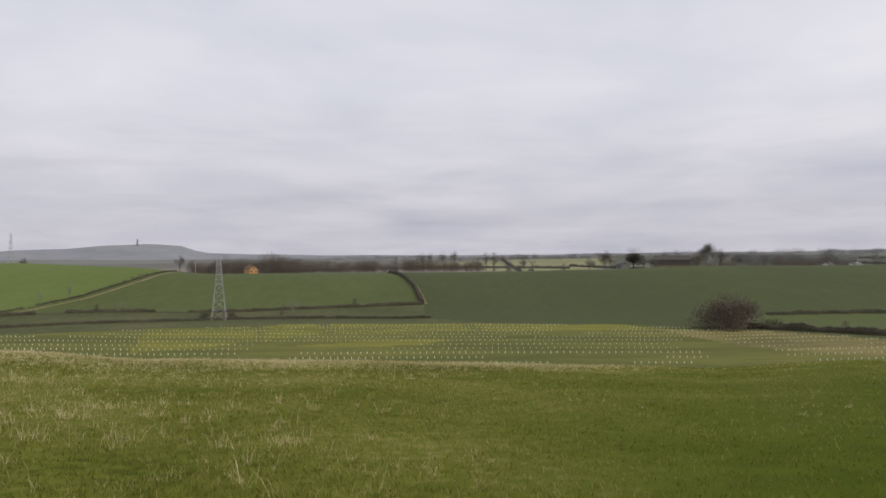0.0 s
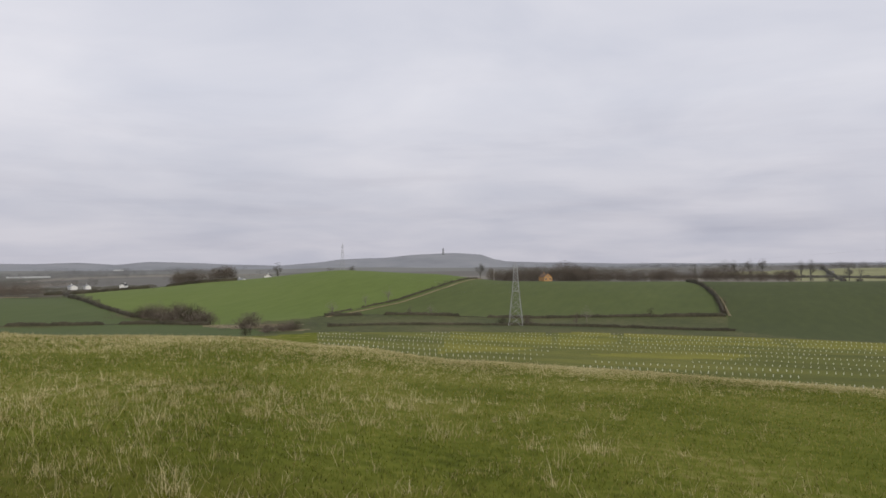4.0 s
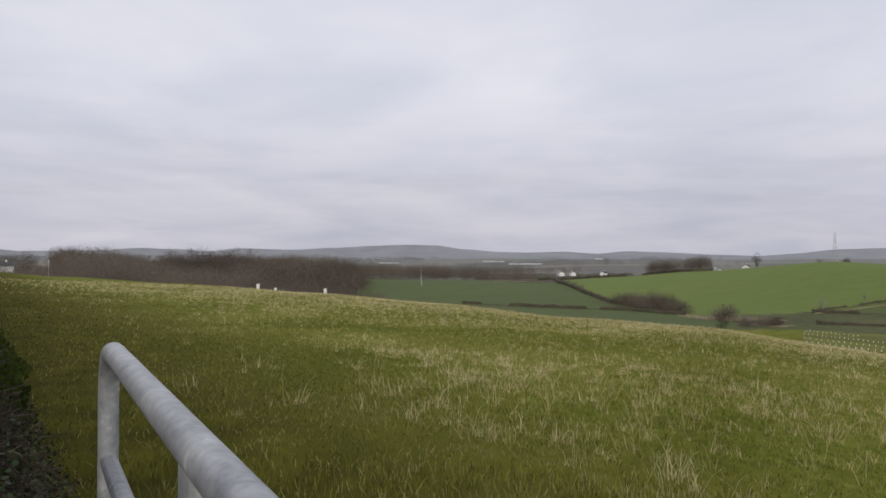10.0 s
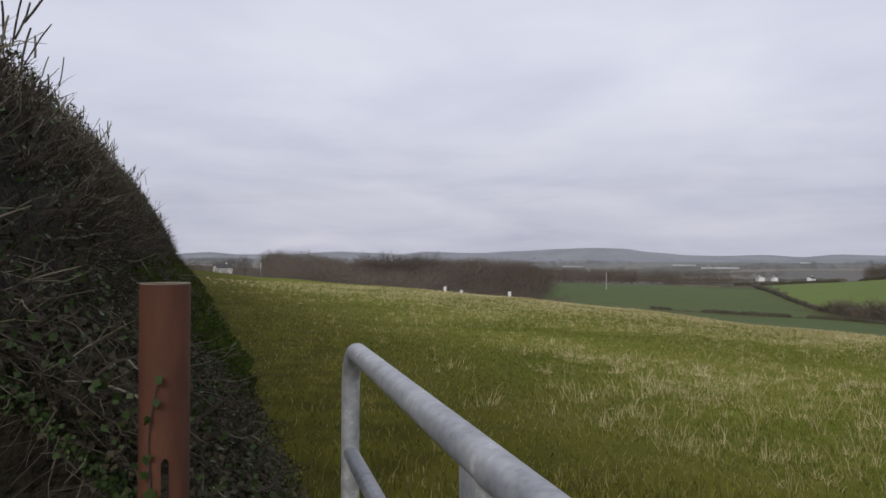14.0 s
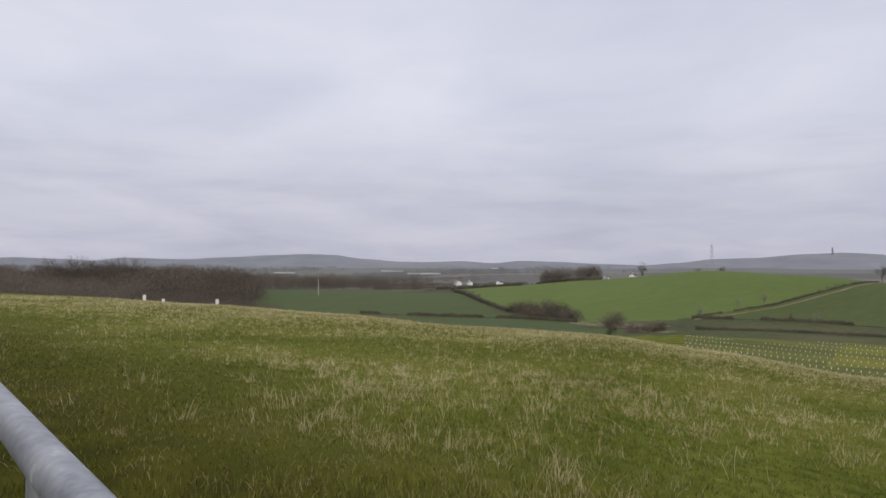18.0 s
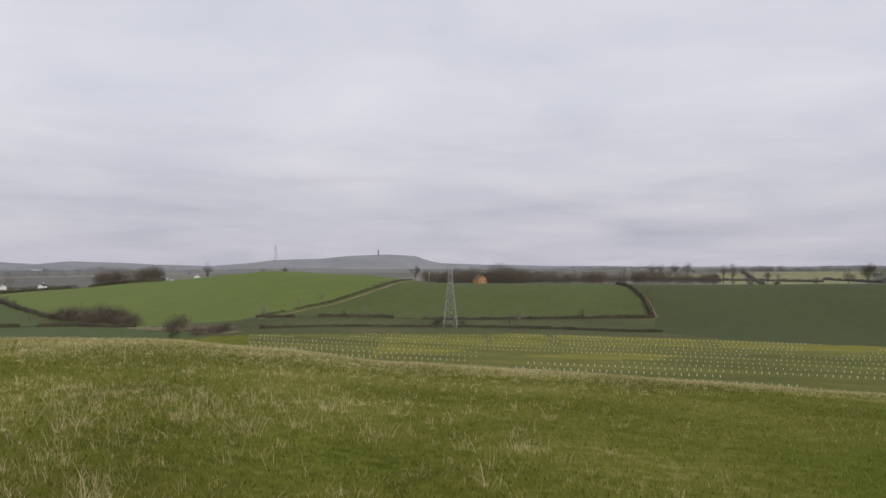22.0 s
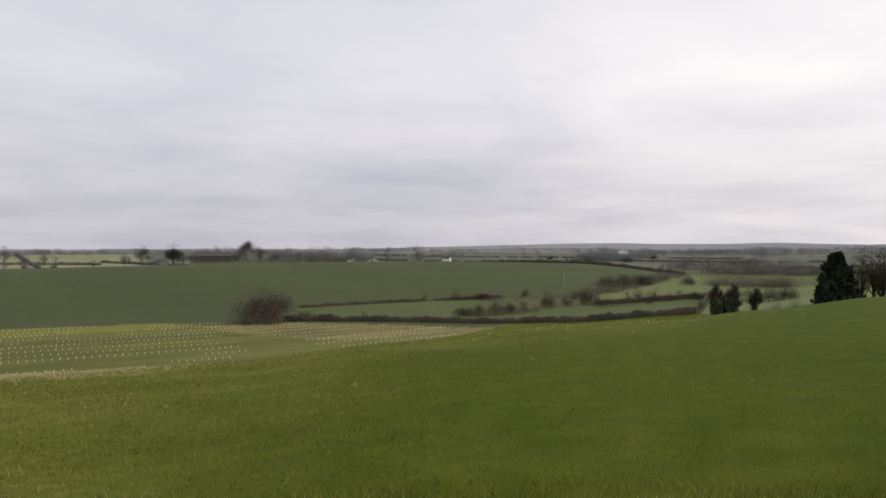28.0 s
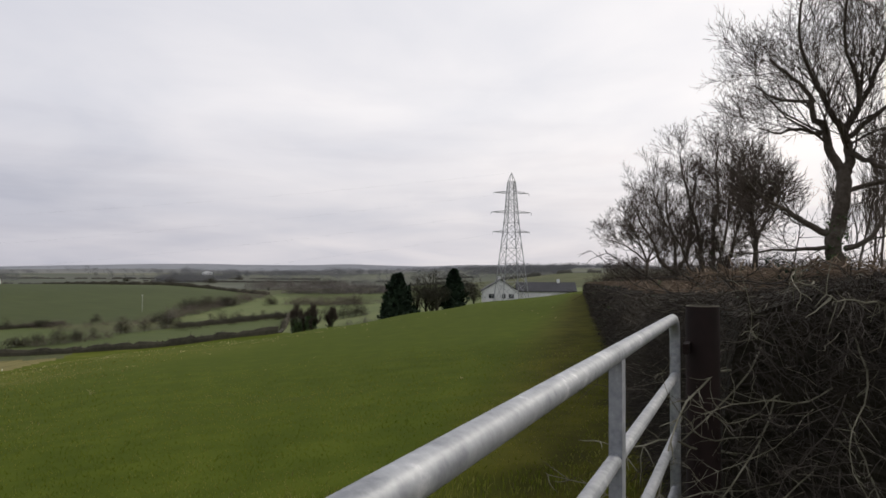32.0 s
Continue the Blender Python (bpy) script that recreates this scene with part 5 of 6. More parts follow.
def conifer(x, y, h, w, seed, label, group=""):
    rng = random.Random(seed)
    t = thing("conifer", x, y, land(x, y) - 0.2, label=label, category="tree", group=group)
    tr, fo = Build(), Build()
    tr.tube([(0, 0, 0), (0, 0, h * 0.9)], [h * 0.022, h * 0.004], 6)
    for _ in range(3200):
        z = rng.random() ** 0.9
        wide = w * 0.5 * (1.02 - z ** 3) * (0.85 + 0.5 * noise.noise((z * 6, seed * 1.7, 0))) + 0.15
        a = rng.uniform(0, 2 * math.pi)
        rr = wide * (0.45 + 0.55 * rng.random()) * (0.9 + 0.4 * noise.noise((math.cos(a) * 1.5, math.sin(a) * 1.5, z * 5 + seed)))
        p = Vector((math.cos(a) * rr, math.sin(a) * rr, h * (0.03 + 0.95 * z)))
        out = Vector((math.cos(a), math.sin(a), rng.uniform(-0.3, 0.8)))
        fo.leaf(p, out + Vector((rng.uniform(-1, 1), rng.uniform(-1, 1), rng.uniform(-1, 1))) * 0.6, Vector((rng.uniform(-1, 1), rng.uniform(-1, 1), rng.uniform(-0.2, 1))), h * rng.uniform(0.06, 0.12))
    part("trunk", tr, BARK, t)
    part("foliage", fo, EVERGREEN, t, "dense dark evergreen foliage")
    return t


conifer(*place(64.05, 150), 11.6, 8.2, 31, "tall dark conifer beside the house", "garden conifers")
conifer(*place(68.5, 158), 10.6, 5.2, 32, "narrow dark conifer beside the house", "garden conifers")
for i, (hd, d, h, w) in enumerate([(65.6, 152, 11.2, 6.0), (66.3, 156, 11.6, 6.5), (67.2, 154, 11.2, 6.0), (69.3, 160, 9.0, 6.0), (66.8, 160, 12.0, 5.6), (67.9, 162, 10.0, 6), (70.1, 166, 7.6, 6)]):
    crown_tree(*place(hd, d), w, h, 40 + i, "overgrown bare tree in the garden screen", GARDEN_TWIG, 0.3, 14, 170, 0.8, name="garden_tree", group="garden screen")
for i, (hd, d, h, r) in enumerate([(56.2, 165, 10.0, 0.25), (57.3, 163, 9.6, 0.28), (58.8, 168, 8.6, 0.16), (56.8, 167, 8.0, 0.2)]):
    bare_tree(*place(hd, d), h, r, 60 + i, "ivy-clad bare tree below the brow", 4, (0.02 * i, 0), 0.7, 0.2, 1500 if i != 2 else 300, group="ivied trees", clear=0.7, thin=0.02, reach=0.55, first=0.4, ivy_girth=3.6 if i != 2 else 2, ivy_leaf=3.4)
for i, (hd, d, w, h) in enumerate([(60.4, 175, 5.0, 5.4), (61.6, 172, 5.2, 5.4), (62.6, 176, 4.0, 4.8), (59.7, 182, 4, 4.2)]):
    shrub(*place(hd, d), w, h, 80 + i, "bare grey-brown thorn bush below the brow", FAR_TWIG, 60, group="thorn bushes")
shrub(*place(92.3, 24), 2.6, 2.15, 95, "dark gorse bush behind the trimmed hedge", EVERGREEN, 170, thick=0.45)
for i, (hd, d, w, h) in enumerate([(81.2, 80, 7, 3.0), (83.0, 76, 7, 3.2), (84.8, 72, 7, 3.4), (86.6, 64, 7, 3.2), (88.6, 58, 7, 3.2), (90.6, 52, 6, 2.8), (94.0, 46, 7, 2.6), (97.5, 44, 8, 2.8)]):
    shrub(*place(hd, d), w, h, 100 + i, "low bare thicket under the roadside trees", TWIG, 150, group="roadside thickets", thick=0.5)
# the lone thorn clump at the corner of the planted field
crown_tree(*place(21.6, 292), 27, 13.5, 110, "broad bare grey-brown thorn clump at the field corner", GORSE_TWIG, 0.0, 40, 380, 0.42, name="thorn_clump")
bare_tree(*place(21.2, 290), 13.5, 0.4, 111, "spreading bare tree in the field corner clump", 4, (-0.08, 0), 1.15, 0.06, group="field corner clump", clear=0.2, thin=0.03, reach=0.95, wood=GORSE_TWIG)
bare_tree(*place(22.2, 291), 15.0, 0.45, 112, "spreading bare tree in the field corner clump", 4, (0.06, 0), 1.15, 0.06, group="field corner clump", clear=0.2, thin=0.03, reach=0.95, wood=GORSE_TWIG)
# ---- the valley: pylons, wires, planted trees, hedges, bushes ----
def pylon(heading, d, height, turn, base_w, arms, thick, label):
    x, y, z = at(heading, d)
    t = thing("pylon", x, y, z - 0.3, turn, label, "pylon", "pylons of the power line")

    def wide(s):
        k = base_w / 8.9
        return k * float(np.interp(s, (0, 0.54, 0.69, 0.84, 0.93, 1.0), (8.9, 4.3, 3.3, 2.6, 1.9, 0.3)))
    for sx in (-1, 1):
        for sy in (-1, 1):
            b = Build()
            b.tube([(sx * wide(s) / 2, sy * wide(s) / 2, s * height) for s in (0, 0.27, 0.54, 0.69, 0.84, 0.93)], thick, 4)
            part("leg", b, PYLON_STEEL, t)
    cuts = [0, 0.16, 0.30, 0.42, 0.54, 0.615, 0.69, 0.74, 0.79, 0.84, 0.885, 0.93]
    for s0, s1 in zip(cuts, cuts[1:]):
        for k in range(4):
            c = [(-1, -1), (1, -1), (1, 1), (-1, 1)]
            (ax, ay), (bx, by) = c[k], c[(k + 1) % 4]
            w0, w1 = wide(s0) / 2, wide(s1) / 2
            for p, q, r in (((ax * w0, ay * w0, s0), (bx * w1, by * w1, s1), 0.6), ((bx * w0, by * w0, s0), (ax * w1, ay * w1, s1), 0.6), ((ax * w1, ay * w1, s1), (bx * w1, by * w1, s1), 0.5)):
                b = Build()
                b.tube([(p[0], p[1], p[2] * height), (q[0], q[1], q[2] * height)], thick * r, 3, False)
                part("brace", b, PYLON_STEEL, t)
    b = Build()
    for sx in (-1, 1):
        for sy in (-1, 1):
            b.tube([(sx * wide(0.93) / 2, sy * wide(0.93) / 2, 0.93 * height), (0, 0, height)], thick * 0.7, 4)
    part("peak", b, PYLON_STEEL, t)
    tips = []
    for s, half in arms:
        for sgn in (-1, 1):
            b = Build()
            w = wide(s) / 2
            tip = (sgn * half, 0, s * height + 0.1)
            for sy in (-1, 1):
                b.tube([(sgn * w, sy * w, s * height), tip], thick * 0.6, 4)
                b.tube([(sgn * w, sy * w, s * height + height * 0.016), tip], thick * 0.5, 4)
            part("crossarm", b, PYLON_STEEL, t)
            i = Build()
            i.tube([tip, (tip[0], 0, tip[2] - 0.6)], 0.03, 6)
            part("insulator", i, GLASS_DARK, t, "string of dark insulators")
            tips.append(t.matrix_basis @ Vector((tip[0], 0, tip[2] - 0.6)))
    tips.append(t.matrix_basis @ Vector((0, 0, height)))
    return tips


ARMS = [(0.84, 4.3), (0.69, 4.9), (0.54, 4.5)]
tips_c = pylon(73.05, 165, 29.8, -52, 6.3, ARMS, 0.095, "tall grey lattice steel pylon with three pairs of crossarms")
tips_a = pylon(-17.3, 324, 28.6, 102, 6.2, ARMS, 0.10, "grey lattice steel pylon standing in the valley hedge")
tips_b = pylon(-31.0, 640, 27.5, 120, 5.0, ARMS, 0.085, "grey lattice pylon on the far hill")


def wire(a, b, sag):
    w = Build()
    n = 26
    w.tube([a.lerp(b, k / n) - Vector((0, 0, sag * 4 * (k / n) * (1 - k / n))) for k in range(n + 1)], 0.0045, 3)
    solo("power_line", w, WIRE, "thin sagging overhead power cable", "cable", "overhead cables")


for a, b in list(zip(tips_c, tips_a))[::2]:
    wire(a, b, 9)
for a, b in zip(tips_a, tips_b):
    wire(a, b, 9)


def pole(heading, d, h, label, r=0.16):
    x, y, z = at(heading, d)
    t = thing("pole", x, y, z - 0.3, label=label, category="pole")
    b = Build()
    b.tube([(0, 0, 0), (0, 0, h)], [r, r * 0.7], 8)
    part("shaft", b, POLE_GREY, t)
    c = Build()
    c.box((-0.7, -0.06, h - 0.6), (0.7, 0.06, h - 0.45))
    part("crosspiece", c, POLE_GREY, t)


pole(-61.3, 460, 10.5, "pale wooden pole at the edge of the crop field")
pole(-88.3, 330, 10, "pale wooden pole beside the wood")
pole(-19.0, 600, 10, "pale wooden pole near the farm")
pole(45.0, 420, 9, "pale wooden pole in the valley field", 0.08)


def shelters():
    """Rows of white tree shelters, with gaps, on the planted field."""
    rng = random.Random(8)
    poly = polar([f for f in FIELDS if f[0] is PLANTED][0][1])
    spots = []
    y = 183.0
    row = 0
    while y < 292:
        x = -170.0 + rng.uniform(0, 2)
        while x < 180:
            px, py = x + rng.uniform(-0.12, 0.12), y + 0.03 * x + rng.uniform(-0.15, 0.15) + 0.6 * noise.noise((x * 0.012, row, 0.5))
            gap = noise.noise((px * 0.03, py * 0.03, 2.0)) > 0.36 or noise.noise((px * 0.014, row * 3.3, 5.0)) > (0.26 if py < 225 else 0.42)
            if inside(px, py, poly) and not gap:
                spots.append((px, py))
            x += 1.85 if y < 230 else 1.5
        y += 10.2
        row += 1
    n = 7
    b = Build()
    b.tube([(0, 0, 0), (0, 0, 0.58)], [0.085, 0.095], n, False)
    b.tube([(0.10, 0, 0), (0.10, 0, 0.6)], 0.02, 4)
    me = b.mesh("tree_shelter", TUBE)
    spots.sort(key=lambda s: s[1])
    for px, py in spots[:290]:
        ob = new("tree_shelter", me)
        ob.matrix_basis = pose(px, py, land(px, py) - 0.02, rng.uniform(-5, 5), rng.uniform(-5, 5), rng.uniform(0, 360))
        tagged(ob, "white plastic tree shelter in a planted row", "tree shelter", "tree shelters in rows")
    rest = Build()
    for px, py in spots[290:]:
        z = land(px, py)
        rest.tube([(px, py, z), (px + rng.uniform(-0.1, 0.1), py, z + rng.uniform(0.36, 0.48))], 0.075, 5, False)
    solo("tree_shelter_rows", rest, TUBE, "hundreds of white tree shelters in rows on grass", "tree shelters", kind="stuff")


shelters()


def far_hedge(rows, h, w, seed, label, gaps=0.0, mat=None):
    """A field hedge along headings and distances: a lumpy bank of twigs with an uneven top."""
    rng = random.Random(seed)
    pts = [Vector((*place(a, d), 0)) for a, d in rows]
    t = thing("field_hedge", pts[0].x, pts[0].y, 0, label=label, category="hedge", group="field hedges")
    b, tw = Build(), Build()
    s_all = 0.0
    for p, q in zip(pts, pts[1:]):
        ln = (q - p).length
        n = max(2, int(ln / 1.6))
        u = (q - p).normalized()
        side = Vector((-u.y, u.x, 0))
        ring = []
        for k in range(n + 1):
            c = p.lerp(q, k / n)
            s_all += ln / n
            hh = h * (0.78 + 0.35 * noise.noise((c.x * 0.16, c.y * 0.16, seed)) + 0.22 * noise.noise((c.x * 0.6, c.y * 0.6, seed)))
            if gaps and noise.noise((c.x * 0.045, c.y * 0.045, seed + 4)) > 0.5 - gaps:
                hh *= 0.16
            ww = w * (0.9 + 0.3 * noise.noise((c.x * 0.3, c.y * 0.3, seed + 2)))
            z = land(c.x, c.y)
            ring.append([c + side * o * ww - pts[0] * 1.0 + Vector((0, 0, z + zz * hh - 0.1)) for o, zz in ((-0.5, 0), (-0.45, 0.55), (-0.2, 0.95), (0.2, 0.97), (0.45, 0.55), (0.5, 0))])
            for _ in range(int(8 + 10 * min(1, hh / 2))):
                o = rng.uniform(-0.5, 0.5) * ww
                zz = rng.uniform(0.25, 0.95) * hh
                a = c + side * o + u * rng.uniform(-0.8, 0.8) - pts[0] + Vector((0, 0, z + zz))
                tw.sliver(a, a + Vector((rng.uniform(-0.5, 0.5), rng.uniform(-0.5, 0.5), rng.uniform(0.1, 0.7))) * (0.4 + 0.35 * hh), 0.09)
        verts = [v for r in ring for v in r]
        b.add(verts, [(i * 6 + k, i * 6 + k + 1, (i + 1) * 6 + k + 1, (i + 1) * 6 + k) for i in range(n) for k in range(5)] + [tuple(range(6)), tuple(reversed(range(n * 6, n * 6 + 6)))])
    part("bank", b, mat or FAR_HEDGE, t)
    part("twig_mass", tw, mat or FAR_HEDGE, t)
    return t


def verge(rows, w, label):
    """A narrow strip of bleached grass along a hedge foot."""
    pts = [Vector((*place(a, d), 0)) for a, d in rows]
    b, ring = Build(), []
    for p, q in zip(pts, pts[1:]):
        n = max(2, int((q - p).length / 3))
        side = Vector((p.y - q.y, q.x - p.x, 0)).normalized()
        for k in range(n):
            c = p.lerp(q, k / n)
            ww = w * (0.5 + 0.35 * noise.noise((c.x * 0.12, c.y * 0.12, 3.0)))
            for o in (-ww, 0, ww):
                e = c + side * o
                ring.append(Vector((e.x, e.y, land(e.x, e.y) + (0.42 if o == 0 else 0.05))))
    n = len(ring) // 3
    b.add(ring, [(i * 3 + k, i * 3 + k + 1, i * 3 + k + 4, i * 3 + k + 3) for i in range(n - 1) for k in (0, 1)])
    solo("verge", b, TAN_VERGE, label, "verge", "hedge verges", "structure")


verge([(-32.3, 355), (-26.6, 401), (-22.6, 465), (-19.9, 540)], 1.4, "bleached tan grass strip below a climbing hedge")
verge([(-1.35, 369), (-1.9, 430), (-2.7, 490)], 1.2, "bleached tan grass strip beside a climbing hedge")
far_hedge([(-33, 359), (-25, 361), (-20.4, 360), (-12, 364), (-1.65, 369)], 2.0, 1.8, 1, "gappy dark hedge along the foot of the crop fields", 0.46)
far_hedge([(-32.2, 314), (-24, 318), (-16.7, 324), (-8, 320), (-1, 317)], 1.5, 1.3, 2, "low dark hedge with a ditch across the valley", 0.05)
far_hedge([(-1.7, 372), (-2.3, 440), (-3.2, 500), (-4.3, 556)], 2.6, 2.2, 3, "dark hedge climbing between two crop fields", 0.0)
far_hedge([(-32.4, 364), (-26.8, 409), (-23, 470), (-20.3, 540)], 1.1, 1.0, 4, "low brown hedge climbing the hill", 0.12)
far_hedge([(-58, 373), (-52, 362), (-45, 352), (-41, 337)], 2.0, 2.0, 5, "low dark hedge below the bluish crop field", 0.16)
far_hedge([(-46.4, 385), (-48.5, 431), (-50.5, 508)], 2.4, 2.4, 6, "dark hedge beside the bluish crop field", 0.05)
far_hedge([(23, 296), (30, 282), (36, 272), (40.6, 262), (47, 256), (54.8, 252)], 3.0, 2.6, 7, "thick dark hedge bounding the planted field", 0.03)
far_hedge([(55, 251), (55.4, 290), (55.6, 327)], 2.6, 2.4, 12, "dark hedge running down the valley side", 0.15)
far_hedge([(24.2, 348), (30, 364), (34.8, 378), (40, 384)], 2.0, 2.0, 8, "thin hedge across the far valley side", 0.1)
far_hedge([(47.5, 330), (51, 330), (55.5, 328)], 2.8, 2.4, 9, "dark hedge in the valley bottom", 0.1)
far_hedge([(38.6, 690), (44, 640), (49.8, 600), (54, 548)], 3.2, 3.0, 10, "dark hedge along the crest of the crop field", 0.05)
far_hedge([(-52, 640), (-47, 600), (-42, 570), (-39, 566)], 3.0, 3.0, 11, "dark hedge running up to the hilltop farm", 0.08)
for i, row in enumerate([[(10, 900), (16, 820), (22, 800)], [(22, 860), (28, 850), (36, 930), (44, 960)], [(24, 1100), (34, 1080), (46, 1050)], [(54, 640), (58, 700), (64, 690)], [(56, 820), (62, 760), (68, 700)],
                         [(60, 560), (66, 520), (72, 500)], [(45, 1250), (56, 1200), (70, 1150)], [(-57, 700), (-50, 720), (-44, 690)], [(-60, 900), (-50, 860), (-42, 900)], [(-14, 860), (-6, 880), (2, 860), (10, 840)],
                         [(30, 1350), (44, 1400), (58, 1350)], [(72, 620), (76, 600), (80, 620)], [(50, 740), (56, 900), (62, 1000)], [(6.1, 740), (5.4, 900), (4.7, 1180)]]):
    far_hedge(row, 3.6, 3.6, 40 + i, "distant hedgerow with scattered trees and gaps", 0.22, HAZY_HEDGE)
# scrub of the valley sides
def scrub(rows, count, h, seed, label, mat):
    rng = random.Random(seed)
    pts = [Vector((*place(a, q), 0)) for a, q in rows]
    b = Build()
    for _ in range(count):
        k = rng.uniform(0, len(pts) - 1.001)
        c = pts[int(k)].lerp(pts[int(k) + 1], k - int(k)) + Vector((rng.gauss(0, 3), rng.gauss(0, 5), 0))
        hh, z = h * rng.uniform(0.4, 1.1), land(c.x, c.y)
        for _ in range(80):
            a, s = rng.uniform(0, 2 * math.pi), math.sqrt(rng.random())
            p = Vector((c.x + math.cos(a) * s * hh * 0.6, c.y + math.sin(a) * s * hh * 0.6, z + hh * 0.85 * rng.random() * math.sqrt(1.02 - s * s)))
            b.sliver(p, p + Vector((rng.uniform(-1, 1), rng.uniform(-1, 1), rng.uniform(0, 1))) * hh * 0.28, hh * 0.009)
    solo("scrub", b, mat, label, "scrub", kind="stuff")


scrub([(37, 384), (40, 372), (44, 362), (47, 372)], 90, 4.5, 61, "line of bare brown scrub along the valley field", GORSE_TWIG)
scrub([(46.5, 372), (49.5, 420), (51.5, 455), (53.5, 520)], 120, 7, 62, "bare brown thicket along the foot of the crop field", GORSE_TWIG)
scrub([(47, 318), (51, 322), (55, 322), (58, 320)], 90, 4.5, 63, "bushy overgrown hedge in the valley bottom", FAR_HEDGE)
scrub([(56, 420), (59, 400), (62, 380)], 110, 7, 64, "grey bare thicket in the side valley", GORSE_TWIG)
scrub([(55.5, 560), (58, 540), (61, 520), (64, 500)], 160, 10, 65, "grey bare copse in the side valley", FAR_TWIG)
scrub([(-46, 384), (-44, 372), (-42.5, 358), (-41, 345)], 120, 7.5, 66, "brown bare thicket at the foot of the hill", GORSE_TWIG)
scrub([(-39, 318), (-37.6, 312), (-36, 304), (-34.3, 306)], 50, 4, 67, "brown scrub and brambles on the valley floor", GORSE_TWIG)
scrub([(38, 296), (40, 300), (42.5, 306)], 40, 4.5, 68, "brown bushes behind the thick hedge", GORSE_TWIG)
# bushes and small trees of the valley
BUSHES = [(-45.6, 384, 12, 5), (-44.6, 375, 12, 7), (-43.3, 368, 14, 8.5), (-42.2, 358, 12, 8), (-41.3, 345, 10, 6), (-38.2, 318, 13, 7), (-38.4, 284, 5, 5.5), (-36.6, 296, 8, 3.6), (-35.4, 302, 9, 4.2),
          (-34.6, 306, 7, 3.4), (-31.9, 362, 3, 4), (-25.7, 360, 3.0, 5), (-18.3, 326, 6, 4), (-16.3, 328, 6, 3.6), (-12.6, 330, 3.4, 6), (-7.0, 366, 5, 5), (-1.75, 374, 5, 9),
          (22.2, 298, 10, 6), (24.6, 296, 9, 4.2), (29.2, 290, 4, 4), (38.2, 300, 8, 4.8), (39.6, 300, 8, 5.6), (40.8, 304, 7, 5), (41.9, 308, 5, 4.6), (43.6, 318, 6, 6.8), (45.2, 322, 6, 4.6), (46.6, 330, 9, 8),
          (47.6, 330, 5, 4), (49.8, 332, 5, 5), (50.6, 334, 6, 6.4), (51.9, 336, 5, 5.6), (53.6, 336, 4, 4), (36.4, 380, 6, 6), (34.0, 376, 4, 4), (48.4, 420, 16, 7), (49.6, 436, 14, 7), (50.8, 452, 12, 6)]
BUSHES += [(37.0, 302, 10, 4), (38.7, 379, 11, 3.6), (41.0, 304, 5, 4), (42.0, 381, 6, 4.2), (43.9, 319, 7, 6), (45.9, 357, 5.6, 4.5), (47.0, 349, 6.6, 5.5), (51.1, 447, 16, 5.6), (51.5, 318, 5.5, 5), (52.9, 323, 4.6, 4.1), (54.8, 318, 7.5, 3.6),
           (58.7, 283, 9, 6), (60.8, 289, 10, 7.3), (59.8, 286, 8, 5.5), (54.2, 433, 10, 5), (49.7, 1188, 24, 9), (51.8, 1307, 16, 10), (54.2, 1119, 21, 8), (57.5, 984, 40, 15), (58.6, 990, 36, 13), (46.8, 1183, 18, 8), (43.9, 1236, 14, 8)]
for i, (hd, d, w, h) in enumerate(BUSHES):
    crown_tree(*place(hd, d), w, h, 200 + i, "bare brown winter bush in the valley" if h < 7 else "tall bare winter thicket in the valley", GORSE_TWIG if i % 3 and hd < 30 else FAR_HEDGE if i % 2 else GARDEN_TWIG, 0.0, int(5 + min(w, 16)), 170, 0.6, name="shrub", group="valley bushes")
for i, (hd, d, h) in enumerate([(-27.4, 405, 9), (-29.2, 395, 6.5), (-31.8, 364, 8), (-11.8, 345, 8), (46.8, 335, 9), (54.0, 520, 9), (-24.0, 362, 6)]):
    crown_tree(*place(hd, d), h * 0.9, h, 300 + i, "thin pale bare tree in the valley", PALE_HILL_TWIG, 0.3, 7, 90, 0.42, group="valley trees")
# ---- far woods, skyline trees, farms and the distance ----
def cloud(name, p, d, w, mat):
    """A mesh of many thin twigs: one narrow triangle from each foot p along d, of width w."""
    r = np.random.RandomState(len(p) % 9973)
    side = np.cross(d, r.normal(0, 1, d.shape))
    side *= (w / np.maximum(1e-9, np.linalg.norm(side, axis=1)))[:, None]
    verts = np.stack([p - side, p + side, p + d], 1).reshape(-1, 3)
    n = len(p)
    me = bpy.data.meshes.new(name)
    me.vertices.add(3 * n)
    me.vertices.foreach_set("co", verts.astype(np.float32).ravel())
    me.loops.add(3 * n)
    me.loops.foreach_set("vertex_index", np.arange(3 * n, dtype=np.int32))
    me.polygons.add(n)
    me.polygons.foreach_set("loop_start", np.arange(0, 3 * n, 3, dtype=np.int32))
    me.update(calc_edges=True)
    me.materials.append(mat)
    return me


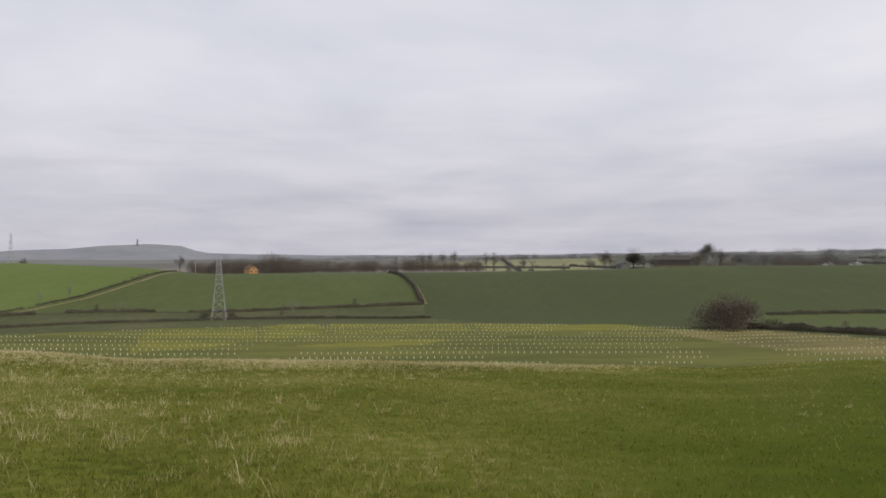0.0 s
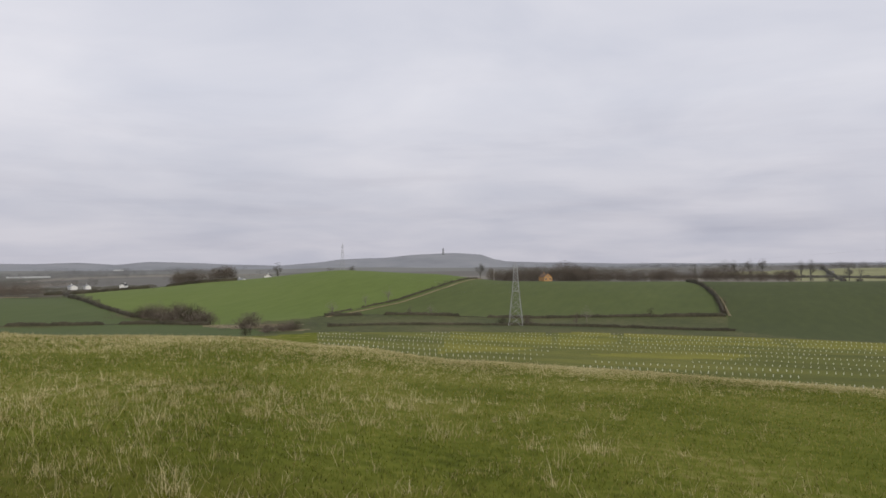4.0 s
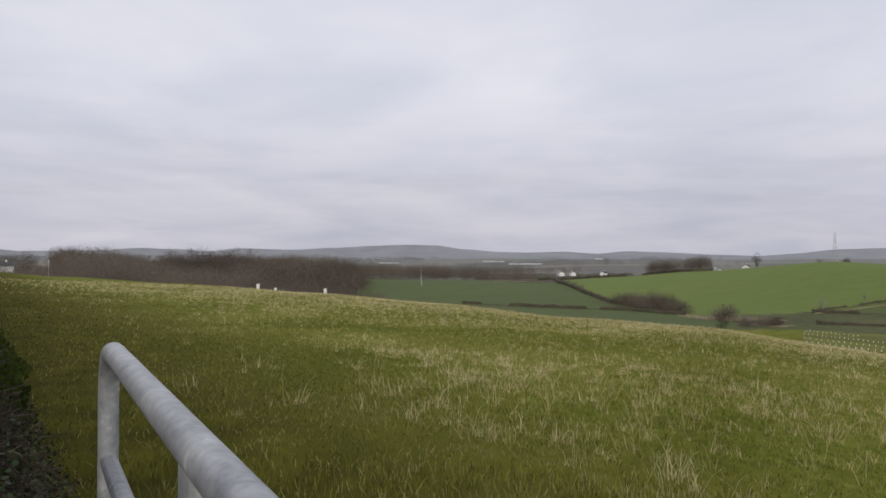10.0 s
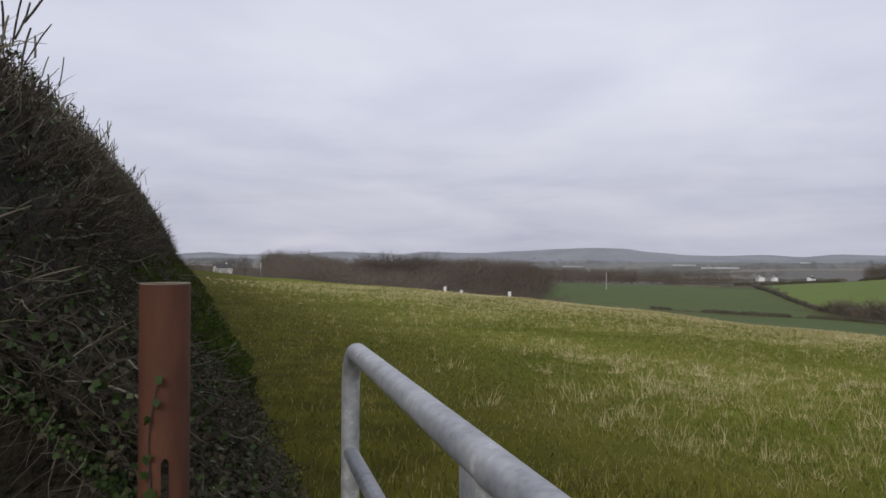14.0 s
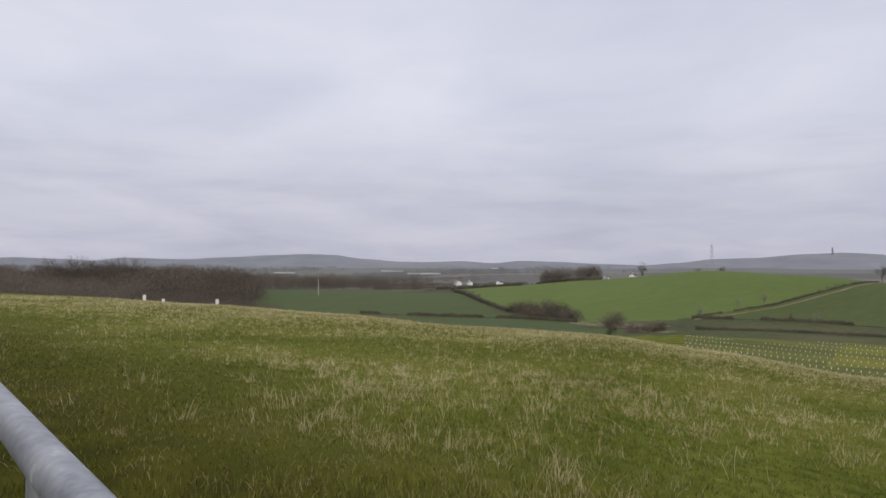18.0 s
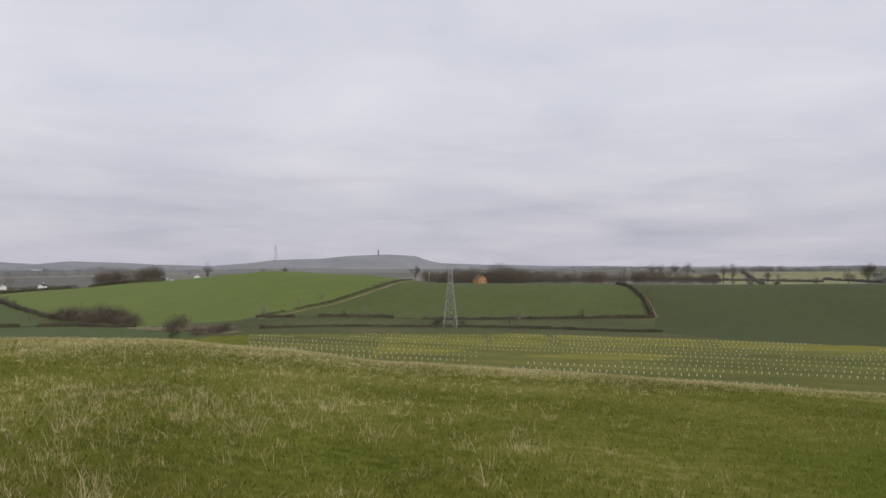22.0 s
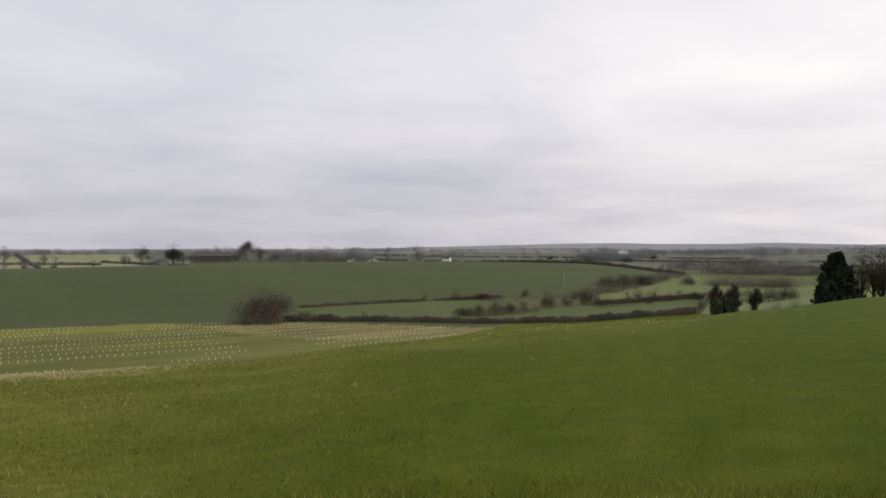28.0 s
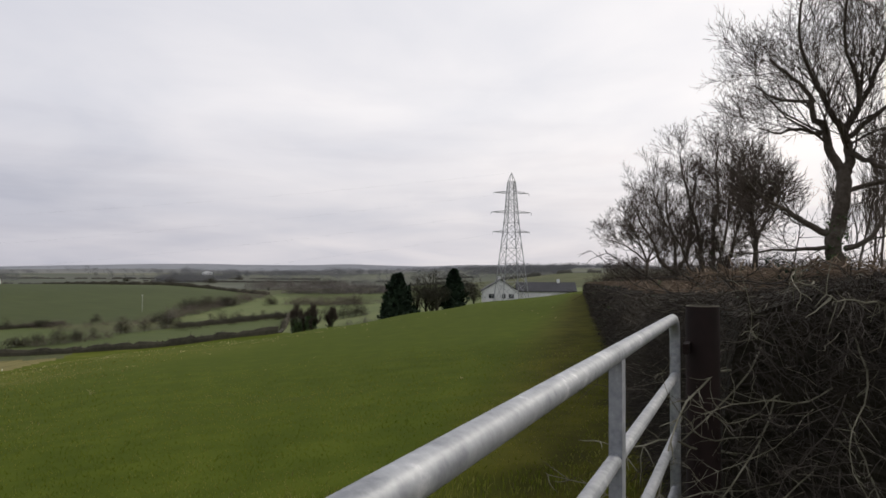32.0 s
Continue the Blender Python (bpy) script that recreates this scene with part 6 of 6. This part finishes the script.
def wood(name, rows, count, h, seed, label, mat, clump=0.0, fine=540):
    """Bare winter woodland: many crowns of fine twigs on thin stems. clump: gathers the trees into woods and hedgerows."""
    rng = random.Random(seed)
    r = np.random.RandomState(seed)
    poly = polar(rows)
    x0, x1 = min(p[0] for p in poly), max(p[0] for p in poly)
    y0, y1 = min(p[1] for p in poly), max(p[1] for p in poly)
    trees = []
    tries = 0
    while len(trees) < count and tries < count * 60:
        tries += 1
        x, y = rng.uniform(x0, x1), rng.uniform(y0, y1)
        if not inside(x, y, poly):
            continue
        if clump and noise.noise((x * 0.0024, y * 0.0024, seed * 1.3)) < 0.16 and abs(noise.noise((x * 0.004, y * 0.004, seed * 2.1))) > 0.03:
            continue
        z, hh = land(x, y), h * rng.uniform(0.6, 1.15) * (0.9 + 0.4 * noise.noise((x * 0.02, y * 0.02, 8.0)) + 0.5 * noise.noise((x * 0.007, y * 0.007, 3.0)))
        trees.append((x, y, z, hh, hh * rng.uniform(0.32, 0.46) * (1.5 if clump else 1)))
    if clump:
        fine = 105
    t = np.repeat(np.array(trees), fine, 0)
    n = len(t)
    v = r.normal(0, 1, (n, 3))
    v /= np.linalg.norm(v, axis=1)[:, None]
    v *= (r.uniform(0, 1, n) ** 0.45)[:, None]
    hh, cw = t[:, 3], t[:, 4]
    low, tall = (0.38, 0.52) if clump else (0.52, 0.46)
    p = np.stack([t[:, 0] + v[:, 0] * cw, t[:, 1] + v[:, 1] * cw, t[:, 2] + hh * (low + tall * v[:, 2])], 1)
    d = (v * 0.7 + np.stack([r.uniform(-1, 1, n), r.uniform(-1, 1, n), r.uniform(-0.3, 1.1, n)], 1)) * (hh * (0.13 if clump else 0.11))[:, None]
    w = hh * (0.013 if clump else 0.0036)
    if not clump:
        # the stems
        a = np.array(trees)
        p = np.concatenate([p, np.stack([a[:, 0], a[:, 1], a[:, 2] - 0.3], 1)])
        d = np.concatenate([d, np.stack([0 * a[:, 0], 0 * a[:, 0], a[:, 3] * 0.9], 1)])
        w = np.concatenate([w, a[:, 3] * 0.012])
    return tagged(new(name, cloud(name, p, d, w, mat)), label, "woodland", kind="stuff")


wood("woodland", [(-88, 390), (-80, 310), (-70, 320), (-65.5, 390), (-66, 540), (-72, 640), (-88, 640)], 1000, 16, 1, "brown bare winter woodland filling the valley head", WOOD_TWIG)
wood("woodland", [(-70, 620), (-60, 560), (-52, 545), (-53, 640), (-68, 760)], 380, 13, 2, "bare winter woodland beyond the bluish crop field", WOOD_TWIG)
wood("woodland", [(-70, 250), (-64.5, 300), (-64, 372), (-67, 390), (-73, 320)], 150, 9, 18, "bare brown trees on the slope beside the crop field", WOOD_TWIG)
wood("hilltop_wood", [(-43.6, 560), (-39.6, 566), (-39, 600), (-43.6, 615)], 75, 11.5, 3, "dark clump of trees round the hilltop farm", WOOD_TWIG)
wood("farm_wood", [(-19.4, 600), (-12.4, 590), (-12.2, 660), (-19.2, 680)], 150, 14, 4, "bare trees sheltering the orange farmhouse", WOOD_TWIG)
wood("shelter_belt", [(-12.6, 570), (-4, 585), (3, 600), (3.4, 660), (-4, 650), (-12.6, 640)], 330, 10.5, 5, "long brown belt of bare trees behind the crest", WOOD_TWIG)
wood("valley_wood", [(52, 760), (60, 700), (62, 900), (53, 980)], 150, 11, 6, "bare grey woodland in the side valley", FAR_TWIG)
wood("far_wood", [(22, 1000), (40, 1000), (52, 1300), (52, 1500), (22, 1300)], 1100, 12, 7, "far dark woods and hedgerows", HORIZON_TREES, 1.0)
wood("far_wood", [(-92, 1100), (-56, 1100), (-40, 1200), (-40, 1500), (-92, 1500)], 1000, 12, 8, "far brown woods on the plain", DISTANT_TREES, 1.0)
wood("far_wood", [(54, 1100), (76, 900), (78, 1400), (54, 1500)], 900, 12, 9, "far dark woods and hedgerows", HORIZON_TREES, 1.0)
wood("far_wood", [(-15, 1100), (22, 1000), (22, 1500), (-15, 1500)], 550, 10, 10, "far dark woods and hedgerows", DISTANT_TREES, 1.0)

wood("far_wood", [(16, 640), (22, 640), (30, 720), (30, 800), (16, 700)], 130, 11, 11, "trees and hedgerows round the skyline farms", WOOD_TWIG)
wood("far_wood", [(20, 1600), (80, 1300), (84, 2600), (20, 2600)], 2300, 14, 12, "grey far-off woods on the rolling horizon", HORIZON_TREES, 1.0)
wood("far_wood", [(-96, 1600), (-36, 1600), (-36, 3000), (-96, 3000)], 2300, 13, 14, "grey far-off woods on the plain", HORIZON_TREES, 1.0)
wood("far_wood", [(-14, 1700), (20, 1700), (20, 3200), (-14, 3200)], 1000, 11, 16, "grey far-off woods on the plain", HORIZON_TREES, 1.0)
wood("woodland", [(-95, 300), (-88, 290), (-86, 330), (-95, 340)], 40, 9, 17, "bare copse beside the far cottage", WOOD_TWIG)

# single trees against the sky: heading, distance, height of the top over the gate's ground, width
SKYLINE = [(-3.8, 600, 0.8, 7), (-1.7, 980, 4.0, 13), (-1.0, 980, 3.6, 11), (0.0, 980, 5.2, 15), (0.9, 980, 5.6, 14), (-2.6, 980, -4.5, 22), (2.7, 660, -2.6, 14), (3.4, 760, 2.6, 9), (4.0, 760, 3.0, 10), (4.15, 600, -8.0, 8), (5.2, 600, -9.4, 6),
           (6.4, 760, -2.4, 10), (7.1, 760, -0.4, 9), (7.0, 610, -11.0, 6), (9.5, 600, -7.0, 5), (11.5, 700, -1.0, 12), (15.6, 640, -0.5, 12), (16.1, 620, -1.6, 9), (16.65, 616, -1.6, 8), (17.1, 700, 3.2, 14), (18.0, 700, 4.0, 15),
           (18.9, 690, 0.0, 13), (21.1, 648, 4.5, 12), (22.4, 690, 2.6, 15), (19.2, 660, 2.0, 12), (26.0, 820, 5, 20), (28.2, 820, 4, 16), (31.0, 820, 5, 20), (24.0, 760, 2.5, 14), (33.5, 860, 4, 22), (43.0, 680, 1, 9), (47.0, 650, -1, 9),
           (-13.3, 640, 0.6, 9), (-14.0, 640, 0.2, 8), (-15.6, 650, 0.2, 10), (-16.7, 640, 0.8, 9), (-17.6, 640, 0.4, 9), (-20.1, 570, 1.6, 9), (-36.0, 660, 3.6, 9), (-32.0, 600, 0.0, 9), (-30.2, 600, 0.2, 8), (-50.6, 520, -12, 8), (-84.9, 420, 3, 11), (-89.5, 430, 3, 12), (-90.8, 440, 2, 14)]
for i, (hd, d, top, w) in enumerate(SKYLINE):
    h = top - at(hd, d)[2]
    airy = w < 11 and i % 3 == 0
    crown_tree(*place(hd, d), w, h, 400 + i, "airy bare tree on the far crest" if airy else "dense bare tree on the far crest", DISTANT_TREES if hd != 14.95 else FAR_HEDGE, 0.35 if h > 9 else 0.0, 5 if airy else 9, 90 if airy else 170, 0.7 if airy else 1.0, name="skyline_tree", group="skyline trees")
crown_tree(*place(14.85, 620), 17, 18, 480, "dense dark tree over the skyline farm", FAR_HEDGE, 0.15, 22, 340, 0.8, name="skyline_tree", group="skyline trees")
for i, (hd, d, h) in enumerate([(12.7, 640, 17), (20.1, 640, 21)]):
    bare_tree(*place(hd, d), h, 0.45, 470 + i, "bare tree standing against the sky on the far crest", 4, (0.08 * i, 0), 1.1, 0.10, group="skyline trees", clear=0.45, thin=0.022 + 0.014 * i, reach=0.85, first=0.4, wood=FAR_TWIG)


def house(heading, d, w, dp, eave, ridge, turn, wall, roof, label, windows=(), name="house", lift=0.0):
    """A gabled house: width across the gable, depth along the ridge. windows: rows of offset and height on the gable wall."""
    x, y, z = at(heading, d)
    t = thing(name, x, y, z - 0.3 + lift, turn, label, "house")
    b = Build()
    hw = w / 2
    b.add([Vector(p) for p in ((-hw, 0, 0), (hw, 0, 0), (hw, 0, eave), (0, 0, ridge), (-hw, 0, eave), (-hw, dp, 0), (hw, dp, 0), (hw, dp, eave), (0, dp, ridge), (-hw, dp, eave))],
          [(0, 1, 2, 3, 4), (9, 8, 7, 6, 5), (0, 5, 6, 1), (1, 6, 7, 2), (0, 4, 9, 5)])
    part("wall", b, wall, t)
    for s in (-1, 1):
        r = Build()
        k = (ridge - eave) / hw
        o = 0.35
        a, c = Vector((s * (hw + o), -o, eave - k * o + 0.05)), Vector((0, -o, ridge + 0.05))
        e_, g_ = Vector((s * (hw + o), dp + o, eave - k * o + 0.05)), Vector((0, dp + o, ridge + 0.05))
        up = Vector((0, 0, 0.18))
        r.add([a, c, g_, e_, a + up, c + up, g_ + up, e_ + up], [(0, 1, 2, 3), (7, 6, 5, 4), (0, 4, 5, 1), (3, 2, 6, 7), (0, 3, 7, 4), (1, 5, 6, 2)])
        part("roof_slope", r, roof, t)
    c = Build()
    c.box((-0.35, dp * 0.7, ridge - 0.4), (0.35, dp * 0.7 + 0.7, ridge + 1.0))
    part("chimney", c, wall, t)
    for ox, oz, ww, wh in windows:
        win = Build()
        win.box((ox - ww / 2, -0.03, oz), (ox + ww / 2, 0.03, oz + wh))
        p = part("window", win, GLASS_DARK, t)
        f = Build()
        f.box((ox - ww / 2 - 0.08, -0.06, oz - 0.1), (ox + ww / 2 + 0.08, 0.0, oz - 0.02))
        f.box((ox - 0.04, -0.05, oz), (ox + 0.04, 0.0, oz + wh))
        part("window_frame", f, WHITE, p)
    return t


house(72.2, 186, 9.4, 12, 2.9, 5.7, -70, WHITE, SLATE, "white bungalow with dark slate roof beyond the brow", [(-2.2, 1.0, 1.5, 1.1), (0.9, 1.0, 0.9, 1.1), (2.8, 1.0, 1.3, 1.1)], "bungalow")
house(73.5, 192, 6.5, 15, 2.5, 4.6, -160, WHITE, SLATE, "low dark-roofed wing beside the bungalow", (), "outbuilding")
house(-14.75, 572, 7, 10, 3.4, 5.8, 40, ORANGE, TAN_ROOF, "orange rendered farmhouse among bare trees", [(-1.9, 1.2, 1.2, 1.3), (1.9, 1.2, 1.2, 1.3), (0.0, 3.5, 1.2, 1.1)], "farmhouse", 0.6)
house(-36.75, 690, 6, 9, 3, 5, 30, WHITE, SLATE, "small white house on the hill shoulder", (), "cottage", 3.5)
house(-38.5, 700, 6, 11, 3, 5, 70, WHITE, GREY_ROOF, "white farm building by the hilltop trees", (), "farm_building", 1.5)
house(-50.2, 760, 6, 16, 3, 4.6, 60, WHITE, GREY_ROOF, "long white farm building on the plain", (), "farm_building", 2)
house(-49.3, 770, 5, 10, 2.8, 4.2, 60, WHITE, GREY_ROOF, "low white farm building on the plain", (), "farm_building", 2)
house(-47.1, 760, 5, 7, 3, 4.6, 20, WHITE, SLATE, "small white cottage on the plain", (), "cottage", 2)
house(36.0, 850, 8, 9, 4.2, 7, 40, WHITE, SLATE, "white farmhouse on the far rise", (), "farmhouse", 6)
house(28.0, 760, 6, 9, 3, 4.6, -60, WHITE, GREY_ROOF, "pale farm building behind the crest", (), "farm_building", 3.5)
house(29.6, 770, 6, 12, 3, 5, -60, WHITE, GREY_ROOF, "pale farm building behind the crest", (), "farm_building", 3.5)
house(18.95, 640, 13, 29, 6.0, 9.6, 72, DARK_BARN, DARK_BARN, "large dark weathered barn among the skyline trees", (), "barn", 0.6)
yard = Build()
yard.box((-15, -0.2, 0), (15, 0.2, 1.5))
tagged(new("yard_wall", yard.mesh("yard_wall", TAN_VERGE)), "low pale wall of the farmyard before the barn", "wall").matrix_basis = pose(*at(17.7, 618), 0, 0, -17.7)
house(14.2, 690, 8, 12, 3.4, 5.4, 10, GREY_STONE, SLATE, "grey stone farm building among the skyline trees", (), "barn", 2.0)
house(49.6, 1450, 14, 80, 5, 7, -45, WHITE, WHITE, "long pale industrial shed in the distance", (), "shed", 6)
house(-91.7, 420, 7, 9, 3.2, 5.2, 20, WHITE, SLATE, "white cottage at the far end of the pasture", (), "cottage", 1.0)


def far_tower():
    x, y, z = at(-23.03, 3560)
    t = thing("tower", x, y, z - 2, label="grey stone monument tower on the far hill", category="tower")
    b = Build()
    b.tube([(0, 0, 0), (0, 0, 27), (0, 0, 30)], [4.6, 3.4, 3.9], 10)
    part("shaft", b, GREY_ROOF, t)
    c = Build()
    c.tube([(0, 0, 30), (0, 0, 34)], [3, 2.4], 8)
    part("turret", c, GREY_ROOF, t)


far_tower()
for heading, d in ((-68.8, 62), (-73.9, 66), (-72.6, 67)):
    x, y, z = at(heading, d)
    b = Build()
    b.box((-0.13, -0.04, 0), (0.13, 0.04, 1.0))
    ob = tagged(new("marker_board", b.mesh("marker_board", WHITE)), "small white marker board on the brow of the pasture", "marker board", "marker boards")
    ob.matrix_basis = pose(x, y, z - 0.05, 0, 0, -heading)

for heading, d, ln in ((-63.1, 1900, 52), (-54.7, 2000, 60), (-51.7, 1750, 80), (-47.0, 2250, 26), (-72.7, 2200, 24)):
    house(heading, d, 12, ln, 2.0, 3.2, -heading + 85, PALE_GLASS, PALE_GLASS, "long pale glasshouse in the distance", (), "glasshouse", 3)
# ---- grass of the near pasture ----
def height_table():
    """The near ground as a table, to set many blades quickly."""
    heads = np.arange(-112, 103, 1.0)
    dist = np.arange(0.5, 56, 0.5)
    return heads, dist, np.array([[at(h, d)[2] for d in dist] for h in heads])


HEADS, DIST, TABLE = height_table()


def heights(h, d):
    i = np.clip((h - HEADS[0]), 0, len(HEADS) - 1.001)
    j = np.clip((d - DIST[0]) / 0.5, 0, len(DIST) - 1.001)
    i0, j0 = i.astype(int), j.astype(int)
    fi, fj = i - i0, j - j0
    return (TABLE[i0, j0] * (1 - fi) * (1 - fj) + TABLE[i0 + 1, j0] * fi * (1 - fj) + TABLE[i0, j0 + 1] * (1 - fi) * fj + TABLE[i0 + 1, j0 + 1] * fi * fj)


def blades(name, h, d, length, width, lean, mat, label, rng, bend=0.5):
    """Bent two-piece blades of grass: one quad and one tip triangle each."""
    n = len(h)
    a = np.radians(h)
    root = np.stack([d * np.sin(a), d * np.cos(a), heights(h, d) - 0.03], 1)
    tilt = rng.normal(0, lean, (n, 2))
    mid = root + np.concatenate([tilt * (length * 0.6)[:, None], (length * 0.6 + 0.03)[:, None]], 1)
    tip = mid + np.concatenate([(tilt * (1 + bend) + rng.normal(0, 0.25, (n, 2))) * (length * 0.42)[:, None], (length * 0.36)[:, None]], 1)
    turn = rng.uniform(0, np.pi, n)
    side = np.stack([np.cos(turn), np.sin(turn), np.zeros(n)], 1) * (width * 0.5)[:, None]
    verts = np.stack([root - side, root + side, mid + side * 0.8, mid - side * 0.8, tip], 1).reshape(-1, 3)
    me = bpy.data.meshes.new(name)
    me.vertices.add(5 * n)
    me.vertices.foreach_set("co", verts.astype(np.float32).ravel())
    base = (np.arange(n) * 5)[:, None]
    loops = np.concatenate([base + np.array([[0, 1, 2, 3]]), base + np.array([[3, 2, 4]])], 1).ravel()
    starts = np.concatenate([np.arange(n)[:, None] * 7, np.arange(n)[:, None] * 7 + 4], 1).ravel()
    me.loops.add(len(loops))
    me.loops.foreach_set("vertex_index", loops.astype(np.int32))
    me.polygons.add(2 * n)
    me.polygons.foreach_set("loop_start", starts.astype(np.int32))
    me.update(calc_edges=True)
    me.materials.append(mat)
    return tagged(new(name, me), label, "grass", kind="stuff")


def patchy(x, y, scale, seed):
    """A cheap smooth random field between about -1 and 1."""
    s = np.zeros_like(x)
    r = np.random.RandomState(seed)
    for k in range(7):
        f = scale * (1 + 0.55 * k)
        a, p = r.uniform(0, 2 * np.pi), r.uniform(0, 2 * np.pi)
        q = r.uniform(0, 2 * np.pi)
        s += np.sin((x * np.cos(a) + y * np.sin(a)) * f + p + 1.3 * np.sin((x * np.sin(a) - y * np.cos(a)) * f * 0.6 + q)) / (1 + 0.25 * k)
    return s / 3.2


def grass():
    rng = np.random.RandomState(5)
    n = 420000
    d = 0.4 + 41 * rng.uniform(0, 1, n) ** 1.5
    h = rng.uniform(-109, 100, n)
    a = np.radians(h)
    x, y = d * np.sin(a), d * np.cos(a)
    off = y - 0.068 * x
    worn_at = (np.clip(1 - (off - 0.8) / 8.0, 0, 1) * (x < 0.5)) + np.clip(1 - d / 7.0, 0, 1) * 0.5
    lushness = np.clip((h + 16 - 36 * np.clip(d / 36, 0, 1) + 8 * patchy(x, y, 0.09, 3)) / 40, 0, 1)
    pick = rng.uniform(0, 1, n)
    moss = pick < worn_at * 0.7
    lush = ~moss & (rng.uniform(0, 1, n) < lushness)
    rest = ~moss & ~lush
    lush &= rng.uniform(0, 1, n) < 1.6 - d / 13
    tall = 1 + 0.35 * patchy(x, y, 1.1, 9)
    for name, mask, mat, label, k in (("grass", rest, BLADES, "short yellow-green pasture grass", 1.0), ("lush_grass", lush, LUSH_BLADES, "short lush green pasture grass", 0.42), ("trodden_grass", moss, MOSS_BLADES, "trodden brownish grass and moss", 0.8)):
        m = int(mask.sum())
        ln = np.clip(rng.uniform(0.025, 0.065, m) * tall[mask], 0.02, 0.09) * k * np.clip(1.35 - d[mask] / 40, 0.4, 1)
        blades(name, h[mask], d[mask], ln, 0.0028 + d[mask] * 0.00060, 0.75, mat, label, rng)
    # dry stalks in separate tufts, thickest along the brow
    n = 95000
    d = 2.8 + 50 * rng.uniform(0, 1, n) ** 0.72
    h = rng.uniform(-94, 78, n)
    a = np.radians(h)
    x, y = d * np.sin(a), d * np.cos(a)
    off = y - 0.068 * x
    brow = np.interp(h, [b[0] for b in BROW], [b[1] for b in BROW])
    field = patchy(x, y, 0.45, 21) * 0.3 + patchy(x, y, 1.6, 22) * 0.45
    want = 0.50 + np.clip((h - 2) / 24, 0, 0.62) + np.clip((6.5 - off) / 5, 0, 1.5) * (x < 1) + np.clip((4.5 - d) / 3, 0, 1) * 0.5 + 0.45 * np.clip((h + 28) / 20, 0, 1) * (d < brow * 0.65) - 0.20 * np.clip((-30 - h) / 10, 0, 1) * np.clip((h + 78) / 10, 0, 1) * (d < 16) - 1.45 * np.clip((d / brow - 0.40) / 0.5, 0, 1) * np.clip((26 - h) / 20, 0.25, 1)
    keep = (field + rng.normal(0, 0.5, n) > want) & (d < brow * 1.12)
    th, td = h[keep], d[keep]
    size = np.interp(th, [5, 25], [1.0, 0.5]) * rng.uniform(0.5, 1.25, len(th)) * np.where(td < 12, 1.3, 1.0) * np.clip(1.25 - td / 90, 0.6, 1.2)
    k = np.clip(rng.poisson(np.where(td < 14, 16, 5)), 3, 40)
    who = np.repeat(np.arange(len(th)), k)
    m = len(who)
    r = np.abs(rng.normal(0, 0.075, m)) * size[who]
    turn = rng.uniform(0, 2 * np.pi, m)
    a = np.radians(th[who])
    px, py = td[who] * np.sin(a) + r * np.cos(turn), td[who] * np.cos(a) + r * np.sin(turn)
    ln = np.clip(0.035 + rng.exponential(0.044, m), 0.035, 0.21) * size[who]
    blades("dry_grass", np.degrees(np.arctan2(px, py)), np.hypot(px, py), ln, 0.0015 + td[who] * 0.00034, 0.45, STRAW, "bleached dry grass stalks in wispy tufts", rng, 0.9)


grass()
